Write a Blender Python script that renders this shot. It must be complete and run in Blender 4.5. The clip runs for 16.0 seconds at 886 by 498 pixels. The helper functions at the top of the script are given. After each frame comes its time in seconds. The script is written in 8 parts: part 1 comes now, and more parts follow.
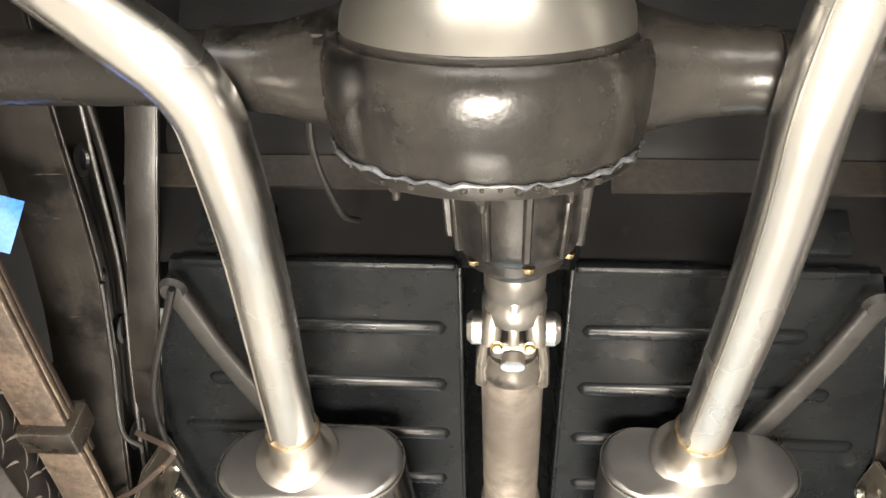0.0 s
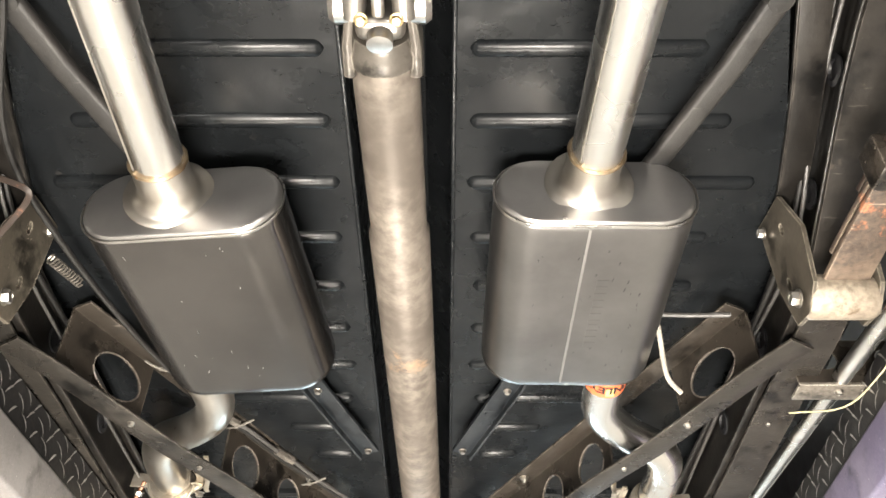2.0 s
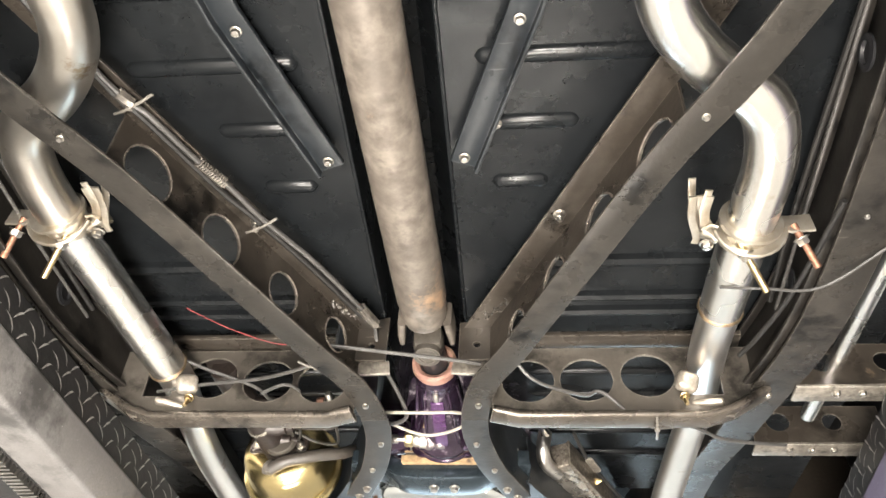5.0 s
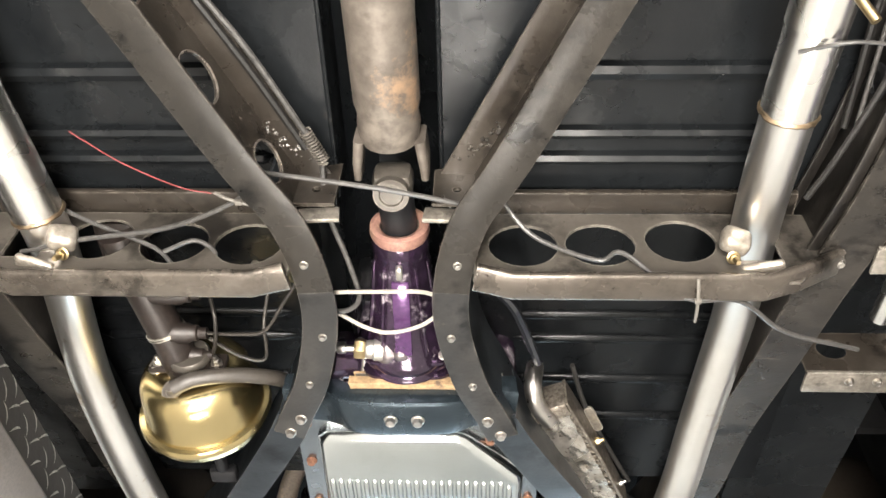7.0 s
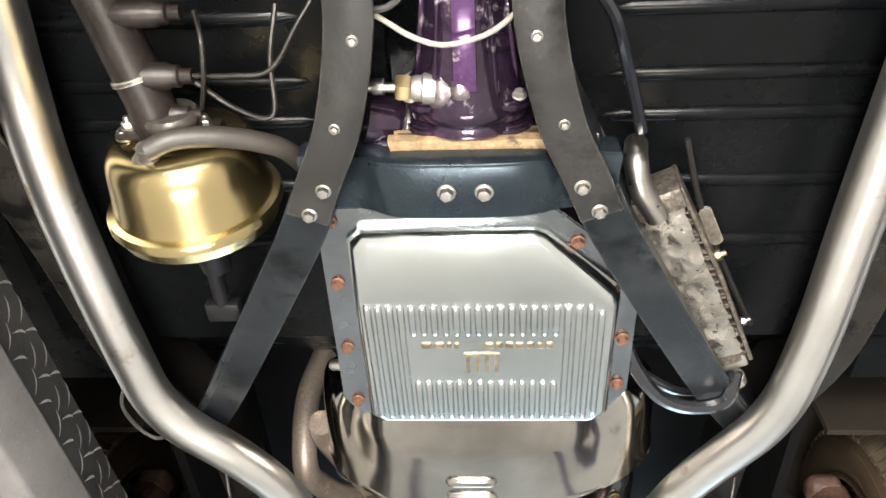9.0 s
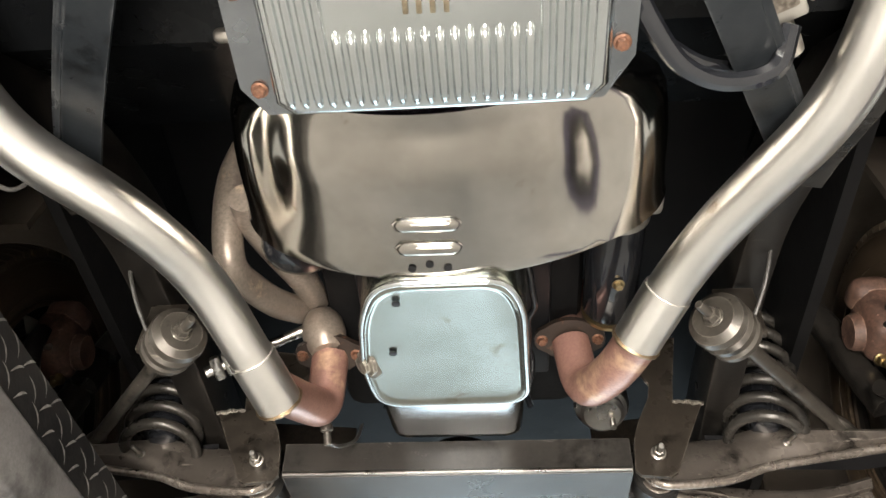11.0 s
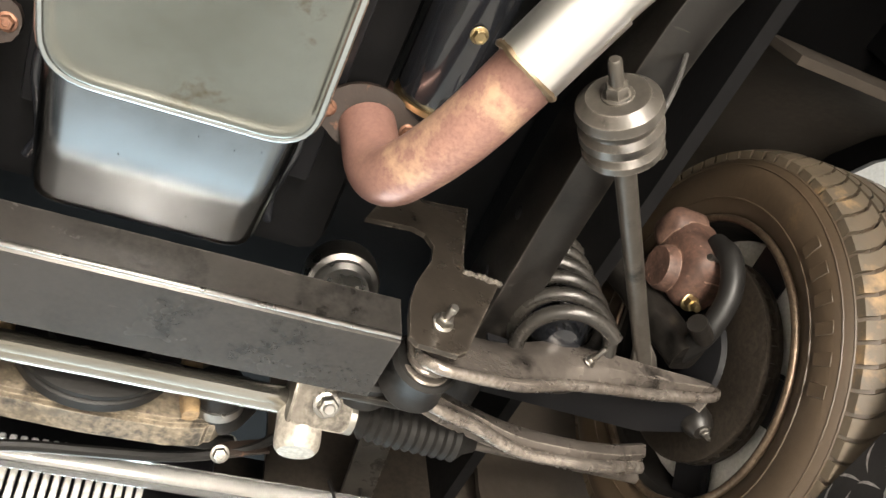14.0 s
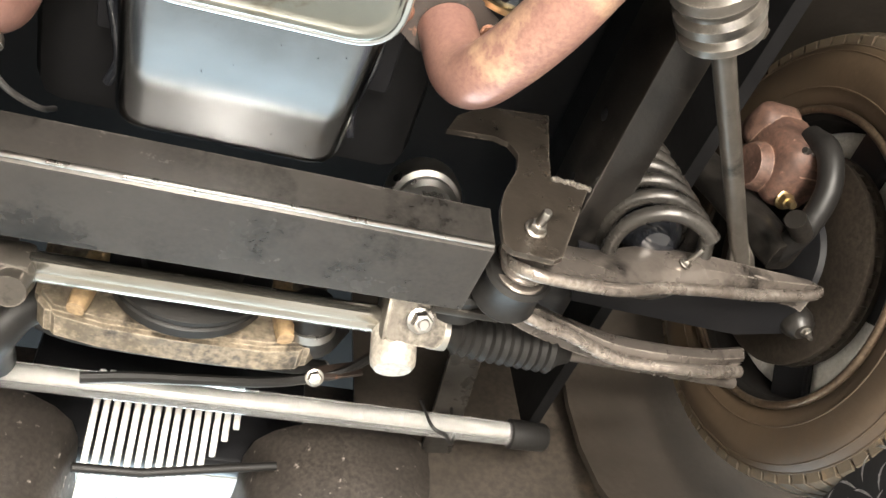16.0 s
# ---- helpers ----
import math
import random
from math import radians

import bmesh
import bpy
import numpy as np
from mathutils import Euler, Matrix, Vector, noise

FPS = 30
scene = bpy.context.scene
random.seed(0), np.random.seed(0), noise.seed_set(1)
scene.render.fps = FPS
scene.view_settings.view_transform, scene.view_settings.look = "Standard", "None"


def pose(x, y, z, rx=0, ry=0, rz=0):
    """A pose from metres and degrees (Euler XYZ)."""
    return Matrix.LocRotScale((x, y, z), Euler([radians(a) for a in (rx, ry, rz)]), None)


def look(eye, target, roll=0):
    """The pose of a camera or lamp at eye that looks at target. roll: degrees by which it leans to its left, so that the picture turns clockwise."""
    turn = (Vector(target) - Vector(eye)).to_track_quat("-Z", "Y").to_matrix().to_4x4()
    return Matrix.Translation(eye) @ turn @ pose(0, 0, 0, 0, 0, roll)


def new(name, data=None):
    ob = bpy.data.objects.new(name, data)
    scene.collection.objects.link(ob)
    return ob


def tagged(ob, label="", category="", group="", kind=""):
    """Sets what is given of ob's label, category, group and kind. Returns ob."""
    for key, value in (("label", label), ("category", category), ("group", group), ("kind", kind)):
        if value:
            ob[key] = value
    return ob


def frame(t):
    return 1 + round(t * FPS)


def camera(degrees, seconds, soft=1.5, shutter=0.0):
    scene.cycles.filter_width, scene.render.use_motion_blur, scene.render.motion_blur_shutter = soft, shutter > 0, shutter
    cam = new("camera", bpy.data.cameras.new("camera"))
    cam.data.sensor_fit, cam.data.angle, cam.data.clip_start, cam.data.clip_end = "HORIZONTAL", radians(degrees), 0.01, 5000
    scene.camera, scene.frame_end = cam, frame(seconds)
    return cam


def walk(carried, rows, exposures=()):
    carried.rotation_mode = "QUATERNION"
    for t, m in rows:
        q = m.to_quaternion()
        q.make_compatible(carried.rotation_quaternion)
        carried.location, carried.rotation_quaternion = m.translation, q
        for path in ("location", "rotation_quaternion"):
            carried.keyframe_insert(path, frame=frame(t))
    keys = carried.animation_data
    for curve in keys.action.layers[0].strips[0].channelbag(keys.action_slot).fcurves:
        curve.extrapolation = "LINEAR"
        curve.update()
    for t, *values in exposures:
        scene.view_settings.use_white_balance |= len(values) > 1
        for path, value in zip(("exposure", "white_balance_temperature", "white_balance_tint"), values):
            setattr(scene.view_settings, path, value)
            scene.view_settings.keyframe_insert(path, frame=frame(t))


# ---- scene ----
cam = camera(55.4, 16.0)
PATH = [
    (0, (0.116, 0.003, 1.022), (-0.021, 1.281, 2.555), 5.8),
    (0.5, (0.119, 0.001, 0.981), (0.126, 1.351, 2.457), 1.6),
    (1, (0.104, 0.011, 0.946), (0.173, 1.434, 2.349), -0.4),
    (1.5, (0.115, 0.069, 0.929), (0.211, 1.532, 2.289), -1.4),
    (2, (0.195, 0.208, 0.944), (0.188, 1.685, 2.292), 0.3),
    (2.5, (0.278, 0.323, 0.946), (0.126, 1.785, 2.302), 2.8),
    (3, (0.283, 0.427, 0.958), (0.095, 1.859, 2.342), 3.2),
    (3.5, (0.246, 0.583, 0.974), (0.105, 1.993, 2.385), 2.7),
    (4, (0.231, 0.732, 0.968), (0.151, 2.128, 2.398), 1.3),
    (4.5, (0.27, 0.866, 0.961), (0.164, 2.294, 2.357), 1.8),
    (5, (0.304, 0.971, 0.904), (0.118, 2.418, 2.271), 3.9),
    (5.2, (0.306, 0.992, 0.884), (0.101, 2.437, 2.252), 4.7),
    (7.3, (0.251, 1.575, 0.878), (0.173, 2.778, 2.474), 3.3),
    (7.5, (0.262, 1.612, 0.881), (0.156, 2.793, 2.492), 3.9),
    (8, (0.257, 1.671, 0.896), (0.082, 2.829, 2.516), 5.9),
    (8.5, (0.214, 1.807, 0.913), (0.029, 2.984, 2.52), 6.1),
    (9, (0.183, 1.954, 0.944), (0.05, 3.176, 2.522), 4.3),
    (9.5, (0.177, 2.064, 0.962), (0.063, 3.344, 2.494), 2.5),
    (9.7, (0.188, 2.111, 0.97), (0.063, 3.405, 2.49), 1.8),
    (11.8, (0.217, 2.598, 1.04), (0.1, 3.932, 2.526), 3.1),
    (12, (0.19, 2.65, 1.047), (0.135, 3.98, 2.539), 1.8),
    (12.5, (0.159, 2.749, 1.059), (0.201, 4.074, 2.557), -0.1),
    (13, (0.189, 2.849, 1.079), (0.297, 4.143, 2.6), -0.3),
    (13.5, (0.18, 2.944, 1.126), (0.497, 4.136, 2.7), -2.2),
    (14, (0.142, 3.016, 1.147), (0.799, 4.084, 2.705), -10.1),
    (14.5, (0.13, 3.045, 1.144), (0.971, 4.093, 2.626), -12.8),
    (15, (0.112, 3.061, 1.139), (1.009, 4.124, 2.576), -13.0),
    (15.5, (0.095, 3.063, 1.136), (0.92, 4.171, 2.582), -12.4),
    (16, (0.123, 3.063, 1.148), (0.686, 4.29, 2.624), -8.3),
]
walk(cam, [(t, look(eye, target, roll)) for t, eye, target, roll in PATH],
     exposures=[(0.0, 0.46, 7000, 10), (0.5, 0.47, 7000, 10), (1.5, 0.63, 6950, 10), (2.5, 0.52, 6750, 10), (3.5, 0.43, 6750, 10), (4.0, 0.53, 6700, 10), (5.0, 0.70, 6700, 10), (7.5, 0.68, 6550, 10), (8.5, 0.58, 6500, 10), (9.0, 0.46, 6500, 10), (9.5, 0.25, 6600, 10), (12.0, 0.38, 6850, 10), (12.5, 0.46, 6900, 10), (13.5, 0.76, 6900, 10), (15.0, 1.10, 6850, 10), (16.0, 1.22, 6800, 10)])

# ---- world, light ----
CX = 0.135            # the car's middle line
world = bpy.data.worlds.new("world")
scene.world = world
world.use_nodes = True
wn = world.node_tree
sky = wn.nodes.new("ShaderNodeTexSky")
sky.sky_type = "NISHITA"
sky.sun_disc = False
sky.sun_elevation, sky.sun_rotation = radians(40), radians(200)
wn.nodes["Background"].inputs[1].default_value = 0.12
wn.links.new(sky.outputs[0], wn.nodes["Background"].inputs[0])


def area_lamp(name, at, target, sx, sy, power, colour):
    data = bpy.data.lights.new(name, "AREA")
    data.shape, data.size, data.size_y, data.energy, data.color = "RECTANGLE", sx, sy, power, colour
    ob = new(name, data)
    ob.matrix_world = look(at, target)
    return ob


# front: daylight standing in the open garage door; rear: unseen fill added behind
area_lamp("rear_fill_lamp", (CX, -2.40, 0.50), (CX, 2, 1.0), 3.2, 0.8, 80, (1.0, 0.98, 0.95))
area_lamp("daylight_front_door", (CX, 10.2, 1.5), (CX, 2, 1.3), 4.6, 2.9, 230, (0.66, 0.86, 1.0))
# unseen fill lamps added under the car in place of a carried torch
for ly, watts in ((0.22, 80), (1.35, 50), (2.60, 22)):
    area_lamp("floor_fill_lamp", (CX, ly, 0.14), (CX, ly + 1.6, 1.75), 0.6, 0.4, watts, (1.0, 0.95, 0.885))
# rows of ceiling tube lamps on both sides of the car
for lx in (-2.9, 2.9):
    for ly, watts in ((-0.8, 120), (1.6, 135), (4.2, 80), (7.2, 40)):
        area_lamp("ceiling_tube_lamp", (CX + lx, ly, 3.9), (CX + lx, ly, 0), 0.5, 2.4, watts, (1.0, 0.955, 0.895))


# ---- materials ----
def mat(name, a, b=None, rough=0.5, metal=0.0, scale=9.0, grain=140.0, bump=0.15, spots=None, spot_at=0.62, spot_scale=None,
        rough_var=0.15, coat=0.0, stretch=None, spec=0.5, dents=0.0, dust=0.0, wear=None):
    """Two colours in broad patches, a fine grain, and a third colour in stains; relief from the grain."""
    m = bpy.data.materials.new(name)
    m.use_nodes = True
    n, l = m.node_tree.nodes, m.node_tree.links
    bs = n["Principled BSDF"]
    b = b or tuple(0.7 * v for v in a)
    tc = n.new("ShaderNodeTexCoord")
    vec = tc.outputs["Object"]
    if stretch:
        mp = n.new("ShaderNodeMapping")
        mp.inputs["Scale"].default_value = stretch
        l.new(vec, mp.inputs[0])
        vec = mp.outputs[0]

    def tex(s, detail, rgh=0.6):
        t = n.new("ShaderNodeTexNoise")
        t.inputs["Scale"].default_value, t.inputs["Detail"].default_value, t.inputs["Roughness"].default_value = s, detail, rgh
        l.new(vec, t.inputs["Vector"])
        return t.outputs["Fac"]

    def ramp(src, lo, hi):
        r = n.new("ShaderNodeMapRange")
        r.inputs[1].default_value, r.inputs[2].default_value = lo, hi
        l.new(src, r.inputs[0])
        return r.outputs[0]

    def mix(fac, c1, c2):
        x = n.new("ShaderNodeMix")
        x.data_type = "RGBA"
        l.new(fac, x.inputs[0])
        for k, c in ((6, c1), (7, c2)):
            if isinstance(c, tuple):
                x.inputs[k].default_value = (*c, 1)
            else:
                l.new(c, x.inputs[k])
        return x.outputs[2]

    broad, fine = tex(scale, 6), tex(grain, 3)
    col = mix(ramp(broad, 0.35, 0.65), a, b)
    if metal < 0.88:
        col = mix(ramp(fine, 0.36, 0.68), col, tuple((0.72 if bump > 0.18 else 0.9) * v for v in b))
    if spots:
        st = tex(spot_scale or scale * 2.3, 9, 0.7)
        col = mix(ramp(st, spot_at, spot_at + 0.08), col, spots)
    if dust:
        col = mix(ramp(tex(230, 2, 0.4), 0.84 - 0.04 * dust, 0.88 - 0.04 * dust), col, tuple(min(0.5, 6 * v + 0.06) for v in b))
    if wear:
        # broad rubbed patches, fine scratches and bare edges
        mp2 = n.new("ShaderNodeMapping")
        mp2.inputs["Scale"].default_value, mp2.inputs["Rotation"].default_value = (1.0, 9.0, 9.0), (0.3, 0.5, 0.6)
        l.new(tc.outputs["Object"], mp2.inputs[0])
        sc = n.new("ShaderNodeTexNoise")
        sc.inputs["Scale"].default_value, sc.inputs["Detail"].default_value = 16, 4
        l.new(mp2.outputs[0], sc.inputs["Vector"])
        rub = ramp(tex(scale * 0.6, 8, 0.72), 0.50, 0.78)
        col = mix(rub, col, tuple(0.45 * v + 0.55 * c for v, c in zip(wear, a)))
        col = mix(ramp(tex(scale * 1.1, 7, 0.7), 0.53, 0.64), col, tuple(0.3 * v for v in a))
        col = mix(ramp(sc.outputs["Fac"], 0.70, 0.76), col, wear)
        bv = n.new("ShaderNodeBevel")
        bv.samples = 3
        bv.inputs[0].default_value = 0.0035
        ge = n.new("ShaderNodeNewGeometry")
        dt = n.new("ShaderNodeVectorMath")
        dt.operation = "DOT_PRODUCT"
        l.new(bv.outputs[0], dt.inputs[0])
        l.new(ge.outputs["Normal"], dt.inputs[1])
        ed = n.new("ShaderNodeMath")
        ed.operation = "MULTIPLY"
        l.new(ramp(dt.outputs["Value"], 0.985, 0.90), ed.inputs[0])
        l.new(ramp(tex(38, 5, 0.7), 0.40, 0.60), ed.inputs[1])
        col = mix(ed.outputs[0], col, tuple(min(0.6, 1.25 * v) for v in wear))
    l.new(col, bs.inputs["Base Color"])
    rr = n.new("ShaderNodeMapRange")
    rr.inputs[3].default_value, rr.inputs[4].default_value = max(0.03, rough - rough_var), min(1, rough + rough_var)
    l.new(tex(scale * 1.7, 2 if metal > 0.8 else 7), rr.inputs[0])
    l.new(rr.outputs[0], bs.inputs["Roughness"])
    bs.inputs["Metallic"].default_value = metal
    bs.inputs["Coat Weight"].default_value = coat
    bs.inputs["Specular IOR Level"].default_value = spec
    if bump:
        bp = n.new("ShaderNodeBump")
        bp.inputs["Strength"].default_value, bp.inputs["Distance"].default_value = bump, (0.0003 if metal > 0.8 else 0.0012)
        l.new(fine, bp.inputs["Height"])
        l.new(bp.outputs[0], bs.inputs["Normal"])
        if dents:
            b2 = n.new("ShaderNodeBump")
            b2.inputs["Strength"].default_value, b2.inputs["Distance"].default_value = dents, 0.02
            l.new(tex(scale * 1.3, 2, 0.4), b2.inputs["Height"])
            l.new(b2.outputs[0], bp.inputs["Normal"])
    return m


M = dict(
    undercoat=mat("black_undercoating", (0.004, 0.0046, 0.0054), (0.009, 0.0102, 0.0112), 0.28, 0, 7, 60, 0.35, (0.020, 0.019, 0.018), 0.66, 22, 0.15, 0, None, 0.24, 0.22, 0.7),
    frame=mat("worn_frame_paint", (0.015, 0.0130, 0.0110), (0.040, 0.033, 0.0265), 0.29, 0.18, 8, 120, 0.3, (0.10, 0.072, 0.048), 0.66, dents=0.08, dust=0.6, wear=(0.15, 0.13, 0.108)),
    strap=mat("dull_dark_steel", (0.0135, 0.0125, 0.0112), (0.027, 0.0240, 0.0205), 0.29, 0.12, 10, 160, 0.25, (0.08, 0.052, 0.034), 0.67, spec=0.34, dents=0.09, dust=0.6, wear=(0.075, 0.066, 0.056)),
    beam=mat("worn_beam_paint", (0.024, 0.023, 0.022), (0.056, 0.051, 0.046), 0.25, 0.45, 4, 160, 0.15, (0.085, 0.066, 0.05), 0.70, 14, 0.10, dents=0.12, dust=0.5, wear=(0.12, 0.11, 0.10)),
    bluesteel=mat("blue_black_paint", (0.009, 0.0112, 0.0135), (0.014, 0.0165, 0.019), 0.32, 0.05, 10, 160, 0.15, (0.07, 0.06, 0.05), 0.72, spec=0.3, dents=0.06, dust=0.5, wear=(0.048, 0.050, 0.052)),
    tube=mat("aluminized_tube", (0.90, 0.885, 0.85), (0.82, 0.79, 0.74), 0.26, 1.0, 5, 200, 0.01, (0.62, 0.52, 0.38), 0.64, 7, 0.07, dents=0.03),
    fronttube=mat("satin_exhaust_tube", (0.88, 0.86, 0.825), (0.74, 0.715, 0.675), 0.33, 1.0, 4, 200, 0.02, (0.46, 0.365, 0.26), 0.60, 6, 0.09, dents=0.05),
    tubedull=mat("dull_tube", (0.62, 0.59, 0.54), (0.50, 0.46, 0.40), 0.34, 1.0, 10, 110, 0.1, (0.30, 0.22, 0.14), 0.62, 12, 0.1, dents=0.08),
    bead=mat("heat_tinted_weld", (0.38, 0.30, 0.20), (0.24, 0.17, 0.11), 0.45, 1.0, 60, 300, 0.6, (0.55, 0.30, 0.12), 0.6),
    # broad two-tone patches imitate uneven reflections in the steel
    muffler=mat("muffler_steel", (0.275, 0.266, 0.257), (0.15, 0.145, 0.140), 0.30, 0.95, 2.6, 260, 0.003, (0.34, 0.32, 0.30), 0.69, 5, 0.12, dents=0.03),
    rim=mat("bright_folded_steel", (0.60, 0.58, 0.55), (0.45, 0.43, 0.40), 0.3, 1.0, 14, 200, 0.1, dents=0.05),
    shaft=mat("driveshaft_rust", (0.185, 0.160, 0.135), (0.088, 0.074, 0.062), 0.46, 0.35, 9, 45, 0.05, (0.25, 0.165, 0.105), 0.61, 6),
    cast=mat("dark_cast_iron", (0.011, 0.0105, 0.010), (0.024, 0.021, 0.018), 0.36, 0.3, 12, 120, 0.5, (0.10, 0.065, 0.04), 0.70, wear=(0.05, 0.043, 0.036)),
    axle=mat("axle_satin_paint", (0.0105, 0.010, 0.0094), (0.022, 0.0200, 0.0175), 0.27, 0.05, 7, 110, 0.35, (0.13, 0.083, 0.05), 0.69, 16, spec=0.38, dents=0.2, wear=(0.075, 0.066, 0.056)),
    yokesteel=mat("grey_machined_steel", (0.30, 0.285, 0.265), (0.20, 0.185, 0.165), 0.34, 0.9, 24, 200, 0.25, (0.12, 0.09, 0.065), 0.64, 30),
    steel=mat("machined_steel", (0.55, 0.53, 0.50), (0.40, 0.38, 0.35), 0.32, 1.0, 30, 250, 0.15),
    bolt=mat("zinc_bolt", (0.48, 0.46, 0.43), (0.34, 0.31, 0.27), 0.36, 1.0, 40, 260, 0.2),
    copperbolt=mat("rusty_bolt", (0.30, 0.15, 0.09), (0.18, 0.09, 0.06), 0.5, 0.6, 60, 260, 0.3),
    clampzinc=mat("rusty_zinc", (0.52, 0.49, 0.43), (0.40, 0.34, 0.26), 0.36, 0.9, 30, 180, 0.3, (0.40, 0.26, 0.14), 0.62, 40),
    mountsteel=mat("grey_bracket_steel", (0.26, 0.235, 0.20), (0.18, 0.16, 0.135), 0.4, 0.6, 25, 160, 0.25, wear=(0.5, 0.46, 0.4)),
    mountpale=mat("pale_bush_metal", (0.66, 0.62, 0.55), (0.52, 0.47, 0.40), 0.38, 0.5, 25, 160, 0.2),
    speckled=mat("speckled_grime", (0.060, 0.051, 0.043), (0.034, 0.029, 0.025), 0.45, 0.1, 6, 140, 0.4, (0.50, 0.46, 0.41), 0.62, 55),
    bluesheen=mat("blue_sheen_steel", (0.045, 0.060, 0.072), (0.030, 0.041, 0.050), 0.27, 0.7, 8, 260, 0.06, (0.13, 0.13, 0.125), 0.70, 14, dents=0.03),
    endplate=mat("pressed_end_steel", (0.42, 0.41, 0.40), (0.34, 0.33, 0.32), 0.33, 0.95, 8, 200, 0.1, (0.25, 0.24, 0.23), 0.68, 14, dents=0.10),
    arch=mat("dull_arch_liner", (0.006, 0.0055, 0.005), (0.012, 0.0105, 0.009), 0.85, 0, 5, 90, 0.3, spec=0.1),
    archliner=mat("dusty_arch_liner", (0.020, 0.017, 0.014), (0.040, 0.032, 0.025), 0.8, 0, 5, 90, 0.3, spec=0.15),
    railblack=mat("rail_black_paint", (0.0065, 0.006, 0.0055), (0.0135, 0.0117, 0.010), 0.36, 0.05, 9, 130, 0.3, (0.05, 0.039, 0.030), 0.69, 22, dents=0.08, dust=0.6, wear=(0.055, 0.049, 0.042)),
    dustrail=mat("dusty_rail_paint", (0.012, 0.0110, 0.0098), (0.024, 0.0212, 0.0182), 0.38, 0.08, 7, 130, 0.3, (0.07, 0.056, 0.043), 0.67, 18, dents=0.08, dust=0.6, wear=(0.075, 0.066, 0.056)),
    crossweb=mat("scraped_web_steel", (0.062, 0.055, 0.047), (0.105, 0.092, 0.078), 0.32, 0.35, 7, 120, 0.25, (0.15, 0.12, 0.09), 0.64, 14, dents=0.07, dust=0.5, wear=(0.26, 0.235, 0.20)),
    hanger=mat("bare_hanger_steel", (0.062, 0.054, 0.042), (0.105, 0.090, 0.070), 0.36, 0.35, 9, 120, 0.25, (0.20, 0.12, 0.07), 0.64, 16, dents=0.05, wear=(0.34, 0.30, 0.24)),
    palebush=mat("pale_greased_bush", (0.34, 0.29, 0.225), (0.24, 0.20, 0.155), 0.40, 0.3, 14, 120, 0.2, (0.12, 0.085, 0.055), 0.62, 20),
    ledge=mat("lit_brown_ledge", (0.028, 0.0235, 0.019), (0.014, 0.012, 0.010), 0.48, 0, 8, 110, 0.3, (0.045, 0.037, 0.029), 0.62, 12, dents=0.1),
    bluestrap=mat("blue_grey_strap", (0.0150, 0.0152, 0.0156), (0.028, 0.0270, 0.0258), 0.33, 0.1, 8, 160, 0.25, (0.08, 0.064, 0.05), 0.67, dents=0.10, dust=0.5, wear=(0.080, 0.073, 0.065), spec=0.32),
    flangeworn=mat("worn_brown_flange", (0.060, 0.051, 0.042), (0.14, 0.12, 0.10), 0.27, 0.65, 9, 130, 0.25, (0.05, 0.042, 0.034), 0.63, 12, dents=0.08, wear=(0.42, 0.38, 0.33)),
    panflange=mat("dull_chrome_flange", (0.36, 0.38, 0.40), (0.26, 0.28, 0.30), 0.24, 1.0, 14, 120, 0.05, (0.20, 0.17, 0.14), 0.68, 30, dents=0.04),
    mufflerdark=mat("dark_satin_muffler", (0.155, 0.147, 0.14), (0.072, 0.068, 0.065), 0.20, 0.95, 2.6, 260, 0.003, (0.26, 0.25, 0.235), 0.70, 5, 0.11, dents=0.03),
    palecable=mat("pale_cable", (0.36, 0.33, 0.28), (0.24, 0.22, 0.19), 0.38, 0, 30, 200, 0.1),
    greytie=mat("grey_plastic_tie", (0.15, 0.138, 0.12), (0.10, 0.092, 0.08), 0.4, 0, 30, 200, 0.1),
    brass=mat("brass", (0.52, 0.41, 0.23), (0.38, 0.29, 0.16), 0.35, 1.0, 40, 200, 0.1),
    coolerfin=mat("grimy_alloy_fin", (0.36, 0.32, 0.27), (0.17, 0.145, 0.12), 0.36, 0.8, 40, 160, 0.3, (0.55, 0.50, 0.43), 0.62, 60),
    coolersheet=mat("crumpled_alloy", (0.68, 0.64, 0.58), (0.36, 0.325, 0.28), 0.27, 0.95, 24, 160, 0.3, (0.12, 0.10, 0.08), 0.60, 30, dents=0.2),
    gold=mat("gold_zinc_chromate", (0.62, 0.50, 0.26), (0.50, 0.40, 0.20), 0.24, 1.0, 6, 160, 0.03, (0.36, 0.26, 0.13), 0.68, 16, 0.08, dents=0.03),
    brown=mat("rusty_cast_brown", (0.020, 0.0145, 0.012), (0.038, 0.026, 0.020), 0.48, 0.2, 20, 160, 0.4, (0.16, 0.075, 0.045), 0.6),
    cylbrown=mat("brown_cylinder_casting", (0.036, 0.027, 0.023), (0.020, 0.0155, 0.0135), 0.40, 0.3, 12, 150, 0.3, (0.075, 0.05, 0.04), 0.66, 16),
    # pale spots: paint chips, increased to paint in silver glints
    purple=mat("chipped_glinting_purple", (0.085, 0.040, 0.098), (0.042, 0.028, 0.046), 0.17, 0.75, 14, 140, 0.2, (0.62, 0.54, 0.60), 0.565, 20, 0.10, 0.5, dents=0.16),
    purplebright=mat("glossy_purple_paint", (0.115, 0.045, 0.14), (0.07, 0.03, 0.09), 0.18, 0.5, 16, 140, 0.1, (0.50, 0.42, 0.46), 0.62, 30, 0.08, 0.5),
    aluminium=mat("cast_aluminium", (0.52, 0.50, 0.46), (0.38, 0.36, 0.32), 0.42, 0.9, 20, 160, 0.3, (0.25, 0.2, 0.15), 0.68),
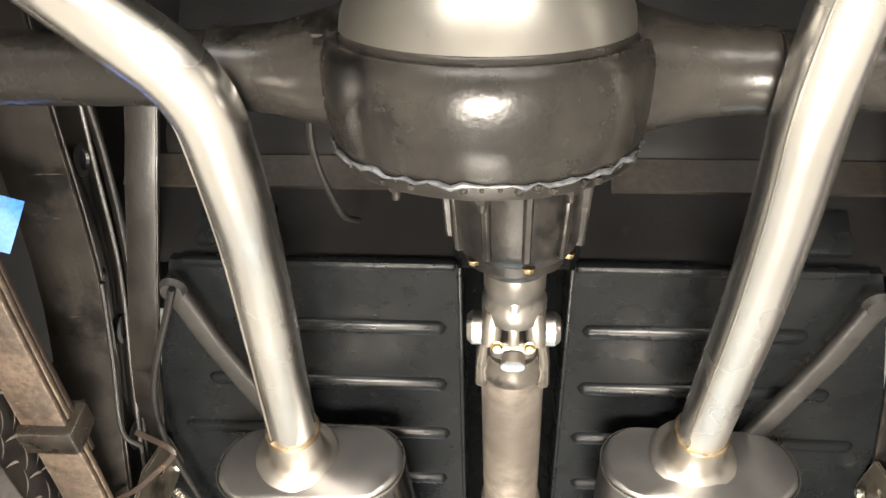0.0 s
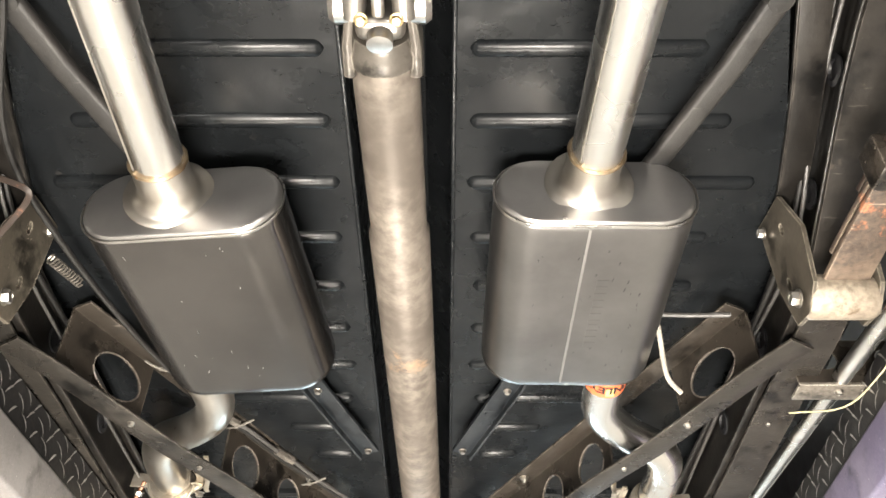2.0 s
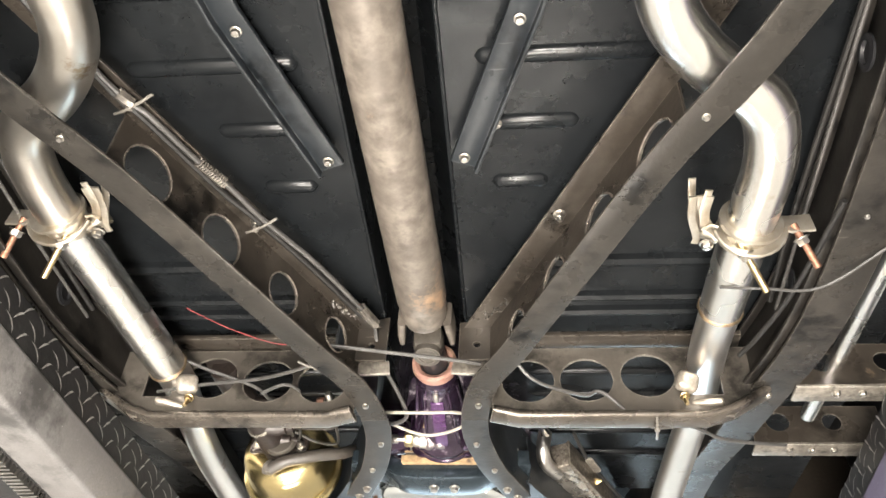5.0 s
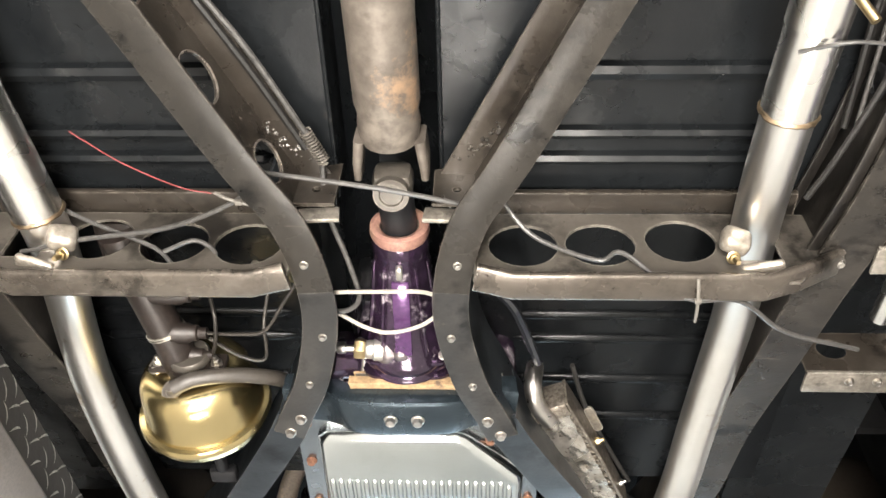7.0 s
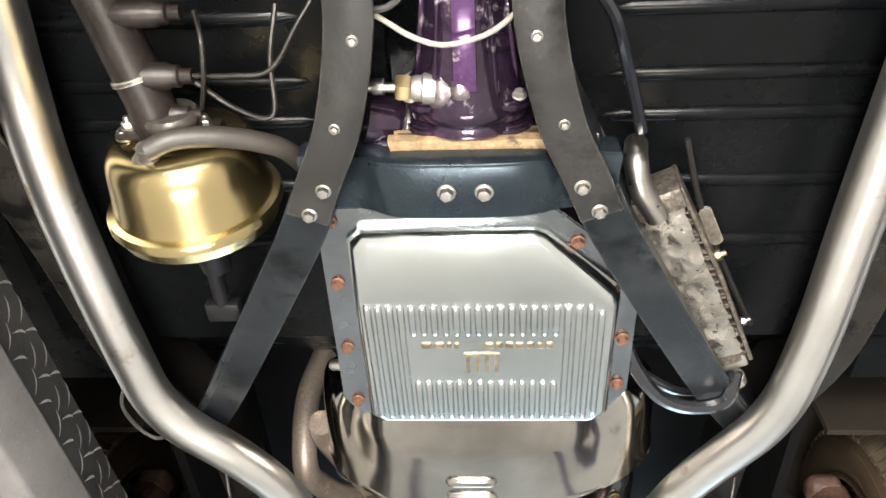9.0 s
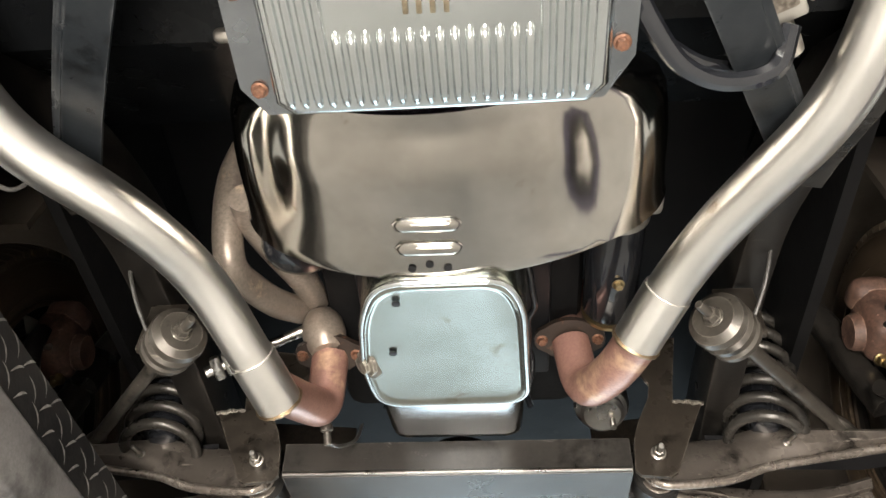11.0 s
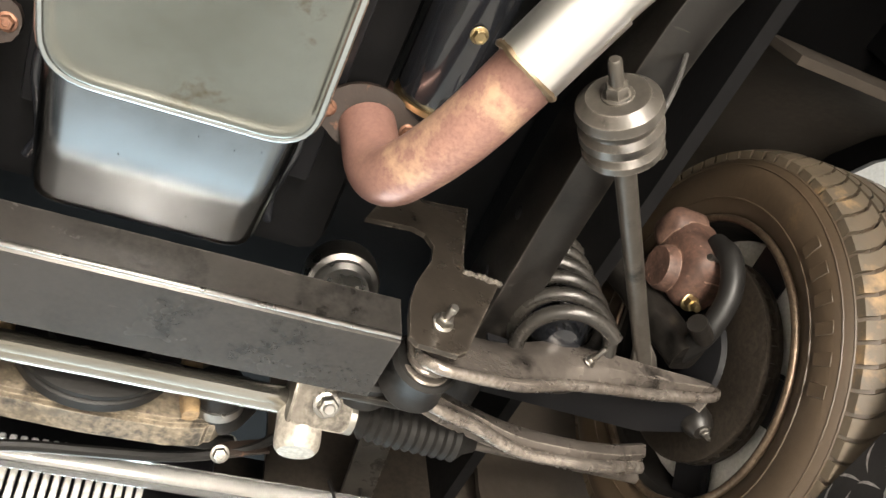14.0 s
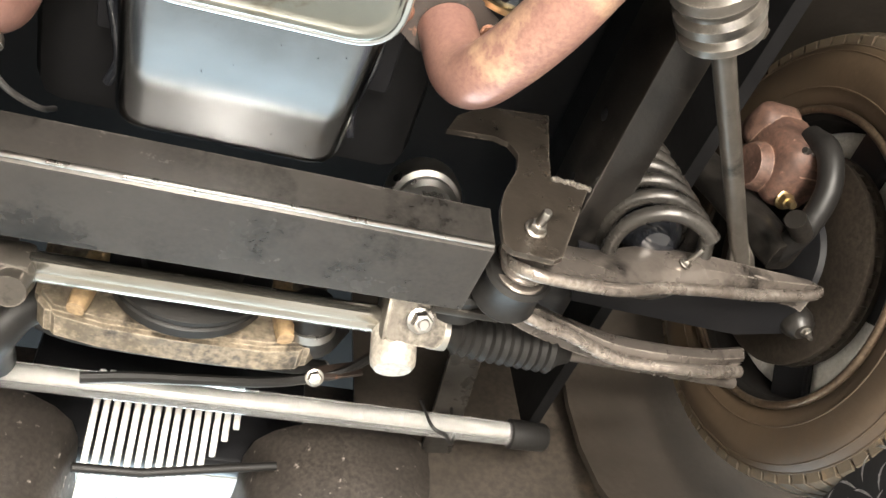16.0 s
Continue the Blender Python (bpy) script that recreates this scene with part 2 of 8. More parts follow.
    bosscast=mat("scraped_casting", (0.36, 0.33, 0.31), (0.16, 0.12, 0.15), 0.36, 0.9, 50, 200, 0.4, (0.10, 0.05, 0.11), 0.56, 60),
    sealant=mat("squeezed_sealant", (0.15, 0.162, 0.178), (0.06, 0.063, 0.068), 0.36, 0, 40, 200, 0.3),
    hangerpale=mat("dull_cream_metal", (0.50, 0.465, 0.41), (0.34, 0.30, 0.25), 0.36, 0.6, 22, 160, 0.3, (0.22, 0.15, 0.09), 0.62, 40, dents=0.1),
    chrome=mat("chrome_pan", (0.72, 0.755, 0.755), (0.60, 0.63, 0.625), 0.20, 1.0, 5, 60, 0.03, (0.52, 0.46, 0.36), 0.7, 16, 0.07, dents=0.05),
    dirtychrome=mat("oily_chrome", (0.42, 0.43, 0.395), (0.28, 0.285, 0.25), 0.22, 1.0, 4, 70, 0.04, (0.20, 0.165, 0.115), 0.585, 9, 0.09, dents=0.04),
    bellchrome=mat("dull_stained_chrome", (0.60, 0.575, 0.535), (0.36, 0.34, 0.305), 0.13, 1.0, 4, 60, 0.03, (0.25, 0.20, 0.14), 0.62, 14, 0.07, dents=0.10),
    litiron=mat("lit_bare_iron", (0.35, 0.335, 0.305), (0.25, 0.235, 0.21), 0.34, 0.9, 4, 120, 0.12, (0.17, 0.14, 0.11), 0.69, 12, dents=0.05),
    frontchrome=mat("bluish_lit_chrome", (0.30, 0.32, 0.34), (0.21, 0.22, 0.225), 0.20, 1.0, 6, 70, 0.04, (0.15, 0.13, 0.10), 0.62, 14, 0.08, dents=0.08),
    # paler spots stand for rust flakes and painted highlights
    copper=mat("heat_rust_copper", (0.40, 0.225, 0.17), (0.31, 0.165, 0.138), 0.34, 0.4, 6, 220, 0.05, (0.54, 0.35, 0.235), 0.56, 8, 0.14, dents=0.09),
    runner=mat("tan_heat_grey", (0.38, 0.315, 0.26), (0.27, 0.225, 0.19), 0.38, 0.5, 12, 200, 0.08, (0.55, 0.42, 0.30), 0.60, 18, dents=0.04),
    rackbody=mat("oily_polished_alloy", (0.56, 0.54, 0.49), (0.42, 0.39, 0.33), 0.25, 0.95, 14, 160, 0.1, (0.09, 0.07, 0.05), 0.60, 20, 0.08, 0, (0.35, 1, 1), dents=0.04),
    rust=mat("flaky_rust", (0.105, 0.072, 0.050), (0.055, 0.042, 0.033), 0.6, 0.15, 14, 120, 0.8, (0.42, 0.150, 0.065), 0.57, 8, dust=0.6, wear=(0.25, 0.195, 0.145)),
    rubber=mat("black_rubber", (0.008, 0.0076, 0.0072), (0.015, 0.014, 0.013), 0.48, 0, 12, 160, 0.25, spec=0.35, dust=0.4),
    hose=mat("grey_rubber_hose", (0.034, 0.030, 0.027), (0.052, 0.045, 0.038), 0.45, 0, 14, 160, 0.2),
    tyre=mat("dusty_tyre", (0.034, 0.025, 0.017), (0.070, 0.047, 0.028), 0.5, 0, 3, 90, 0.25, (0.135, 0.088, 0.047), 0.60, 3),
    tread=mat("worn_tread", (0.062, 0.050, 0.037), (0.11, 0.083, 0.054), 0.62, 0, 7, 100, 0.35, (0.23, 0.15, 0.078), 0.56, 6),
    bushing=mat("grey_bushing", (0.055, 0.050, 0.044), (0.095, 0.084, 0.071), 0.34, 0.4, 14, 140, 0.25, (0.16, 0.13, 0.10), 0.64, 20, wear=(0.2, 0.18, 0.155)),
    arm=mat("control_arm_steel", (0.115, 0.100, 0.088), (0.175, 0.150, 0.130), 0.29, 0.55, 9, 130, 0.25, (0.24, 0.19, 0.15), 0.66, dents=0.08, dust=0.4, wear=(0.36, 0.315, 0.275)),
    armedge=mat("worn_arm_edge", (0.46, 0.41, 0.36), (0.26, 0.22, 0.19), 0.28, 0.75, 14, 130, 0.3, (0.50, 0.45, 0.39), 0.62, 30),
    spring=mat("spring_grey", (0.030, 0.029, 0.027), (0.052, 0.047, 0.041), 0.29, 0.4, 25, 160, 0.25, (0.10, 0.08, 0.06), 0.64, 40),
    caliper=mat("rusty_caliper", (0.135, 0.068, 0.047), (0.080, 0.044, 0.033), 0.62, 0.05, 20, 140, 0.6, (0.27, 0.155, 0.105), 0.60, 30, wear=(0.27, 0.17, 0.125)),
    rotor=mat("rotor_iron", (0.17, 0.125, 0.085), (0.10, 0.07, 0.048), 0.38, 0.7, 14, 160, 0.2),
    rotordark=mat("grimy_rotor_iron", (0.052, 0.042, 0.032), (0.030, 0.024, 0.019), 0.42, 0.5, 10, 160, 0.2, (0.09, 0.068, 0.048), 0.66, 16),
    cream=mat("dirty_cream_casting", (0.36, 0.295, 0.21), (0.10, 0.083, 0.064), 0.5, 0.1, 14, 120, 0.5, (0.020, 0.017, 0.014), 0.54, 14, dents=0.2, wear=(0.42, 0.355, 0.27)),
    tan=mat("tan_mount", (0.40, 0.275, 0.145), (0.26, 0.175, 0.095), 0.55, 0, 18, 120, 0.4, (0.09, 0.06, 0.04), 0.58),
    wire=mat("grey_cable", (0.070, 0.066, 0.062), (0.038, 0.036, 0.034), 0.38, 0, 30, 200, 0.1),
    white=mat("white_plastic", (0.72, 0.70, 0.66), (0.6, 0.58, 0.54), 0.45, 0, 30, 200, 0.1),
    redwire=mat("red_wire", (0.20, 0.03, 0.03), None, 0.4),
    yellowwire=mat("yellow_wire", (0.50, 0.45, 0.27), None, 0.4),
    orange=mat("orange_sticker", (0.75, 0.16, 0.05), (0.6, 0.12, 0.04), 0.5, 0, 30),
    yellow=mat("yellow_sticker", (0.78, 0.60, 0.18), None, 0.5),
    blue=mat("blue_tape", (0.03, 0.18, 0.75), None, 0.5),
    rail=mat("lilac_grey_paint", (0.105, 0.092, 0.142), (0.085, 0.075, 0.118), 0.40, 0, 4, 300, 0.05, (0.24, 0.23, 0.26), 0.72, 22, wear=(0.26, 0.25, 0.28)),
    railwarmlit=mat("lilac_paint_warm_lit", (0.135, 0.128, 0.124), (0.110, 0.104, 0.100), 0.45, 0, 4, 300, 0.05, (0.24, 0.235, 0.23), 0.72, 22, wear=(0.24, 0.235, 0.23)),
    plate=mat("black_tread_plate", (0.012, 0.012, 0.013), (0.022, 0.021, 0.021), 0.4, 0.2, 9, 120, 0.25),
    platebar=mat("worn_tread_bar", (0.72, 0.71, 0.69), (0.45, 0.44, 0.42), 0.34, 0.75, 30, 160, 0.2),
    concrete=mat("pale_concrete", (0.50, 0.485, 0.46), (0.42, 0.405, 0.38), 0.5, 0, 1.2, 40, 0.2, (0.32, 0.29, 0.26), 0.68),
    plaster=mat("white_plaster", (0.60, 0.59, 0.57), (0.54, 0.53, 0.51), 0.8, 0, 1.5, 60, 0.1),
    brace=mat("dusty_brace", (0.007, 0.0067, 0.0064), (0.017, 0.0155, 0.014), 0.55, 0.0, 12, 130, 0.5, dents=0.1, dust=0.8, wear=(0.055, 0.051, 0.046)),
    clear=mat("clear_tube_plastic", (0.93, 0.93, 0.92), (0.88, 0.88, 0.87), 0.10, 0.0, 14, 90, 0.03, None, 0.6, None, 0.05),
    toe=mat("satin_black_floor", (0.003, 0.0034, 0.004), (0.006, 0.0066, 0.0072), 0.26, 0, 6, 70, 0.25, (0.02, 0.018, 0.017), 0.68, 20, 0.10, spec=0.15, dents=0.1),
    # recess shade is put into this near-black base colour
    recessblack=mat("recess_shade_black", (0.005, 0.005, 0.0055), (0.009, 0.0088, 0.009), 0.55, 0, 6, 90, 0.3, (0.020, 0.018, 0.016), 0.66, 9, 0.15, spec=0.12, dents=0.1),
    black=mat("black_paint", (0.007, 0.007, 0.008), (0.012, 0.012, 0.013), 0.34, 0, 12, 140, 0.15, spec=0.3, dust=0.3),
    gloss=mat("gloss_black_can", (0.010, 0.011, 0.013), (0.014, 0.015, 0.018), 0.15, 0, 12, 140, 0.03, None, 0.6, None, 0.06, 0.6),
    bars=mat("pressed_letter_bars", (0.45, 0.38, 0.27), (0.20, 0.16, 0.11), 0.35, 0.9, 60, 200, 0.1),
    splash=mat("dusty_brown_panel", (0.055, 0.044, 0.034), (0.034, 0.028, 0.022), 0.5, 0, 4, 90, 0.25, (0.09, 0.07, 0.05), 0.64, 5),
    grille=mat("bright_grille_bar", (0.80, 0.79, 0.76), (0.72, 0.71, 0.68), 0.3, 0.3, 20, 160, 0.05),
)

M["clear"].node_tree.nodes["Principled BSDF"].inputs["Transmission Weight"].default_value = 0.88


# ---- mesh helpers ----
def part(name, bm, material, parent=None, label="", sharp=38):
    """Links a bmesh as one mesh object."""
    me = bpy.data.meshes.new(name)
    bmesh.ops.recalc_face_normals(bm, faces=bm.faces[:])
    bm.to_mesh(me)
    bm.free()
    me.polygons.foreach_set("use_smooth", [True] * len(me.polygons))
    me.set_sharp_from_angle(angle=radians(sharp))
    me.materials.append(M[material])
    ob = new(name, me)
    if parent:
        ob.parent = parent
    if label:
        tagged(ob, label)
    return ob


def thing(name, label, category, group="", kind=""):
    ob = new(name)
    return tagged(ob, label, category, group, kind)


def BM():
    return bmesh.new()


def join(bm, tmp, m=None):
    if m is not None:
        bmesh.ops.transform(tmp, matrix=m, verts=tmp.verts[:])
    me = bpy.data.meshes.new("tmp")
    tmp.to_mesh(me)
    tmp.free()
    bm.from_mesh(me)
    bpy.data.meshes.remove(me)
    return bm


def box(bm, c, s, bevel=0.0, rot=(0, 0, 0), seg=2):
    t = bmesh.new()
    bmesh.ops.create_cube(t, size=1.0)
    bmesh.ops.scale(t, vec=s, verts=t.verts[:])
    if bevel:
        bmesh.ops.bevel(t, geom=t.edges[:], offset=bevel, segments=seg, affect="EDGES", profile=0.5)
    return join(bm, t, pose(*c, *rot))


def frame_along(d, up=(0, 0, 1)):
    d = Vector(d).normalized()
    u = Vector(up)
    if abs(d.dot(u)) > 0.98:
        u = Vector((1, 0, 0))
    s = d.cross(u).normalized()
    return d, s, s.cross(d)


def fillet(pts, rad, n=7):
    """A line of straight runs and round bends."""
    P = [Vector(p) for p in pts]
    out = [P[0]]
    for i in range(1, len(P) - 1):
        a, b, c = P[i - 1], P[i], P[i + 1]
        r = min(rad, 0.48 * (a - b).length, 0.48 * (c - b).length)
        p0, p1 = b + (a - b).normalized() * r, b + (c - b).normalized() * r
        out += [(1 - k / n) ** 2 * p0 + 2 * (k / n) * (1 - k / n) * b + (k / n) ** 2 * p1 for k in range(n + 1)]
    return out + [P[-1]]


def curve(pts, n=6):
    """A smooth line through the points."""
    P = [Vector(p) for p in pts]
    P = [2 * P[0] - P[1]] + P + [2 * P[-1] - P[-2]]
    out = []
    for i in range(1, len(P) - 2):
        for k in range(n):
            t = k / n
            out.append(0.5 * (2 * P[i] + (P[i + 1] - P[i - 1]) * t + (2 * P[i - 1] - 5 * P[i] + 4 * P[i + 1] - P[i + 2]) * t * t
                              + (3 * P[i] - P[i - 1] - 3 * P[i + 1] + P[i + 2]) * t ** 3))
    return out + [P[-2]]


def sweep(bm, pts, ring, caps=True, scales=None, up=(0, 0, 1), fixed=False):
    """Carries a closed outline of (side, up) along a line."""
    pts = [Vector(p) for p in pts]
    rows, s0 = [], None
    for i, p in enumerate(pts):
        d = (pts[min(i + 1, len(pts) - 1)] - pts[max(i - 1, 0)]).normalized()
        if s0 is None or fixed:
            _, s0, u0 = frame_along(d, up)
        else:
            s0 = (s0 - d * s0.dot(d)).normalized()
            u0 = s0.cross(d)
        k = scales[i] if scales else 1.0
        rows.append([bm.verts.new(p + s0 * a * k + u0 * b * k) for a, b in ring])
    n = len(ring)
    for r0, r1 in zip(rows, rows[1:]):
        for j in range(n):
            bm.faces.new((r0[j], r0[(j + 1) % n], r1[(j + 1) % n], r1[j]))
    if caps:
        bm.faces.new(rows[0][::-1])
        bm.faces.new(rows[-1])
    return bm


def circle(r, n=20):
    return [(r * math.cos(2 * math.pi * k / n), r * math.sin(2 * math.pi * k / n)) for k in range(n)]


def rect(w, h, dx=0, dy=0):
    return [(-w / 2 + dx, -h / 2 + dy), (w / 2 + dx, -h / 2 + dy), (w / 2 + dx, h / 2 + dy), (-w / 2 + dx, h / 2 + dy)]


def tube(bm, pts, r, n=20, caps=True):
    return sweep(bm, pts, circle(r, n), caps)


def wire(bm, pts, r, n=8):
    return sweep(bm, curve(pts, 6), circle(r, n))


def lathe(bm, prof, m, n=28):
    """Turns (radius, height) round the local z axis."""
    rows = []
    for r, h in prof:
        if r < 1e-5:
            rows.append([bm.verts.new(m @ Vector((0, 0, h)))])
        else:
            rows.append([bm.verts.new(m @ Vector((r * math.cos(2 * math.pi * k / n), r * math.sin(2 * math.pi * k / n), h))) for k in range(n)])
    for a, b in zip(rows, rows[1:]):
        if len(a) == len(b) == 1:
            continue
        for k in range(n):
            q = [a[k % len(a)], a[(k + 1) % len(a)], b[(k + 1) % len(b)], b[k % len(b)]]
            q = list(dict.fromkeys(q))
            if len(q) > 2:
                bm.faces.new(q)
    for row in (rows[0], rows[-1]):
        if len(row) > 1:
            bm.faces.new(row)
    return bm


def axis(at, way, roll=0):
    """A pose at a place whose z axis goes that way."""
    d = Vector(way).normalized()
    return Matrix.Translation(at) @ d.to_track_quat("Z", "Y").to_matrix().to_4x4() @ Matrix.Rotation(radians(roll), 4, "Z")


def plate(bm, outline, holes, thick, m):
    """A sheet with holes, from its outline in the local xy plane, thick along z."""
    t = bmesh.new()
    edges = []
    for loop in [outline] + list(holes):
        vs = [t.verts.new((x, y, 0)) for x, y in loop]
        edges += [t.edges.new((vs[k], vs[(k + 1) % len(vs)])) for k in range(len(vs))]
    bmesh.ops.triangle_fill(t, use_beauty=True, use_dissolve=False, edges=edges)
    ext = bmesh.ops.extrude_face_region(t, geom=t.faces[:])
    bmesh.ops.translate(t, vec=(0, 0, thick), verts=[g for g in ext["geom"] if isinstance(g, bmesh.types.BMVert)])
    bmesh.ops.recalc_face_normals(t, faces=t.faces[:])
    return join(bm, t, m)


def oval(cx, cy, rx, ry, n=20, tilt=0.0):
    c, s = math.cos(tilt), math.sin(tilt)
    return [(cx + rx * math.cos(a) * c - ry * math.sin(a) * s, cy + rx * math.cos(a) * s + ry * math.sin(a) * c)
            for a in (2 * math.pi * k / n for k in range(n))]


def rounded(w, h, r, n=6):
    out = []
    for cx, cy, a0 in ((w / 2 - r, h / 2 - r, 0), (-w / 2 + r, h / 2 - r, 90), (-w / 2 + r, -h / 2 + r, 180), (w / 2 - r, -h / 2 + r, 270)):
        out += [(cx + r * math.cos(radians(a0 + 90 * k / n)), cy + r * math.sin(radians(a0 + 90 * k / n))) for k in range(n + 1)]
    return out


def closed_fillet(pts, rad, n=6):
    """A closed flat outline with every corner rounded."""
    out = []
    for i, b in enumerate(pts):
        a, b, c = Vector(pts[i - 1]), Vector(b), Vector(pts[(i + 1) % len(pts)])
        r = min(rad, 0.48 * (a - b).length, 0.48 * (c - b).length)
        p0, p1 = b + (a - b).normalized() * r, b + (c - b).normalized() * r
        out += [tuple((1 - k / n) ** 2 * p0 + 2 * (k / n) * (1 - k / n) * b + (k / n) ** 2 * p1) for k in range(n + 1)]
    return out


BOLTS = {}


def bolt(parent, at, way, size=0.008, material="bolt", stud=0.0, name="bolt"):
    """A hex head on a washer, with an optional stud end; alike bolts share one mesh."""
    key = (round(size, 4), material, round(stud, 4))
    if key not in BOLTS:
        bm = BM()
        lathe(bm, [(size * 1.18, 0), (size * 1.18, size * 0.16), (size * 1.10, size * 0.22), (0, size * 0.22)], Matrix(), 16)
        lathe(bm, [(size * 0.92, size * 0.2), (size * 0.92, size * 0.85), (size * 0.78, size * 1.05), (size * 0.45, size * 1.08), (size * 0.40, size * 1.0), (0, size * 1.0)], Matrix(), 6)
        if stud:
            lathe(bm, [(size * 0.52, 0.9 * size), (size * 0.52, stud), (size * 0.4, stud + 0.002), (0, stud + 0.002)], Matrix(), 10)
        ob = part(name, bm, material)
        BOLTS[key] = ob.data
        bpy.data.objects.remove(ob)
    ob = new(name, BOLTS[key])
    ob.matrix_world = axis(at, way, 17)
    ob.parent = parent
    return ob


# ---- the garage ----
def garage():
    bm = BM()
    box(bm, (CX, 3.9, -0.05), (12.0, 13.0, 0.1))
    tagged(part("floor", bm, "concrete"), "pale worn concrete garage floor slab", "floor", kind="structure")
    bm = BM()
    box(bm, (CX, 3.9, 4.05), (12.0, 13.0, 0.1))
    for k in range(19):
        box(bm, (CX - 5.4 + 0.6 * k, 3.9, 3.985), (0.05, 13.0, 0.05))
    for k in range(7):
        box(bm, (CX, -1.6 + 1.8 * k, 3.978), (12.0, 0.09, 0.06))
    tagged(part("ceiling", bm, "plaster"), "plain white painted garage ceiling", "ceiling", kind="structure")
    for name, x in (("wall_west", CX - 6.05), ("wall_east", CX + 6.05)):
        bm = BM()
        box(bm, (x, 3.9, 2.0), (0.1, 13.0, 4.0))
        tagged(part(name, bm, "plaster"), "plain white plastered garage side wall", "wall", kind="structure")
    # the low south opening is added to suit the rear fill lamp
    for name, y, w, h in (("wall_south", -2.5, 1.75, 1.0), ("wall_north", 10.35, 2.4, 3.0)):
        bm = BM()
        plate(bm, [(-6, 0), (-w, 0), (-w, h), (w, h), (w, 0), (6, 0), (6, 4), (-6, 4)], [], 0.1, pose(CX, y, 0, 90, 0, 0))
        tagged(part(name, bm, "plaster"), "white plastered garage end wall with open doorway", "wall", kind="structure")
    bm = BM()
    box(bm, (CX, 0, -0.22), (400, 400, 0.1))
    tagged(part("ground", bm, "concrete"), "pale paved ground outside the garage", "ground", kind="structure")


garage()


def runway(s, x, slope):
    """One deck of the lift: a lilac side rail under a black tread plate, the upstand facing the car's middle."""
    t = thing("lift_runway", "black tread-plate lift runway with a %s side rail" % ("lilac-purple" if s > 0 else "warm-lit lilac"), "car lift", "runways of the lift")
    y0, y1 = -1.2, 5.6
    ym, yl = (y0 + y1) / 2, y1 - y0
    bm = BM()
    box(bm, (s * 0.29, ym, 1.645), (0.54, yl, 0.012))
    sweep(bm, [(0, y0, 1.638), (0, y1, 1.638)], [(0.006 * s - 0.003, -0.041), (0.006 * s + 0.003, -0.041), (0.02 * s + 0.003, 0.037), (0.02 * s - 0.003, 0.037)], True)
    part("tread_plate", bm, "plate", t)
    bm = BM()
    sweep(bm, [(s * 0.036, y0, 1.556), (s * 0.036, y1, 1.556)], rounded(0.075, 0.085, 0.008, 3), True)
    # left rail is the same paint with warm light mixed into its colour
    part("side_rail", bm, "rail" if s > 0 else "railwarmlit", t)
    bm = BM()
    box(bm, (s * 0.50, ym, 1.56), (0.05, yl, 0.13), 0.006)
    part("outer_beam", bm, "rail", t)
    bm = BM()
    box(bm, (s * 0.28, ym, 1.530), (0.41, yl, 0.008))
    part("underside", bm, "plate", t)
    bm = BM()
    for k in range(150):
        box(bm, (s * 0.105, 1.2 + 0.011 * k, 1.520), (0.03, 0.005, 0.014))
    tagged(part("lock_rack", bm, "steel", t), kind="stuff")
    for y in (y0 + 0.15, y1 - 0.15):
        bm = BM()
        box(bm, (s * 0.80, y, 1.9), (0.16, 0.16, 3.8), 0.01)
        box(bm, (s * 0.42, y, 1.46), (0.75, 0.12, 0.10), 0.008)
        part("post", bm, "rail", t)
    # raised bars of the plate's upstand
    bm = BM()
    k = 0
    y = y0 + 0.02
    while y < y1 - 0.02:
        for row in range(3):
            tilt = 48 if (k + row) % 2 else -42
            tb = bmesh.new()
            bmesh.ops.create_grid(tb, x_segments=1, y_segments=4, size=0.5)
            bmesh.ops.scale(tb, vec=(1, 0.034, 1), verts=tb.verts[:])
            for v in tb.verts:
                e = 1 - (v.co.y / 0.017) ** 2
                v.co = Vector((-s * 0.0022 * e, v.co.y, (0.0016 * e + 0.0002) * (1 if v.co.x > 0 else -1) + 0.003 * e))
            join(bm, tb, pose(s * (0.0028 + 0.0043 * row), y + (0.018 if row % 2 else 0), 1.612 + 0.024 * row, tilt, s * 10.2, 0))
        y += 0.037
        k += 1
    tagged(part("tread_pattern", bm, "platebar", t), kind="stuff")
    t.matrix_world = pose(x - 2 * slope, 0, 0, 0, 0, -math.degrees(math.atan(slope)))
    return t


runway(-1, -0.405, 0.060)
runway(1, 0.846, 0.035)


# ---- the car's underside: body panels ----
ZF = 1.815            # underside of the floor pan


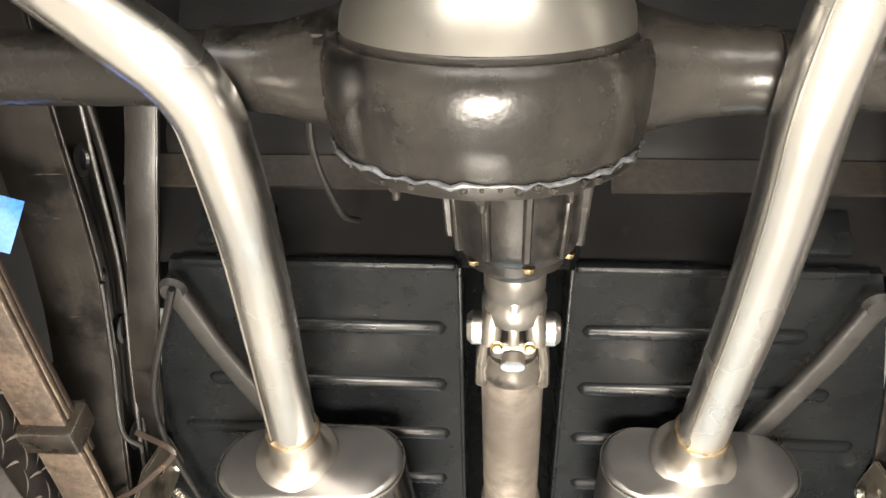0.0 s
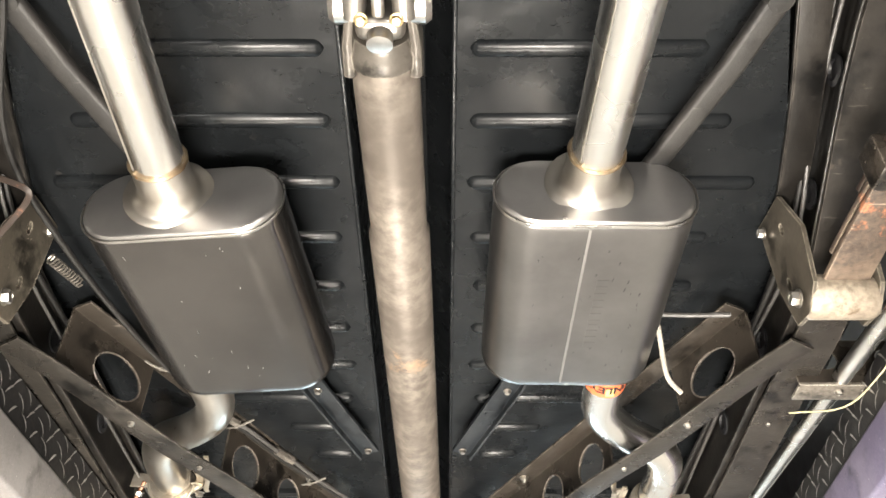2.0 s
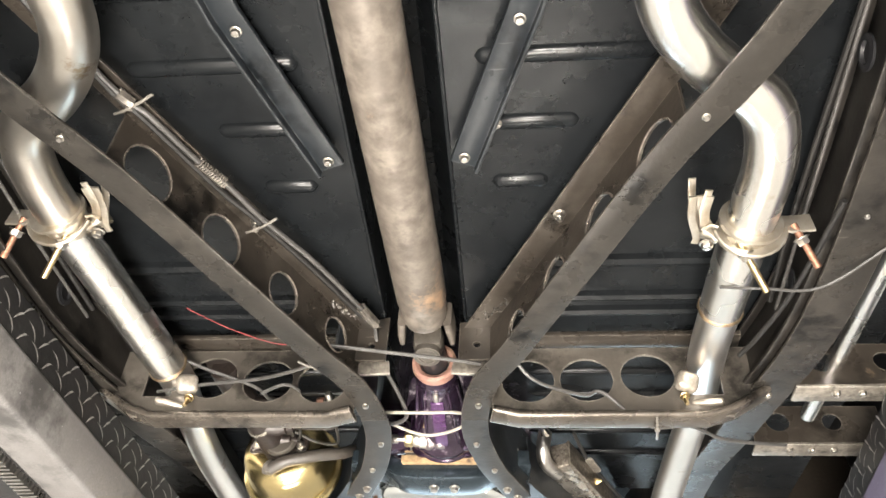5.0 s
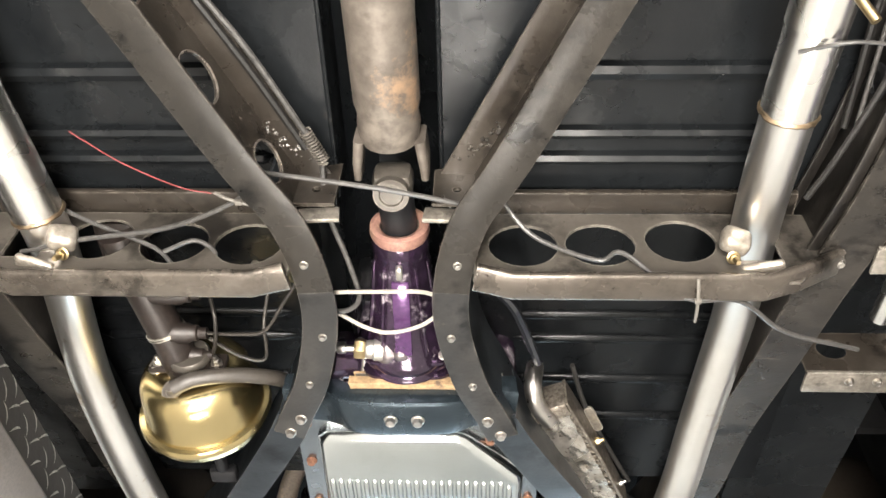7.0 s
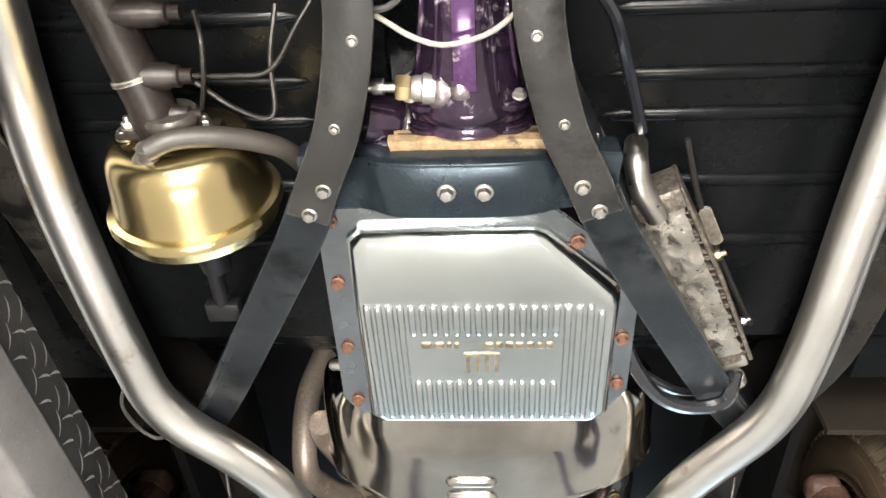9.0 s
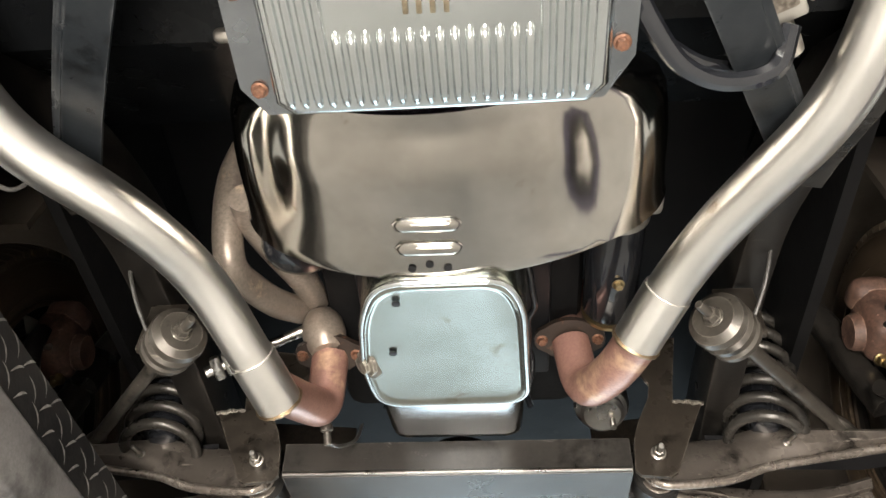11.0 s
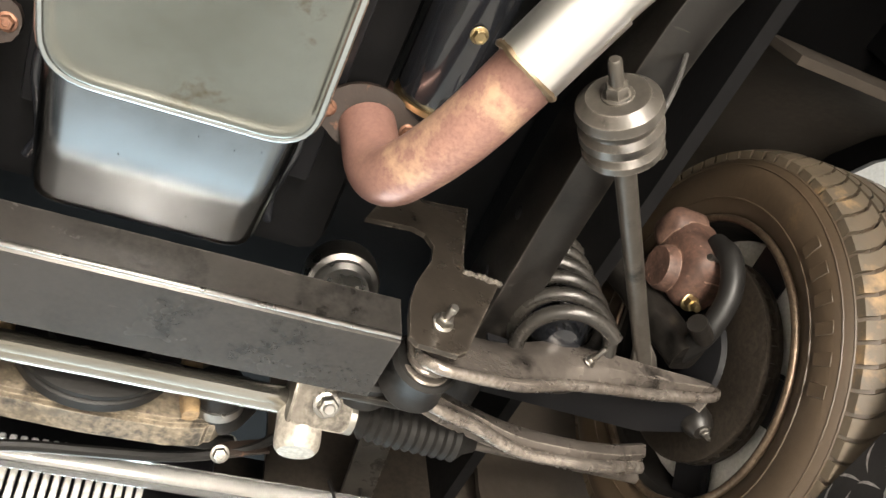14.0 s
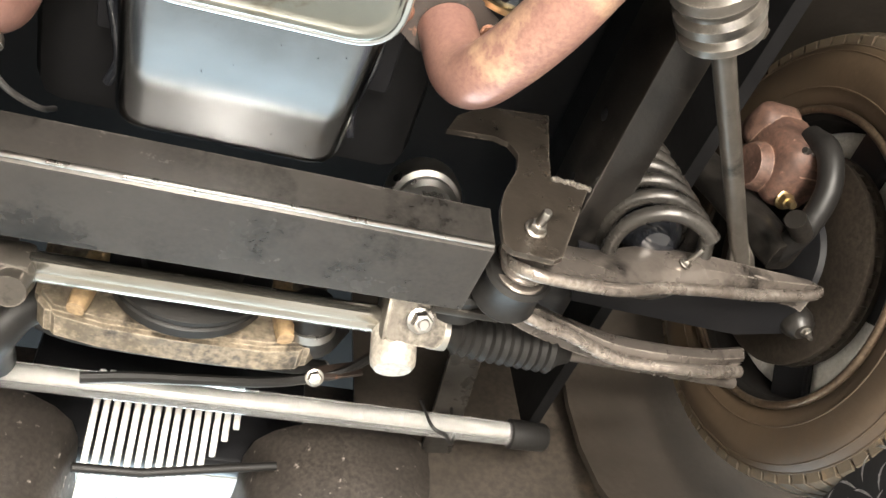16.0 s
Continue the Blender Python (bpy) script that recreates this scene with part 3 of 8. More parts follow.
def floor_pan():
    t = thing("floor_pan", "black undercoated steel floor pan with pressed ribs", "car floor")
    for s in (-1, 1):
        bm = BM()
        xi, xo = CX + s * 0.069, CX + s * 0.60
        edge = [(xi, 0.69), (CX + s * 0.440, 0.69), (CX + s * 0.462, 0.75), (CX + s * 0.53, 1.0), (xo, 1.14), (xo, 2.15), (xi, 2.15)]
        plate(bm, edge if s > 0 else edge[::-1], [], 0.012, Matrix.Translation((0, 0, ZF)))
        box(bm, ((xi + CX + s * 0.43) / 2, 0.692, ZF + 0.002), (0.35, 0.014, 0.014), 0.004)
        box(bm, (xi + s * 0.001, 1.42, ZF + 0.05), (0.006, 1.46, 0.11), 0.002)
        part("floor_panel", bm, "undercoat", t)
        # pressed ribs
        for y, a, b in ((0.80, 0.093, 0.375), (0.912, 0.095, 0.43), (1.022, 0.093, 0.49), (1.135, 0.1, 0.45), (1.248, 0.107, 0.45),
                        (1.36, 0.106, 0.44), (1.47, 0.104, 0.40), (1.58, 0.118, 0.34), (1.686, 0.138, 0.245), (1.793, 0.132, 0.205)):
            bm = BM()
            h = 0.0095
            ring = [(0.0125 * math.cos(q), -h * math.sin(q)) for q in (math.pi * k / 8 for k in range(9))]
            xs = [a - 0.004, a, a + 0.006, b - 0.006, b, b + 0.004]
            sweep(bm, [(CX + s * q, y, ZF + 0.001) for q in xs], ring, True, [0.15, 0.7, 1, 1, 0.7, 0.15])
            part("rib", bm, "undercoat", t)
        # long stepped ribs of the seat riser, each on a bar of its own
        for y, x0, w in ((1.965, 0.20, 0.012), (2.05, 0.15, 0.009), (2.088, 0.15, 0.009)):
            bm = BM()
            sweep(bm, [(CX + s * q, y, ZF + 0.002) for q in (x0, x0 + 0.012, 0.50, 0.512)],
                  [(w, 0), (w * 0.75, -0.012), (0, -0.0155), (-w * 0.75, -0.012), (-w, 0)], True, [0.3, 1, 1, 0.3])
            part("seat_rib", bm, "undercoat", t)
        # toe board ahead of the cross member, with pressed ribs
        bm = BM()
        sweep(bm, [(CX + s * 0.36, 2.13, ZF + 0.01), (CX + s * 0.36, 2.30, ZF + 0.04), (CX + s * 0.36, 2.85, ZF + 0.075), (CX + s * 0.36, 3.1, ZF + 0.30)],
              rect(0.56, 0.01), True, fixed=True)
        part("toe_board", bm, "toe", t, "satin black toe board")
        for y in (2.322, 2.405, 2.46, 2.56, 2.66):
            bm = BM()
            z = ZF + 0.04 + (y - 2.30) / 0.55 * 0.035 - 0.004
            ring = [(0.010 * math.cos(q), -0.008 * math.sin(q)) for q in (math.pi * k / 8 for k in range(9))]
            sweep(bm, [(CX + s * q, y, z) for q in (0.175, 0.195, 0.48, 0.50)], ring, True, [0.2, 1, 1, 0.2])
            part("rib", bm, "toe", t)
    # tunnel over the drive shaft
    bm = BM()
    sweep(bm, [(CX, 0.60, 0), (CX, 2.42, 0)], [(-0.072, 1.82), (-0.066, 1.90), (-0.03, 1.945), (0.03, 1.945), (0.066, 1.90), (0.072, 1.82), (0.078, 1.83), (0.07, 1.91), (0.03, 1.955), (-0.03, 1.955), (-0.07, 1.91), (-0.078, 1.83)], True)
    part("tunnel", bm, "undercoat", t)
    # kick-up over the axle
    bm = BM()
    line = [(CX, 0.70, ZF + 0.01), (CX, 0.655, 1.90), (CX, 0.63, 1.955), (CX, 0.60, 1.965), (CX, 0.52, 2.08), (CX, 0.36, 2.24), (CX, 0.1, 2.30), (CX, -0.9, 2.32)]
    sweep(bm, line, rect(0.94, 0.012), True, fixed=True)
    part("kick_up", bm, "recessblack", t, "black pan over the axle, recess shade in its colour")
    # paler brown strips: the ledge's lit tone is in their colour
    for s in (-1, 1):
        bm = BM()
        sweep(bm, [(CX + s * 0.32, 0.642, 1.908), (CX + s * 0.32, 0.622, 1.951)], rect(0.40, 0.008), True, fixed=True)
        part("ledge", bm, "ledge", t, "brown ledge of the seat pan, lit tone in its colour")
    bm = BM()
    box(bm, (CX, 0.628, 1.948), (0.94, 0.012, 0.012), 0.004)
    part("seam", bm, "brace", t)
    for s in (-1, 1):
        bm = BM()
        box(bm, (CX + s * 0.36, 0.668, 1.862), (0.10, 0.016, 0.06), 0.006, (28, 0, 0))
        part("patch_panel", bm, "undercoat", t)
        # inner wheel housings and sills
        bm = BM()
        sweep(bm, [(CX + s * 0.68, 1.0, 1.90), (CX + s * 0.72, 2.2, 1.88), (CX + s * 0.72, 3.0, 1.95)], rect(0.20, 0.02), True, fixed=True)
        part("sill_panel", bm, "undercoat", t)
    return t


floor_pan()


def firewall_and_bay():
    """Sheet metal that closes the engine bay and the wings, recess shade in its dark colour."""
    t = thing("engine_bay_panel", "black painted sheet metal closing the engine bay", "car body")
    bm = BM()
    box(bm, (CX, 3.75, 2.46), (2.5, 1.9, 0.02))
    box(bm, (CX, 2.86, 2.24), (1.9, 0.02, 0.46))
    part("bonnet_underside", bm, "recessblack", t)
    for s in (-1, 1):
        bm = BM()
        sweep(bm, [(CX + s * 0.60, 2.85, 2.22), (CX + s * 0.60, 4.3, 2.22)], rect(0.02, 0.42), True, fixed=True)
        part("inner_wing", bm, "recessblack", t)
        bm = BM()
        arc = [(CX + s * 0.88, 3.65 + 0.44 * math.cos(a), 2.0 + 0.44 * math.sin(a)) for a in (radians(-32 + 212 * k / 18) for k in range(19))]
        sweep(bm, arc, rect(0.012, 0.46), True, up=(1, 0, 0), fixed=True)
        part("wheel_arch", bm, "archliner", t, "dull dusty wheel arch liner")
        bm = BM()
        cut = [(3.65 + 0.425 * math.cos(a), 1.96 + 0.425 * math.sin(a)) for a in (math.pi * k / 14 for k in range(15))]
        plate(bm, [(4.6, 1.95)] + [(4.6, 2.45), (2.9, 2.45), (2.9, 1.95)] + cut[::-1], [], 0.01, Matrix.Translation((CX + s * 1.12, 0, 0)) @ Matrix(((0, 0, 1, 0), (1, 0, 0, 0), (0, 1, 0, 0), (0, 0, 0, 1))))
        part("outer_wing", bm, "black", t)
    for s in (-1, 1):
        bm = BM()
        # unseen body side, added to keep side light off the underside
        box(bm, (CX + s * 1.10, 1.2, 2.20), (0.02, 4.1, 0.60), 0.004)
        part("outer_sill", bm, "black", t)
        bm = BM()
        sweep(bm, [(CX + s * 0.30, 4.20, 2.02), (CX + s * 0.62, 4.16, 2.02), (CX + s * 0.95, 4.12, 2.02), (CX + s * 1.20, 4.04, 2.00)], rounded(0.02, 0.62, 0.005, 2), True, fixed=True)
        part("splash_panel", bm, "splash", t, "dusty brown splash panel")
    # unseen wall and roof behind the axle, added to keep the recess dark
    bm = BM()
    box(bm, (CX, -0.30, 2.10), (1.9, 0.02, 0.52))
    box(bm, (CX, 0.2, 2.36), (1.9, 2.2, 0.02))
    part("boot_floor", bm, "recessblack", t)
    return t


firewall_and_bay()


# ---- the chassis frame ----
def frame_rails():
    for s in (-1, 1):
        t = thing("frame_rail", "dark worn boxed chassis rail with small holes", "chassis rail", "frame rails")
        line = [(0.60, -0.6, 2.0), (0.60, 0.1, 1.99), (0.60, 0.45, 1.93), (0.595, 0.78, 1.875), (0.597, 1.12, 1.745), (0.603, 1.4, 1.742), (0.606, 1.80, 1.742),
                (0.590, 2.02, 1.744), (0.557, 2.23, 1.768), (0.545, 2.383, 1.798), (0.530, 2.602, 1.848), (0.519, 2.85, 1.888), (0.47, 3.1, 1.955), (0.45, 3.3, 1.965), (0.45, 3.80, 1.965)]
        P = curve([(CX + s * a, b, c) for a, b, c in line], 5)
        bm = BM()
        sweep(bm, P, rounded(0.054, 0.11, 0.006, 2), True, fixed=True)
        part("rail", bm, "railblack", t)
        # inner flange of the kick-up over the axle, welded to the floor
        strip = curve([(CX + s * a, b, c) for a, b, c in ((0.44, -0.25, 2.0), (0.442, 0.10, 1.975), (0.450, 0.45, 1.90), (0.462, 0.60, 1.84), (0.492, 0.764, 1.809), (0.520, 0.883, 1.809), (0.549, 1.037, 1.809), (0.566, 1.13, 1.809))], 6)
        bm = BM()
        sweep(bm, strip, rounded(0.040, 0.005, 0.002, 2), True, fixed=True)
        sweep(bm, [p + Vector((-s * 0.020, 0, 0.001)) for p in strip], rounded(0.003, 0.009, 0.001, 2), True, fixed=True)
        part("inner_flange", bm, "railblack", t)
        # folded lower flange: wide over the axle, narrow along the sill
        for lo, hi, w, mt in ((-1.0, 1.14, 0.086, "dustrail"), (1.10, 3.1, 0.066, "strap")):
            bm = BM()
            sweep(bm, [p + Vector((0, 0, -0.058)) for p in P if lo < p.y < hi], rect(w, 0.004), True, fixed=True)
            part("bottom_strap", bm, mt, t)
        for dz in (-0.045, 0.048):
            bm = BM()
            sweep(bm, [p + Vector((-s * 0.036, 0, dz)) for p in P if p.y < 2.2], rounded(0.014, 0.006, 0.002, 2), True, fixed=True)
            part("flange_lip", bm, "railblack", t)
        for y, z in ((0.60, 1.905), (0.86, 1.855), (1.02, 1.79), (1.30, 1.745), (1.55, 1.745), (1.95, 1.75)):
            bm = BM()
            lathe(bm, [(0.017, 0), (0.022, 0.002), (0.022, 0.005), (0.014, 0.006), (0.012, 0.002), (0, 0.002)], axis((CX + s * 0.5665, y, z), (-s, 0, 0)), 20)
            part("grommet", bm, "black", t)
        for y, z, x in ((0.758, 1.86, 0.565), (0.964, 1.84, 0.565), (1.16, 1.76, 0.566), (3.495, 1.965, 0.419), (3.59, 1.962, 0.419)):
            bm = BM()
            lathe(bm, [(0.006, 0), (0.009, 0.0015), (0.006, 0.003), (0, 0.0025)], axis((CX + s * x, y, z), (-s, 0, 0)), 14)
            part("plug", bm, "black", t)
        bolt(t, (CX + s * 0.561, 2.165, 1.694), (0, 0, -1), 0.006)
        for y in (1.45, 1.75):
            bolt(t, (CX + s * 0.60 - s * max(0, (y - 1.8) * 0.12), y, 1.684), (0, 0, -1), 0.0045)


frame_rails()


def rail_cables():
    for s in (-1, 1):
        for dx, dz, r, mt in ((0.552, 0.030, 0.0045, "rubber"), (0.556, 0.012, 0.003, "wire"), (0.640, -0.02, 0.004, "rubber")):
            bm = BM()
            rnd = random.Random(int(dx * 1000) + s)
            wire(bm, [(CX + s * (dx + rnd.uniform(-0.004, 0.004)), y, z + dz + rnd.uniform(-0.006, 0.006)) for y, z in ((0.2, 1.975), (0.45, 1.93), (0.62, 1.90), (0.78, 1.872), (0.95, 1.81), (1.12, 1.745), (1.4, 1.742), (1.8, 1.742), (2.02, 1.742))], r)
            tagged(part("brake_line" if mt == "wire" else "cable", bm, mt), "thin line clipped along the chassis rail" if mt == "wire" else "black cable run along the chassis rail", "cable", "rail cables")


rail_cables()


def x_frame():
    """The X member: two channel legs with lightening holes, curved straps under them."""
    t = thing("x_frame", "dark steel X-member with lightening holes and curved straps", "chassis frame")
    half = [(0.575, 1.20), (0.52, 1.295), (0.42, 1.497), (0.336, 1.636), (0.242, 1.825), (0.156, 2.0), (0.103, 2.10), (0.084, 2.225), (0.106, 2.349), (0.137, 2.425), (0.155, 2.47)]
    for s in (-1, 1):
        P = curve([(CX + s * a, b, 1.666) for a, b in half], 8)
        bm = BM()
        sweep(bm, [p for p in P if p.y < 2.225], rounded(0.046, 0.005, 0.002, 2), True, fixed=True)
        part("strap", bm, "strap", t)
        bm = BM()
        sweep(bm, [p for p in P if p.y > 2.19], rounded(0.0465, 0.0058, 0.002, 2), True, fixed=True)
        part("forward_strap", bm, "bluestrap", t, "blue-grey painted strap end")
        # web with holes, outboard of the strap
        a0, a1 = Vector((CX + s * 0.537, 1.27, 0)), Vector((CX + s * 0.100, 2.12, 0))
        d = (a1 - a0).normalized()
        L = (a1 - a0).length
        m = Matrix.Translation((a0.x, a0.y, 1.669)) @ Matrix(((d.x, 0, d.y, 0), (d.y, 0, -d.x, 0), (0, 1, 0, 0), (0, 0, 0, 1)))

        def u(y):
            return (y - 1.27) / d.y
        at = (0.118, 0.463, 0.605, 0.742, 0.872) if s < 0 else (0.096, 0.441, 0.575, 0.705, 0.828)
        hz = (0.052, 0.052, 0.050, 0.053, 0.062) if s < 0 else (0.052, 0.049, 0.047, 0.045, 0.043)
        holes = [oval(a, z, rx, rz, 28) for a, z, (rx, rz) in zip(at, hz, ((0.052, 0.037), (0.040, 0.042), (0.037, 0.041), (0.032, 0.036), (0.027, 0.031)))]
        for u0, u1, sel in ((0, u(1.435), holes[:1]), (at[1] - 0.062, L, holes[1:])):
            bm = BM()
            plate(bm, [(u0, 0), (u1, 0), (u1, 0.112), (u0, 0.112)], sel, 0.004, m)
            part("web", bm, "frame", t)
        for h in holes:
            bm = BM()
            loop = [m @ Vector((x, y, -0.0005 if s > 0 else 0.0045)) for x, y in h]
            sweep(bm, loop + loop[:2], circle(0.0014, 6), False)
            part("hole_edge", bm, "armedge", t, "bright cut edge of the hole")
        bm = BM()
        inward = Vector((-s * abs(d.y), -abs(d.x), 0)).normalized() * 0.019
        sweep(bm, [a0 + inward + Vector((0, 0, 1.783)), a1 + inward + Vector((0, 0, 1.783))], rounded(0.040, 0.005, 0.002, 2), True, fixed=True)
        part("top_flange", bm, "frame", t)
        # middle plates beside the gearbox, forward legs
        bm = BM()
        sweep(bm, [p + Vector((s * 0.018, 0, 0.068)) for p in P if p.y > 2.06], rect(0.005, 0.13), True, fixed=True)
        part("side_plate", bm, "bluesteel", t)
        bm = BM()
        leg = curve([(CX + s * a, b, c) for a, b, c in ((0.150, 2.46, 1.688), (0.182, 2.53, 1.695), (0.262, 2.68, 1.712), (0.345, 2.84, 1.755), (0.44, 3.02, 1.84))], 5)
        sweep(bm, leg, rect(0.052, 0.006), True, fixed=True)
        sweep(bm, [p + Vector((s * 0.022, 0, 0.05)) for p in leg], rect(0.005, 0.10), True, fixed=True)
        part("forward_leg", bm, "bluesteel", t)
        for x, y in ((0.0935, 2.148), (0.084, 2.27), (0.112, 2.361)):
            bolt(t, (CX + s * x, y, 1.663), (0, 0, -1), 0.0048)
        for x, y in ((0.133, 2.434), (0.152, 2.464)):
            bolt(t, (CX + s * x, y, 1.684 - 0.02), (0, 0, -1), 0.0072)
        bolt(t, (CX + s * 0.224, 1.83, 1.780), (0, 0, -1), 0.008, "bolt", 0.012)
        bolt(t, (CX + s * 0.375, 1.57, 1.663), (0, 0, -1), 0.0042)
        bolt(t, (CX + s * 0.455, 1.42, 1.663), (0, 0, -1), 0.0055)
        # bracket ends where the legs meet the cross member
        bm = BM()
        hook = [(0.052, 2.105, 1.708), (0.070, 2.104, 1.706), (0.112, 2.106, 1.705), (0.116, 2.130, 1.705), (0.114, 2.20, 1.706)]
        sweep(bm, fillet([(CX + s * a, b, c) for a, b, c in hook], 0.012, 4), rounded(0.006, 0.026, 0.002, 2), True, fixed=True)
        part("end_bracket", bm, "mountsteel", t, "folded bracket with bright edges")
        bm = BM()
        plate(bm, [(-0.026, 0), (0.030, 0), (0.030, 0.09), (-0.026, 0.075)], [oval(0.004, 0.03, 0.006, 0.006, 12)], 0.005, pose(CX + s * 0.088, 2.098, 1.715, 90, 0, 0))
        part("end_plate", bm, "frame", t)
        # weld spatter where the leg meets the bracket
        bm = BM()
        rnd = random.Random(31)
        for k in range(26):
            tb = bmesh.new()
            bmesh.ops.create_icosphere(tb, subdivisions=1, radius=rnd.uniform(0.0015, 0.0035))
            join(bm, tb, Matrix.Translation((CX + s * (0.150 - 0.055 * k / 26 + rnd.uniform(-0.01, 0.01)), 2.02 + 0.05 * k / 26 + rnd.uniform(-0.008, 0.008), 1.7795 + rnd.uniform(-0.001, 0.001))))
        part("weld_spatter", bm, "strap", t)
    return t


x_frame()


def cross_member():
    t = thing("cross_member", "brown-black cross member with round lightening holes", "chassis frame")
    for s in (-1, 1):
        w = 0.50 - 0.115
        m = Matrix.Translation((CX + s * 0.115, 2.159, 1.65)) @ Matrix(((s, 0, 0, 0), (0, 0, 1, 0), (0, 1, 0, 0), (0, 0, 0, 1)))
        bm = BM()
        plate(bm, [(0, 0.0), (w, 0), (w + 0.05, 0.05), (w + 0.05, 0.135), (0, 0.135)],
              [oval(0.06, 0.068, 0.044, 0.042), oval(0.157, 0.070, 0.044, 0.042), oval(0.258, 0.078, 0.044, 0.042), [(0.325, 0.04), (0.375, 0.04), (0.375, 0.115), (0.325, 0.115)]],
              0.004, m)
        part("web", bm, "crossweb", t)
        bm = BM()
        P = [(CX + s * a, 2.166 + c, 1.648 + b) for a, b, c in ((0.115, 0.006, -0.008), (0.16, 0, 0), (0.46, 0, 0), (0.50, 0.012, -0.004), (0.56, 0.05, 0.0))]
        sweep(bm, P, rounded(0.040, 0.012, 0.005, 3), True, fixed=True)
        part("bottom_flange", bm, "flangeworn", t, "polished worn edge")
        bm = BM()
        sweep(bm, [(CX + s * 0.11, 2.145, 1.793), (CX + s * 0.53, 2.145, 1.793)], rounded(0.036, 0.012, 0.004, 2), True, fixed=True)
        part("top_flange", bm, "frame", t)
    return t


cross_member()


def gearbox_support():
    t = thing("gearbox_support", "blue-black bent plate under the gearbox mount", "gearbox mount")
    P = curve([(CX - 0.165, 2.452, 1.706), (CX - 0.118, 2.450, 1.705), (CX - 0.092, 2.448, 1.696), (CX - 0.070, 2.446, 1.682), (CX - 0.040, 2.445, 1.676), (CX + 0.015, 2.445, 1.675),
               (CX + 0.070, 2.445, 1.677), (CX + 0.098, 2.447, 1.686), (CX + 0.122, 2.450, 1.699), (CX + 0.150, 2.452, 1.706), (CX + 0.175, 2.454, 1.708)], 5)
    bm = BM()
    sweep(bm, P, rounded(0.066, 0.007, 0.003, 2), True, fixed=True)
    part("cross_plate", bm, "bluesheen", t)
    bm = BM()
    sweep(bm, [p + Vector((0, -0.0335, 0.013)) for p in P], rounded(0.005, 0.032, 0.002, 2), True, fixed=True)
    part("rear_lip", bm, "bluesheen", t)
    bm = BM()
    sweep(bm, [p + Vector((0, -0.0345 + 0.0015 * math.sin(37 * p.x), 0.030)) for p in P[4:-4]], rounded(0.006, 0.004, 0.0018, 2), True, fixed=True)
    part("worn_lip", bm, "rim", t, "bright worn edge")
    for x in (0.129, 0.168):
        bolt(t, (x, 2.443, 1.671), (0, 0, -1), 0.0085, "steel")
    # layered rubber pad between steel plates
    for z0, h, w, mt, name in ((1.700, 0.014, 0.168, "tan", "rubber_pad"), (1.7145, 0.006, 0.150, "bushing", "pad_plate"), (1.721, 0.010, 0.158, "tan", "rubber_pad")):
        bm = BM()
        rnd = random.Random(int(z0 * 1000))
        n = 13
        front = [(-w / 2 + w * k / (n - 1), rnd.uniform(-0.0022, 0.0022)) for k in range(n)]
        plate(bm, front + [(w / 2 - 0.01, 0.05), (-w / 2 + 0.01, 0.05)], [], h, pose(0.152, 2.398, z0))
        part(name, bm, mt, t, "tan rubber mount pad" if mt == "tan" else "thin steel plate in the mount")
    return t


gearbox_support()


def braces():
    """Flat braces across the floor: dusty ones behind, channel struts by the tunnel."""
    for s in (-1, 1):
        t = thing("floor_brace", "dusty grey steel brace with a flattened end", "brace", "rear floor braces")
        bm = BM()
        sweep(bm, [(CX + s * 0.432, 0.715, 1.788), (CX + s * 0.40, 0.80, 1.782), (CX + s * 0.30, 1.05, 1.785), (CX + s * 0.24, 1.2, 1.80)], rounded(0.031, 0.018, 0.007, 3), True, fixed=True)
        part("bar", bm, "brace", t)
        bm = BM()
        lathe(bm, [(0.017, 0), (0.019, 0.006), (0.014, 0.014), (0, 0.016)], axis((CX + s * 0.432, 0.715, 1.792), (0, 0, -1)), 16)
        part("end_cap", bm, "brace", t)
        t = thing("tunnel_strut", "black channel strut bolted beside the tunnel", "brace", "tunnel struts")
        P = [(CX + s * 0.225, 1.30, 1.80), (CX + s * 0.180, 1.49, 1.793), (CX + s * 0.091, 1.73, 1.785)]
        bm = BM()
        sweep(bm, P, rounded(0.036, 0.010, 0.003, 2), True, fixed=True)
        sweep(bm, [(x + s * 0.018, y + 0.008, z - 0.006) for x, y, z in P], rounded(0.005, 0.022, 0.002, 2), True, fixed=True)
        part("bar", bm, "bluesteel", t)
        bolt(t, (CX + s * 0.094, 1.717, 1.779), (0, 0, -1), 0.0065)
        bolt(t, (CX + s * 0.172, 1.512, 1.786), (0, 0, -1), 0.0065)
        bolt(t, (CX + s * 0.139, 1.683, 1.807), (0, 0, -1), 0.006)


braces()


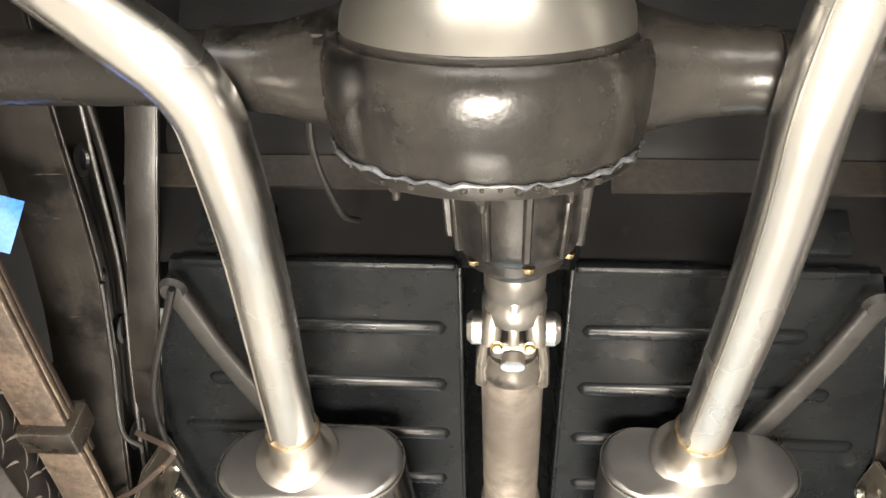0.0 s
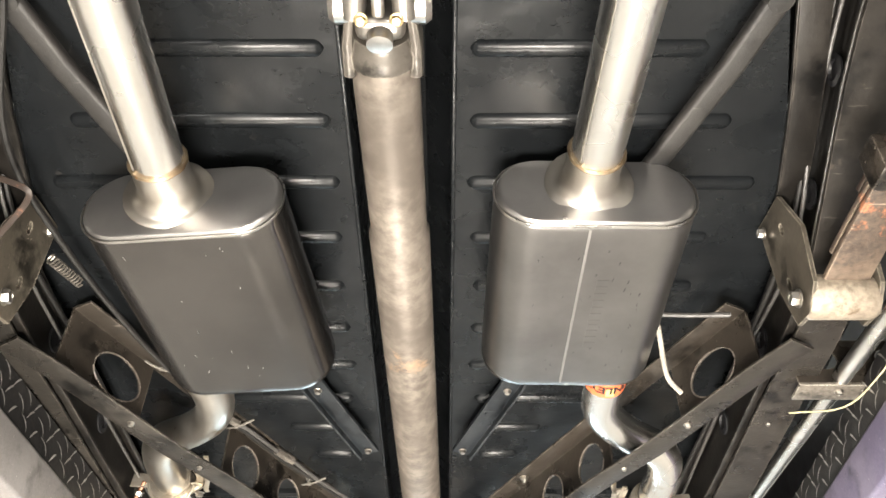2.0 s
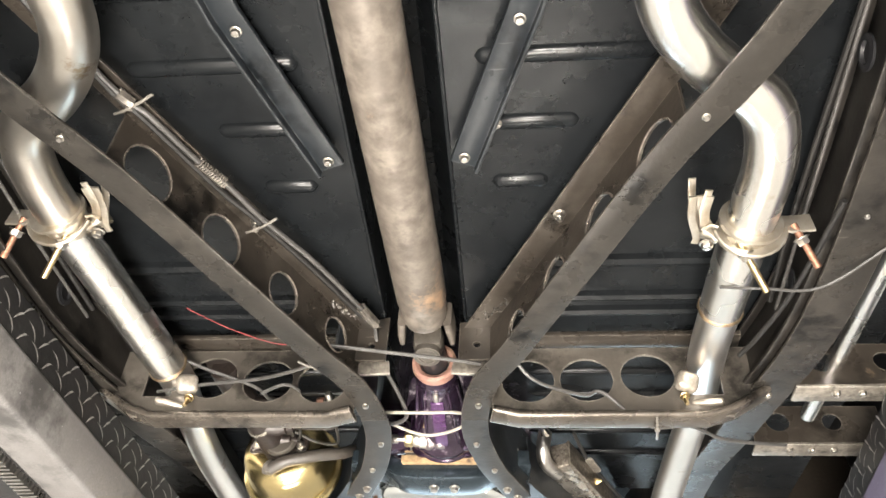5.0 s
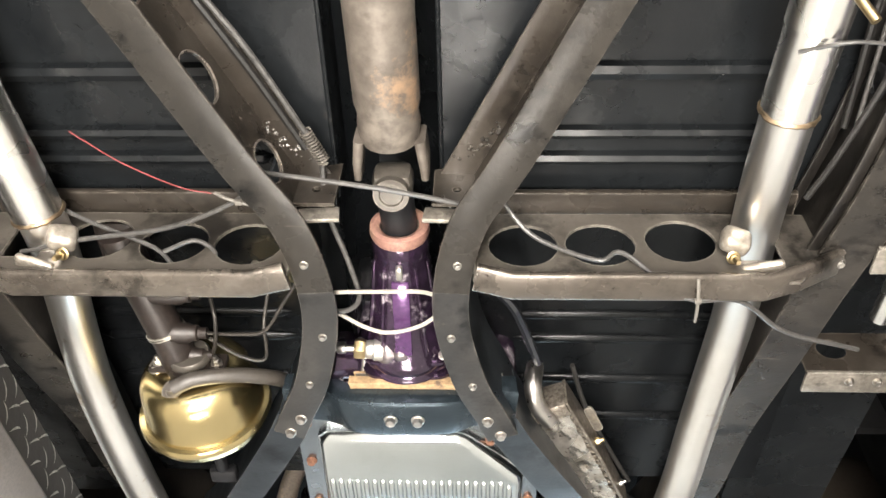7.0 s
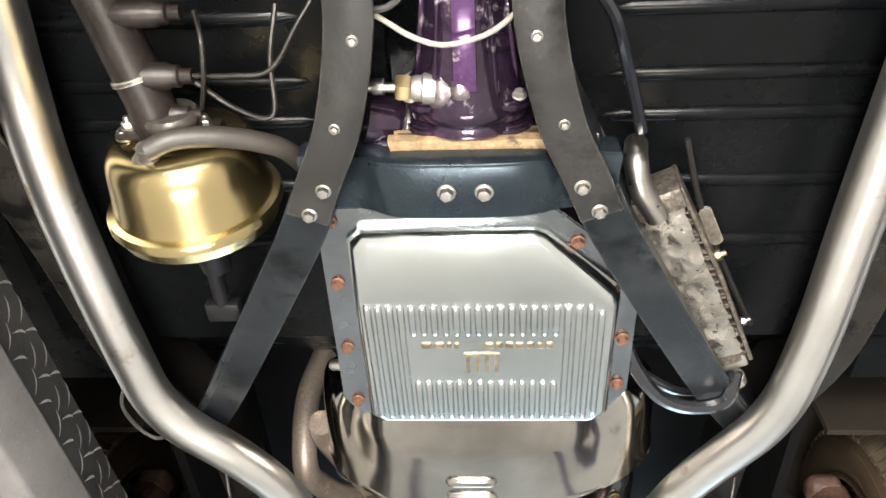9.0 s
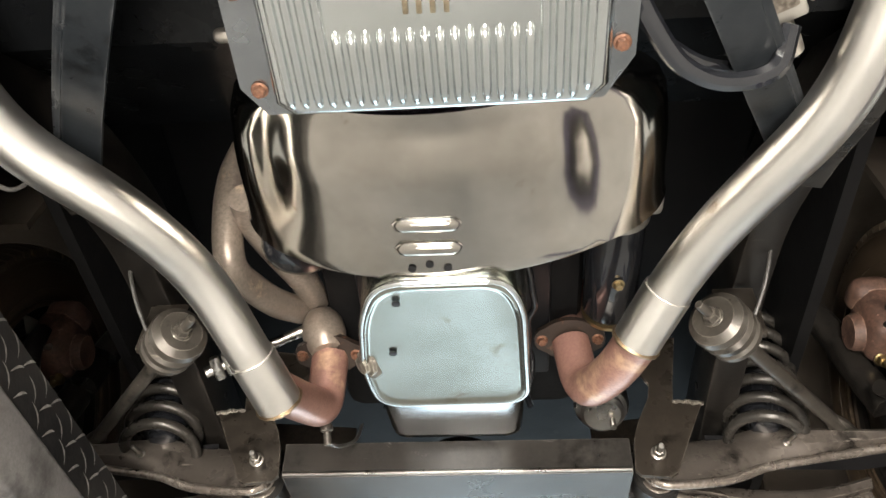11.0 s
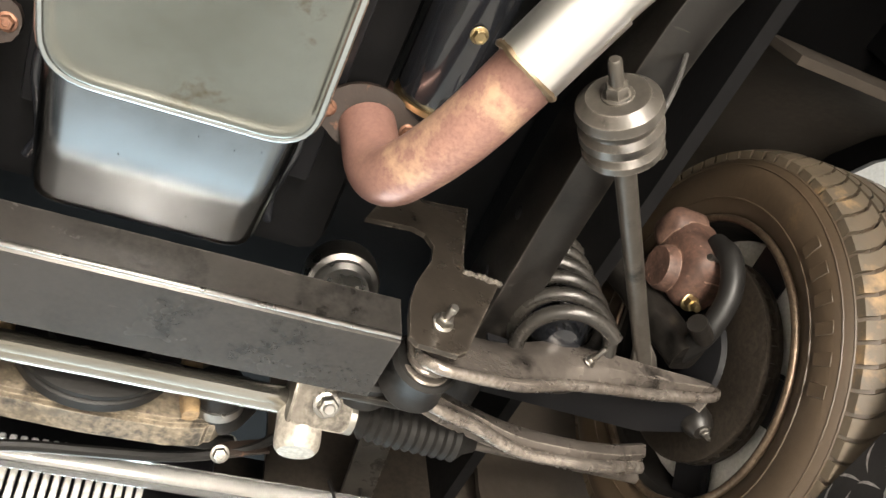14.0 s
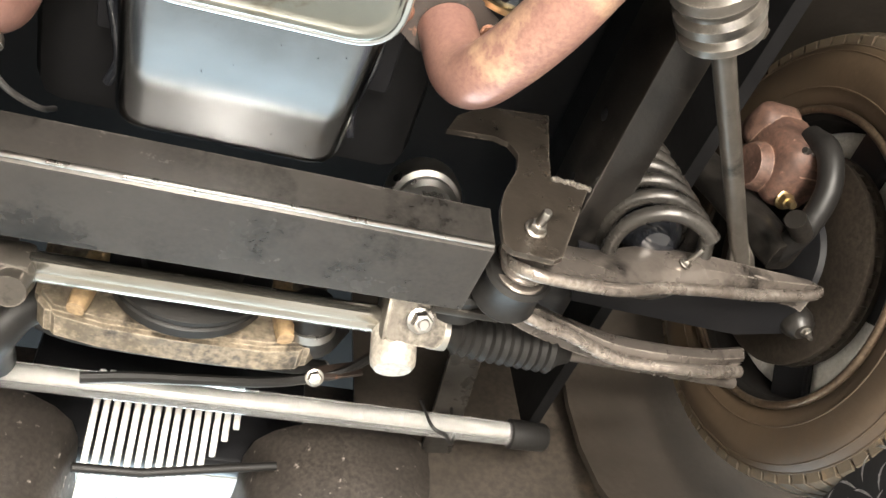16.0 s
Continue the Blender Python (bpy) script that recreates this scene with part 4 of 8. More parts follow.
def spring_hanger(s):
    t = thing("spring_hanger", "grey steel leaf spring hanger bracket", "bracket", "spring hangers")
    x = CX + s * 0.525
    out = [(1.115, 1.815), (1.035, 1.80), (1.005, 1.715), (1.025, 1.635), (1.06, 1.612), (1.10, 1.622), (1.118, 1.70)]
    bm = BM()
    m = Matrix.Translation((x, 0, 0)) @ Matrix(((0, 0, 1, 0), (1, 0, 0, 0), (0, 1, 0, 0), (0, 0, 0, 1)))
    plate(bm, out, [oval(1.055, 1.755, 0.006, 0.011, 12), oval(1.085, 1.68, 0.006, 0.011, 12)], 0.006, m)
    part("inner_plate", bm, "hanger", t)
    bm = BM()
    plate(bm, out, [], 0.006, Matrix.Translation((s * 0.085, 0, 0)) @ m)
    part("outer_plate", bm, "hanger", t)
    bm = BM()
    box(bm, (x + s * 0.045, 1.11, 1.76), (0.085, 0.006, 0.11), 0.002)
    part("web", bm, "hanger", t)
    bm = BM()
    lathe(bm, [(0.0, -0.044), (0.027, -0.044), (0.030, -0.038), (0.030, 0.038), (0.027, 0.044), (0, 0.044)], axis((x + s * 0.045, 1.062, 1.640), (1, 0, 0)), 22)
    part("bush", bm, "palebush", t, "pale greased spring bush")
    bolt(t, (x - s * 0.004, 1.066, 1.641), (-s, 0, 0), 0.011)
    bolt(t, (x - s * 0.003, 1.10, 1.79), (-s, 0, 0), 0.008)
    t2 = thing("leaf_spring", "rusty leaf spring with flaking orange rust", "leaf spring", "rear leaf springs")
    P = curve([(x + s * 0.047, 1.06, 1.64), (x + s * 0.055, 0.95, 1.652), (x + s * 0.075, 0.72, 1.668), (x + s * 0.09, 0.40, 1.69), (x + s * 0.09, 0.0, 1.70)], 5)
    for k, (cut, mt) in enumerate(((0, "rust"), (3, "rust"), (6, "brown"))):
        bm = BM()
        sweep(bm, [p + Vector((0, 0, 0.010 + 0.011 * k - 0.004)) for p in P[cut:]], rounded(0.060, 0.0095, 0.003, 2), True, fixed=True)
        part("leaf", bm, mt, t2)
    bm = BM()
    box(bm, (x + s * 0.064, 0.86, 1.676), (0.082, 0.045, 0.058), 0.008, (3, 0, 0))
    part("clip", bm, "frame", t2)
    return t


spring_hanger(-1)
spring_hanger(1)


# ---- rear axle and drive line ----
def rear_axle():
    t = thing("rear_axle", "satin dark rear axle housing with round differential", "axle")
    ax, ay, az = 0.10, 0.368, 1.715
    bm = BM()
    lathe(bm, [(0.0, -0.62), (0.0355, -0.62), (0.0355, -0.255), (0.040, -0.25), (0.040, -0.24), (0.038, -0.235), (0.042, -0.19), (0.056, -0.14), (0.075, -0.10),
               (0.09, -0.05), (0.094, 0), (0.09, 0.05), (0.075, 0.10), (0.056, 0.14), (0.042, 0.19), (0.038, 0.235), (0.040, 0.24), (0.040, 0.25), (0.0355, 0.255), (0.0355, 0.62), (0, 0.62)],
          axis((ax, ay, az), (1, 0, 0)), 40)
    part("axle_tube", bm, "axle", t)
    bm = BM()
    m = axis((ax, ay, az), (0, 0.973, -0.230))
    # rear dome in brighter metal: the light's reflection is in its colour
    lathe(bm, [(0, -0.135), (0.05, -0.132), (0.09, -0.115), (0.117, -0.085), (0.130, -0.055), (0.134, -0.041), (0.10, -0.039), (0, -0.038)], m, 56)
    part("rear_dome", bm, "litiron", t, "bare iron dome, light's reflection in its paler colour")
    bm = BM()
    lathe(bm, [(0, -0.036), (0.10, -0.037), (0.130, -0.043), (0.1335, -0.044), (0.1355, -0.042), (0.136, -0.038), (0.1385, -0.036), (0.140, -0.038), (0.1425, -0.038),
               (0.146, -0.034), (0.1495, -0.026), (0.1515, -0.014), (0.1515, 0.004), (0.149, 0.026), (0.145, 0.044), (0.140, 0.058), (0, 0.058)], m, 64)
    part("banjo", bm, "axle", t, "dark worn housing bulge")
    bm = BM()
    lathe(bm, [(0, 0.054), (0.136, 0.054), (0.141, 0.056), (0.1415, 0.064), (0.139, 0.070), (0, 0.070)], m, 64)
    rnd = random.Random(4)
    for k in range(60):
        a = 2 * math.pi * k / 60
        p = m @ Vector((0.141 * math.cos(a), 0.141 * math.sin(a), 0.061 + rnd.uniform(-0.004, 0.004)))
        tb = bmesh.new()
        bmesh.ops.create_icosphere(tb, subdivisions=1, radius=rnd.uniform(0.002, 0.005))
        join(bm, tb, Matrix.Translation(p))
    part("gasket_flange", bm, "cast", t)
    bm = BM()
    n = 90
    loop = [m @ Vector(((0.1425 + rnd.uniform(-0.0008, 0.0016)) * math.cos(2 * math.pi * k / n), (0.1425 + rnd.uniform(-0.0008, 0.0016)) * math.sin(2 * math.pi * k / n), 0.0565 + rnd.uniform(-0.0022, 0.0022))) for k in range(n)]
    sweep(bm, loop + loop[:2], circle(0.0021, 7), False, [rnd.uniform(0.3, 1.5) for k in range(n + 2)])
    part("sealant_bead", bm, "sealant", t, "pale squeezed sealant bead")
    for k in range(10):
        a = 2 * math.pi * (k + 0.5) / 10
        bolt(t, m @ Vector((0.125 * math.cos(a), 0.125 * math.sin(a), 0.070)), m.to_3x3() @ Vector((0, 0, 1)), 0.0075, "cast", 0.014, "stud_nut")
    bm = BM()
    mc = Matrix.Translation((0.030, 0, 0)) @ axis((ax, ay, az), (0, 0.960, -0.280))
    lathe(bm, [(0, 0.062), (0.090, 0.066), (0.076, 0.074), (0.069, 0.090), (0.066, 0.105), (0.063, 0.158), (0.057, 0.170), (0.050, 0.176), (0.048, 0.186), (0.036, 0.192), (0.03, 0.200), (0, 0.200)], mc, 40)
    part("carrier", bm, "cast", t, "black cast carrier nose")
    for k in range(11):
        bm = BM()
        q = mc @ Matrix.Rotation(2 * math.pi * k / 11, 4, "Z")
        tb = bmesh.new()
        bmesh.ops.create_cube(tb, size=1)
        bmesh.ops.scale(tb, vec=(0.026, 0.008, 0.092), verts=tb.verts[:])
        for v in tb.verts:
            if v.co.x > 0 and v.co.z > 0:
                v.co.x = 0.004
        bmesh.ops.bevel(tb, geom=tb.edges[:], offset=0.002, segments=1, affect="EDGES")
        join(bm, tb, q @ Matrix.Translation((0.064, 0, 0.118)))
        part("rib", bm, "cast", t)
    # gusset web between the flange and the nose
    bm = BM()
    gm = m @ Matrix.Rotation(radians(200), 4, "Z")
    plate(bm, [(0.05, 0.066), (0.128, 0.066), (0.120, 0.074), (0.066, 0.125), (0.05, 0.125)], [], 0.009, gm @ Matrix(((1, 0, 0, 0), (0, 0, 1, -0.004), (0, 1, 0, 0), (0, 0, 0, 1))))
    part("gusset", bm, "cast", t)
    for k in range(6):
        a = 2 * math.pi * k / 6 + 0.3
        bolt(t, mc @ Vector((0.054 * math.cos(a), 0.054 * math.sin(a), 0.172)), m.to_3x3() @ Vector((0, 0, 1)), 0.0055, "brass", 0, "brass_bolt")
    # rust runs under the plug
    bm = BM()
    lathe(bm, [(0.007, 0), (0.007, 0.004), (0, 0.005)], axis((ax - 0.012, ay - 0.045, az - 0.135), (0, -0.3, -1)), 8)
    part("drain_plug", bm, "rust", t)
    # brake line along the tube
    bm = BM()
    wire(bm, [(ax - 0.16, ay + 0.0, az + 0.06), (ax - 0.18, ay + 0.09, az + 0.03), (ax - 0.165, ay + 0.2, az + 0.05), (ax - 0.16, ay + 0.27, az + 0.12)], 0.004)
    part("brake_line", bm, "rubber", t)
    return t


rear_axle()


def drive_shaft():
    t = thing("drive_shaft", "long rusty brown tubular drive shaft", "drive shaft")
    a, b = Vector((0.1315, 0.705, 1.6755)), Vector((0.148, 2.025, 1.748))
    d = (b - a).normalized()
    L = (b - a).length
    m = axis(a, d)
    bm = BM()
    lathe(bm, [(0, 0), (0.030, 0.0), (0.036, 0.012), (0.0358, 0.03), (0.0358, 0.282), (0.0392, 0.287), (0.0392, L - 0.09), (0.0392, L - 0.06), (0.036, L - 0.045), (0.038, L - 0.03), (0.034, L - 0.005), (0, L)], m, 36)
    part("tube", bm, "shaft", t)
    # rear joint
    c = Vector((0.131, 0.652, 1.670))
    bm = BM()
    lathe(bm, [(0.0, -0.105), (0.030, -0.105), (0.032, -0.10), (0.032, -0.066), (0.029, -0.060), (0.030, -0.052), (0.034, -0.046), (0.034, -0.030), (0.028, -0.022), (0, -0.022)], axis(c, (0, 1, 0)), 32)
    part("flange_yoke", bm, "yokesteel", t, "machined yoke flange")
    for s in (-1, 1):
        bm = BM()
        sweep(bm, [c + Vector((s * 0.020, -0.040, -0.006)), c + Vector((s * 0.023, -0.02, -0.008)), c + Vector((s * 0.024, 0.002, -0.010))], rounded(0.022, 0.042, 0.008, 3), True, [0.9, 1, 0.95], fixed=True)
        part("yoke_ear", bm, "yokesteel", t)
    bm = BM()
    box(bm, c + Vector((0, -0.034, -0.026)), (0.012, 0.058, 0.014), 0.004, (-6, 0, 0), 3)
    part("yoke_rib", bm, "steel", t, "bright middle rib of the yoke")
    bm = BM()
    box(bm, c + Vector((0, 0.014, -0.004)), (0.050, 0.026, 0.046), 0.010, seg=3)
    part("strap_plate", bm, "yokesteel", t)
    bm = BM()
    for s in (-1, 1):
        lathe(bm, [(0, 0), (0.019, 0), (0.019, 0.014), (0.014, 0.02), (0, 0.02)], axis(c + Vector((s * 0.030, 0, 0)), (s, 0, 0)), 20)
    lathe(bm, [(0, 0), (0.013, 0), (0.013, 0.012), (0, 0.014)], axis(c + Vector((0, 0.018, -0.026)), (0, 0.3, -1)), 18)
    part("joint_cross", bm, "steel", t)
    for s in (-1, 1):
        bolt(t, c + Vector((s * 0.017, -0.002, -0.03)), (0, -0.2, -1), 0.006, "brass")
    bm = BM()
    for s in (-1, 1):
        sweep(bm, [c + Vector((s * 0.034, 0.07, 0)), c + Vector((s * 0.034, 0.035, 0)), c + Vector((s * 0.030, 0.005, 0))], rounded(0.012, 0.038, 0.005, 2), True, [1.2, 1.05, 0.8], fixed=True)
    lathe(bm, [(0.03, 0.03), (0.038, 0.045), (0.038, 0.06), (0, 0.06)], axis(c, d), 28)
    part("shaft_yoke", bm, "bushing", t)
    # front joint
    for s in (-1, 1):
        bm = BM()
        sweep(bm, [b + Vector((s * 0.036, -0.01, 0)), b + Vector((s * 0.040, 0.022, -0.002)), b + Vector((s * 0.041, 0.045, -0.004))], rounded(0.013, 0.05, 0.006, 3), True, [1, 0.9, 0.7], fixed=True)
        part("front_yoke", bm, "shaft", t)
    bm = BM()
    q = b + Vector((0, 0.055, -0.004))
    box(bm, q, (0.05, 0.04, 0.045), 0.012)
    lathe(bm, [(0, 0), (0.022, 0), (0.022, 0.012), (0.015, 0.012), (0.014, 0.009), (0, 0.009)], axis(q + Vector((0, 0.0, -0.022)), (0, -0.1, -1)), 24)
    part("front_cross", bm, "bushing", t)
    bm = BM()
    tube(bm, [q + Vector((0.0, 0.0, 0.001)), Vector((0.151, 2.15, 1.7525)), Vector((0.151, 2.22, 1.755))], 0.0232, 28)
    part("slip_yoke", bm, "black", t)
    return t


drive_shaft()


def gearbox():
    t = thing("gearbox", "purple painted automatic gearbox with chipped tail housing", "gearbox")
    c = Vector((0.151, 2.157, 1.753))
    m = axis(c, (0, 1, 0.03))
    bm = BM()
    lathe(bm, [(0.034, 0.006), (0.0375, 0.016), (0.038, 0.032), (0.0365, 0.036), (0.0385, 0.05), (0.044, 0.11), (0.0515, 0.165), (0.056, 0.185), (0.061, 0.200), (0.064, 0.207), (0.066, 0.215),
               (0.064, 0.223), (0.060, 0.226), (0.064, 0.230), (0.065, 0.236), (0.061, 0.240), (0, 0.240)], m, 44)
    part("tail_housing", bm, "purple", t)
    # flat rib under the housing, narrow ribs on its flanks
    for k, w, z0, l, h in ((-90, 0.024, 0.125, 0.125, 0.016), (-57, 0.006, 0.12, 0.15, 0.018), (-123, 0.006, 0.12, 0.15, 0.018), (-22, 0.006, 0.12, 0.15, 0.016), (-158, 0.006, 0.12, 0.15, 0.016)):
        bm = BM()
        box(bm, (0, 0, 0), (w, h, l), 0.0025, seg=2)
        bmesh.ops.transform(bm, matrix=m @ Matrix.Rotation(radians(k) + math.pi / 2, 4, "Z") @ Matrix.Translation((0, -0.0415, z0)) @ Matrix.Rotation(radians(7.5), 4, "X"), verts=bm.verts[:])
        part("rib", bm, "purplebright" if w > 0.02 else "purple", t, "bright purple flat rib" if w > 0.02 else "")
    bm = BM()
    lathe(bm, [(0.024, 0.002), (0.026, -0.004), (0.033, -0.007), (0.0385, -0.005), (0.0395, 0.004), (0.037, 0.012), (0.028, 0.014), (0.024, 0.002)], m, 40)
    part("seal_ring", bm, "copper", t, "pinkish copper oil seal")
    bm = BM()
    lathe(bm, [(0.0235, 0.0), (0.0265, -0.004), (0.0265, 0.004), (0.0235, 0.006)], m, 36)
    part("seal_lip", bm, "steel", t, "bright inner lip of the seal")
    # drain lug under the seal
    bm = BM()
    box(bm, (0.151, 2.203, 1.7145), (0.009, 0.022, 0.010), 0.003)
    part("lug", bm, "aluminium", t)
    # square flange with worn lips, and the case behind it
    for y, w, h, mt in ((2.366, 0.134, 0.098, "purple"), (2.380, 0.122, 0.092, "purple"), (2.394, 0.134, 0.098, "purple")):
        bm = BM()
        plate(bm, rounded(w, h, 0.026, 6), [], 0.011, pose(0.153, y + 0.0055, 1.756, 90, 0, 0))
        bmesh.ops.bevel(bm, geom=[q for q in bm.edges if q.calc_face_angle(0) > 1], offset=0.003, segments=2, affect="EDGES")
        part("flange", bm, mt, t)
    bm = BM()
    box(bm, (0.153, 2.44, 1.80), (0.17, 0.07, 0.10), 0.015)
    part("case_neck", bm, "purple", t)
    for x, y in ((0.094, 2.357), (0.146, 2.357), (0.205, 2.357)):
        bolt(t, (x, y, 1.717), (0, -1, -0.3), 0.0065, "aluminium")
    # round governor cover with steps
    bm = BM()
    lathe(bm, [(0, -0.032), (0.020, -0.032), (0.026, -0.030), (0.028, -0.026), (0.028, -0.018), (0.0315, -0.016), (0.033, -0.012), (0.033, -0.006), (0.030, -0.003), (0.030, 0.03), (0, 0.03)], axis((0.066, 2.405, 1.752), (-1, -0.35, -0.25)), 30)
    part("governor_cover", bm, "purple", t)
    bm = BM()
    lathe(bm, [(0.0335, -0.0135), (0.035, -0.012), (0.035, -0.009), (0.0335, -0.0075)], axis((0.066, 2.405, 1.752), (-1, -0.35, -0.25)), 30)
    part("governor_clip", bm, "steel", t)
    # speedometer drive: cable end, nut and stepped body
    bm = BM()
    tube(bm, [(0.050, 2.343, 1.716), (0.083, 2.345, 1.717)], 0.0052, 12)
    lathe(bm, [(0, 0), (0.0075, 0), (0.0085, 0.002), (0.0085, 0.012), (0, 0.012)], axis((0.056, 2.343, 1.716), (1, 0, 0)), 14)
    part("cable_end", bm, "steel", t)
    bm = BM()
    lathe(bm, [(0, 0), (0.013, 0), (0.0145, 0.003), (0.0145, 0.013), (0.013, 0.016), (0, 0.016)], axis((0.080, 2.345, 1.717), (1, 0.05, 0)), 6)
    part("cable_nut", bm, "brass", t, "brass hex nut of the speedometer cable")
    bm = BM()
    lathe(bm, [(0, 0), (0.012, 0), (0.0135, 0.004), (0.0135, 0.010), (0.016, 0.012), (0.016, 0.024), (0.012, 0.028), (0, 0.028)], axis((0.096, 2.346, 1.717), (1, 0.08, 0.02)), 20)
    part("speed_fitting", bm, "aluminium", t, "bright cable fitting")
    bm = BM()
    for at, sc in (((0.128, 2.352, 1.712), (0.016, 0.019, 0.011)), ((0.146, 2.346, 1.709), (0.012, 0.016, 0.010)), ((0.165, 2.356, 1.712), (0.017, 0.012, 0.008))):
        tb = bmesh.new()
        bmesh.ops.create_icosphere(tb, subdivisions=3, radius=1.0)
        for v in tb.verts:
            v.co *= 1 + 0.22 * noise.noise(v.co * 2.3 + Vector(at) * 40)
        bmesh.ops.scale(tb, vec=sc, verts=tb.verts[:])
        join(bm, tb, Matrix.Translation(at))
    part("boss", bm, "bosscast", t, "scraped bare metal boss")
    bm = BM()
    box(bm, (0.155, 2.66, 1.86), (0.32, 0.42, 0.20), 0.04, seg=3)
    part("main_case", bm, "purple", t)
    # fitting on the side of the case
    bm = BM()
    lathe(bm, [(0, 0), (0.008, 0), (0.008, 0.016), (0.005, 0.02), (0, 0.02)], axis((-0.030, 2.776, 1.75), (-1, 0, 0)), 8)
    part("side_fitting", bm, "bolt", t)
    return t


gearbox()


def oil_tray():
    """The ribbed gearbox pan: flange with one cut corner, pressed body, ribs and pressed lettering shown as bars."""
    t = thing("gearbox_pan", "ribbed chrome gearbox pan with one cut corner", "oil pan")
    zf = 1.748
    fl = [(-0.028, 2.535), (-0.018, 2.508), (0.236, 2.503), (0.352, 2.606), (0.352, 2.822), (0.325, 2.868), (-0.012, 2.872), (-0.034, 2.84)]
    body = [(0.006, 2.534), (0.02, 2.521), (0.225, 2.518), (0.238, 2.524), (0.322, 2.606), (0.328, 2.620), (0.328, 2.828), (0.312, 2.846), (0.018, 2.848), (0.002, 2.834)]
    tilt = Matrix.Translation((0.15, 2.68, zf)) @ Matrix.Rotation(radians(2.2), 4, "X") @ Matrix.Translation((-0.15, -2.68, 0))
    bm = BM()
    plate(bm, [(x, y - 0.012) for x, y in fl], [], 0.005, tilt @ Matrix.Translation((0, 0, -0.018)))
    bmesh.ops.bevel(bm, geom=[e for e in bm.edges if e.calc_face_angle(0) > 1], offset=0.0018, segments=2, affect="EDGES")
    part("flange", bm, "panflange", t)
    bm = BM()
    cx, cy = 0.16, 2.69
    rows = []
    for z, k in ((0.02, 1.0), (-0.020, 1.0), (-0.027, 0.997), (-0.034, 0.988), (-0.040, 0.976), (-0.0445, 0.961), (-0.0475, 0.944), (-0.0490, 0.925), (-0.0495, 0.90)):
        rows.append([bm.verts.new(tilt @ Vector((cx + (x - cx) * k, cy + (y - cy) * k, z))) for x, y in body])
    n = len(body)
    for r0, r1 in zip(rows, rows[1:]):
        for j in range(n):
            bm.faces.new((r0[j], r0[(j + 1) % n], r1[(j + 1) % n], r1[j]))
    bm.faces.new(rows[-1])
    # the plain rear part slopes up from the ribbed part
    bmesh.ops.bisect_plane(bm, geom=bm.verts[:] + bm.edges[:] + bm.faces[:], plane_co=(0, 2.616, 0), plane_no=(0, 1, 0))
    for v in bm.verts:
        if v.co.y < 2.6155 and (tilt.inverted() @ v.co).z < -0.03:
            v.co.z += (2.616 - v.co.y) * 0.16
    part("body", bm, "chrome", t)
    # pressed ribs, with a plain panel for the lettering
    zr = -0.0495
    nr = 22
    for k in range(nr):
        x = 0.023 + 0.0134 * k
        runs = [(2.622, 2.826)]
        if 0.066 < x < 0.262:
            runs = [(2.622, 2.668), (2.758, 2.826)]
        if x > 0.30:
            runs = [(2.632, 2.818)]
        for y0, y1 in runs:
            bm = BM()
            ring = [(0.0050 * math.cos(q), -0.0056 * math.sin(q)) for q in (math.pi * j / 8 for j in range(9))]
            sweep(bm, [tilt @ Vector((x, y, zr + z)) for y, z in ((y0 - 0.006, 0.007), (y0 - 0.003, 0.0045), (y0 + 0.001, 0.002), (y0 + 0.006, 0.0005), (y0 + 0.012, 0), (y1 - 0.010, 0), (y1 - 0.005, 0.0005), (y1 - 0.001, 0.002), (y1 + 0.003, 0.0045), (y1 + 0.005, 0.007))], ring, True)
            part("rib", bm, "chrome", t)
    bm = BM()
    rnd = random.Random(2)
    x = 0.085
    while x < 0.240:
        w = rnd.uniform(0.006, 0.013)
        if not 0.132 < x < 0.158:
            box(bm, tilt @ Vector((x + w / 2, 2.688, zr - 0.0012)), (w, 0.009, 0.0024), 0.001)
        x += w + 0.003
    for k in range(4):
        box(bm, tilt @ Vector((0.142 + 0.012 * k, 2.722, zr - 0.0012)), (0.005, 0.030, 0.0024), 0.001)
    box(bm, tilt @ Vector((0.160, 2.704, zr - 0.0012)), (0.046, 0.004, 0.0024), 0.001)
    tagged(part("pressed_mark", bm, "bars", t), kind="stuff")
    for x, y in ((-0.011, 2.527), (-0.014, 2.622), (-0.016, 2.735), (-0.014, 2.84), (0.274, 2.560), (0.337, 2.628), (0.338, 2.72), (0.338, 2.806)):
        bolt(t, tilt @ Vector((x, y - 0.012, -0.019)), (0, 0, -1), 0.0075, "copperbolt")
    return t


oil_tray()


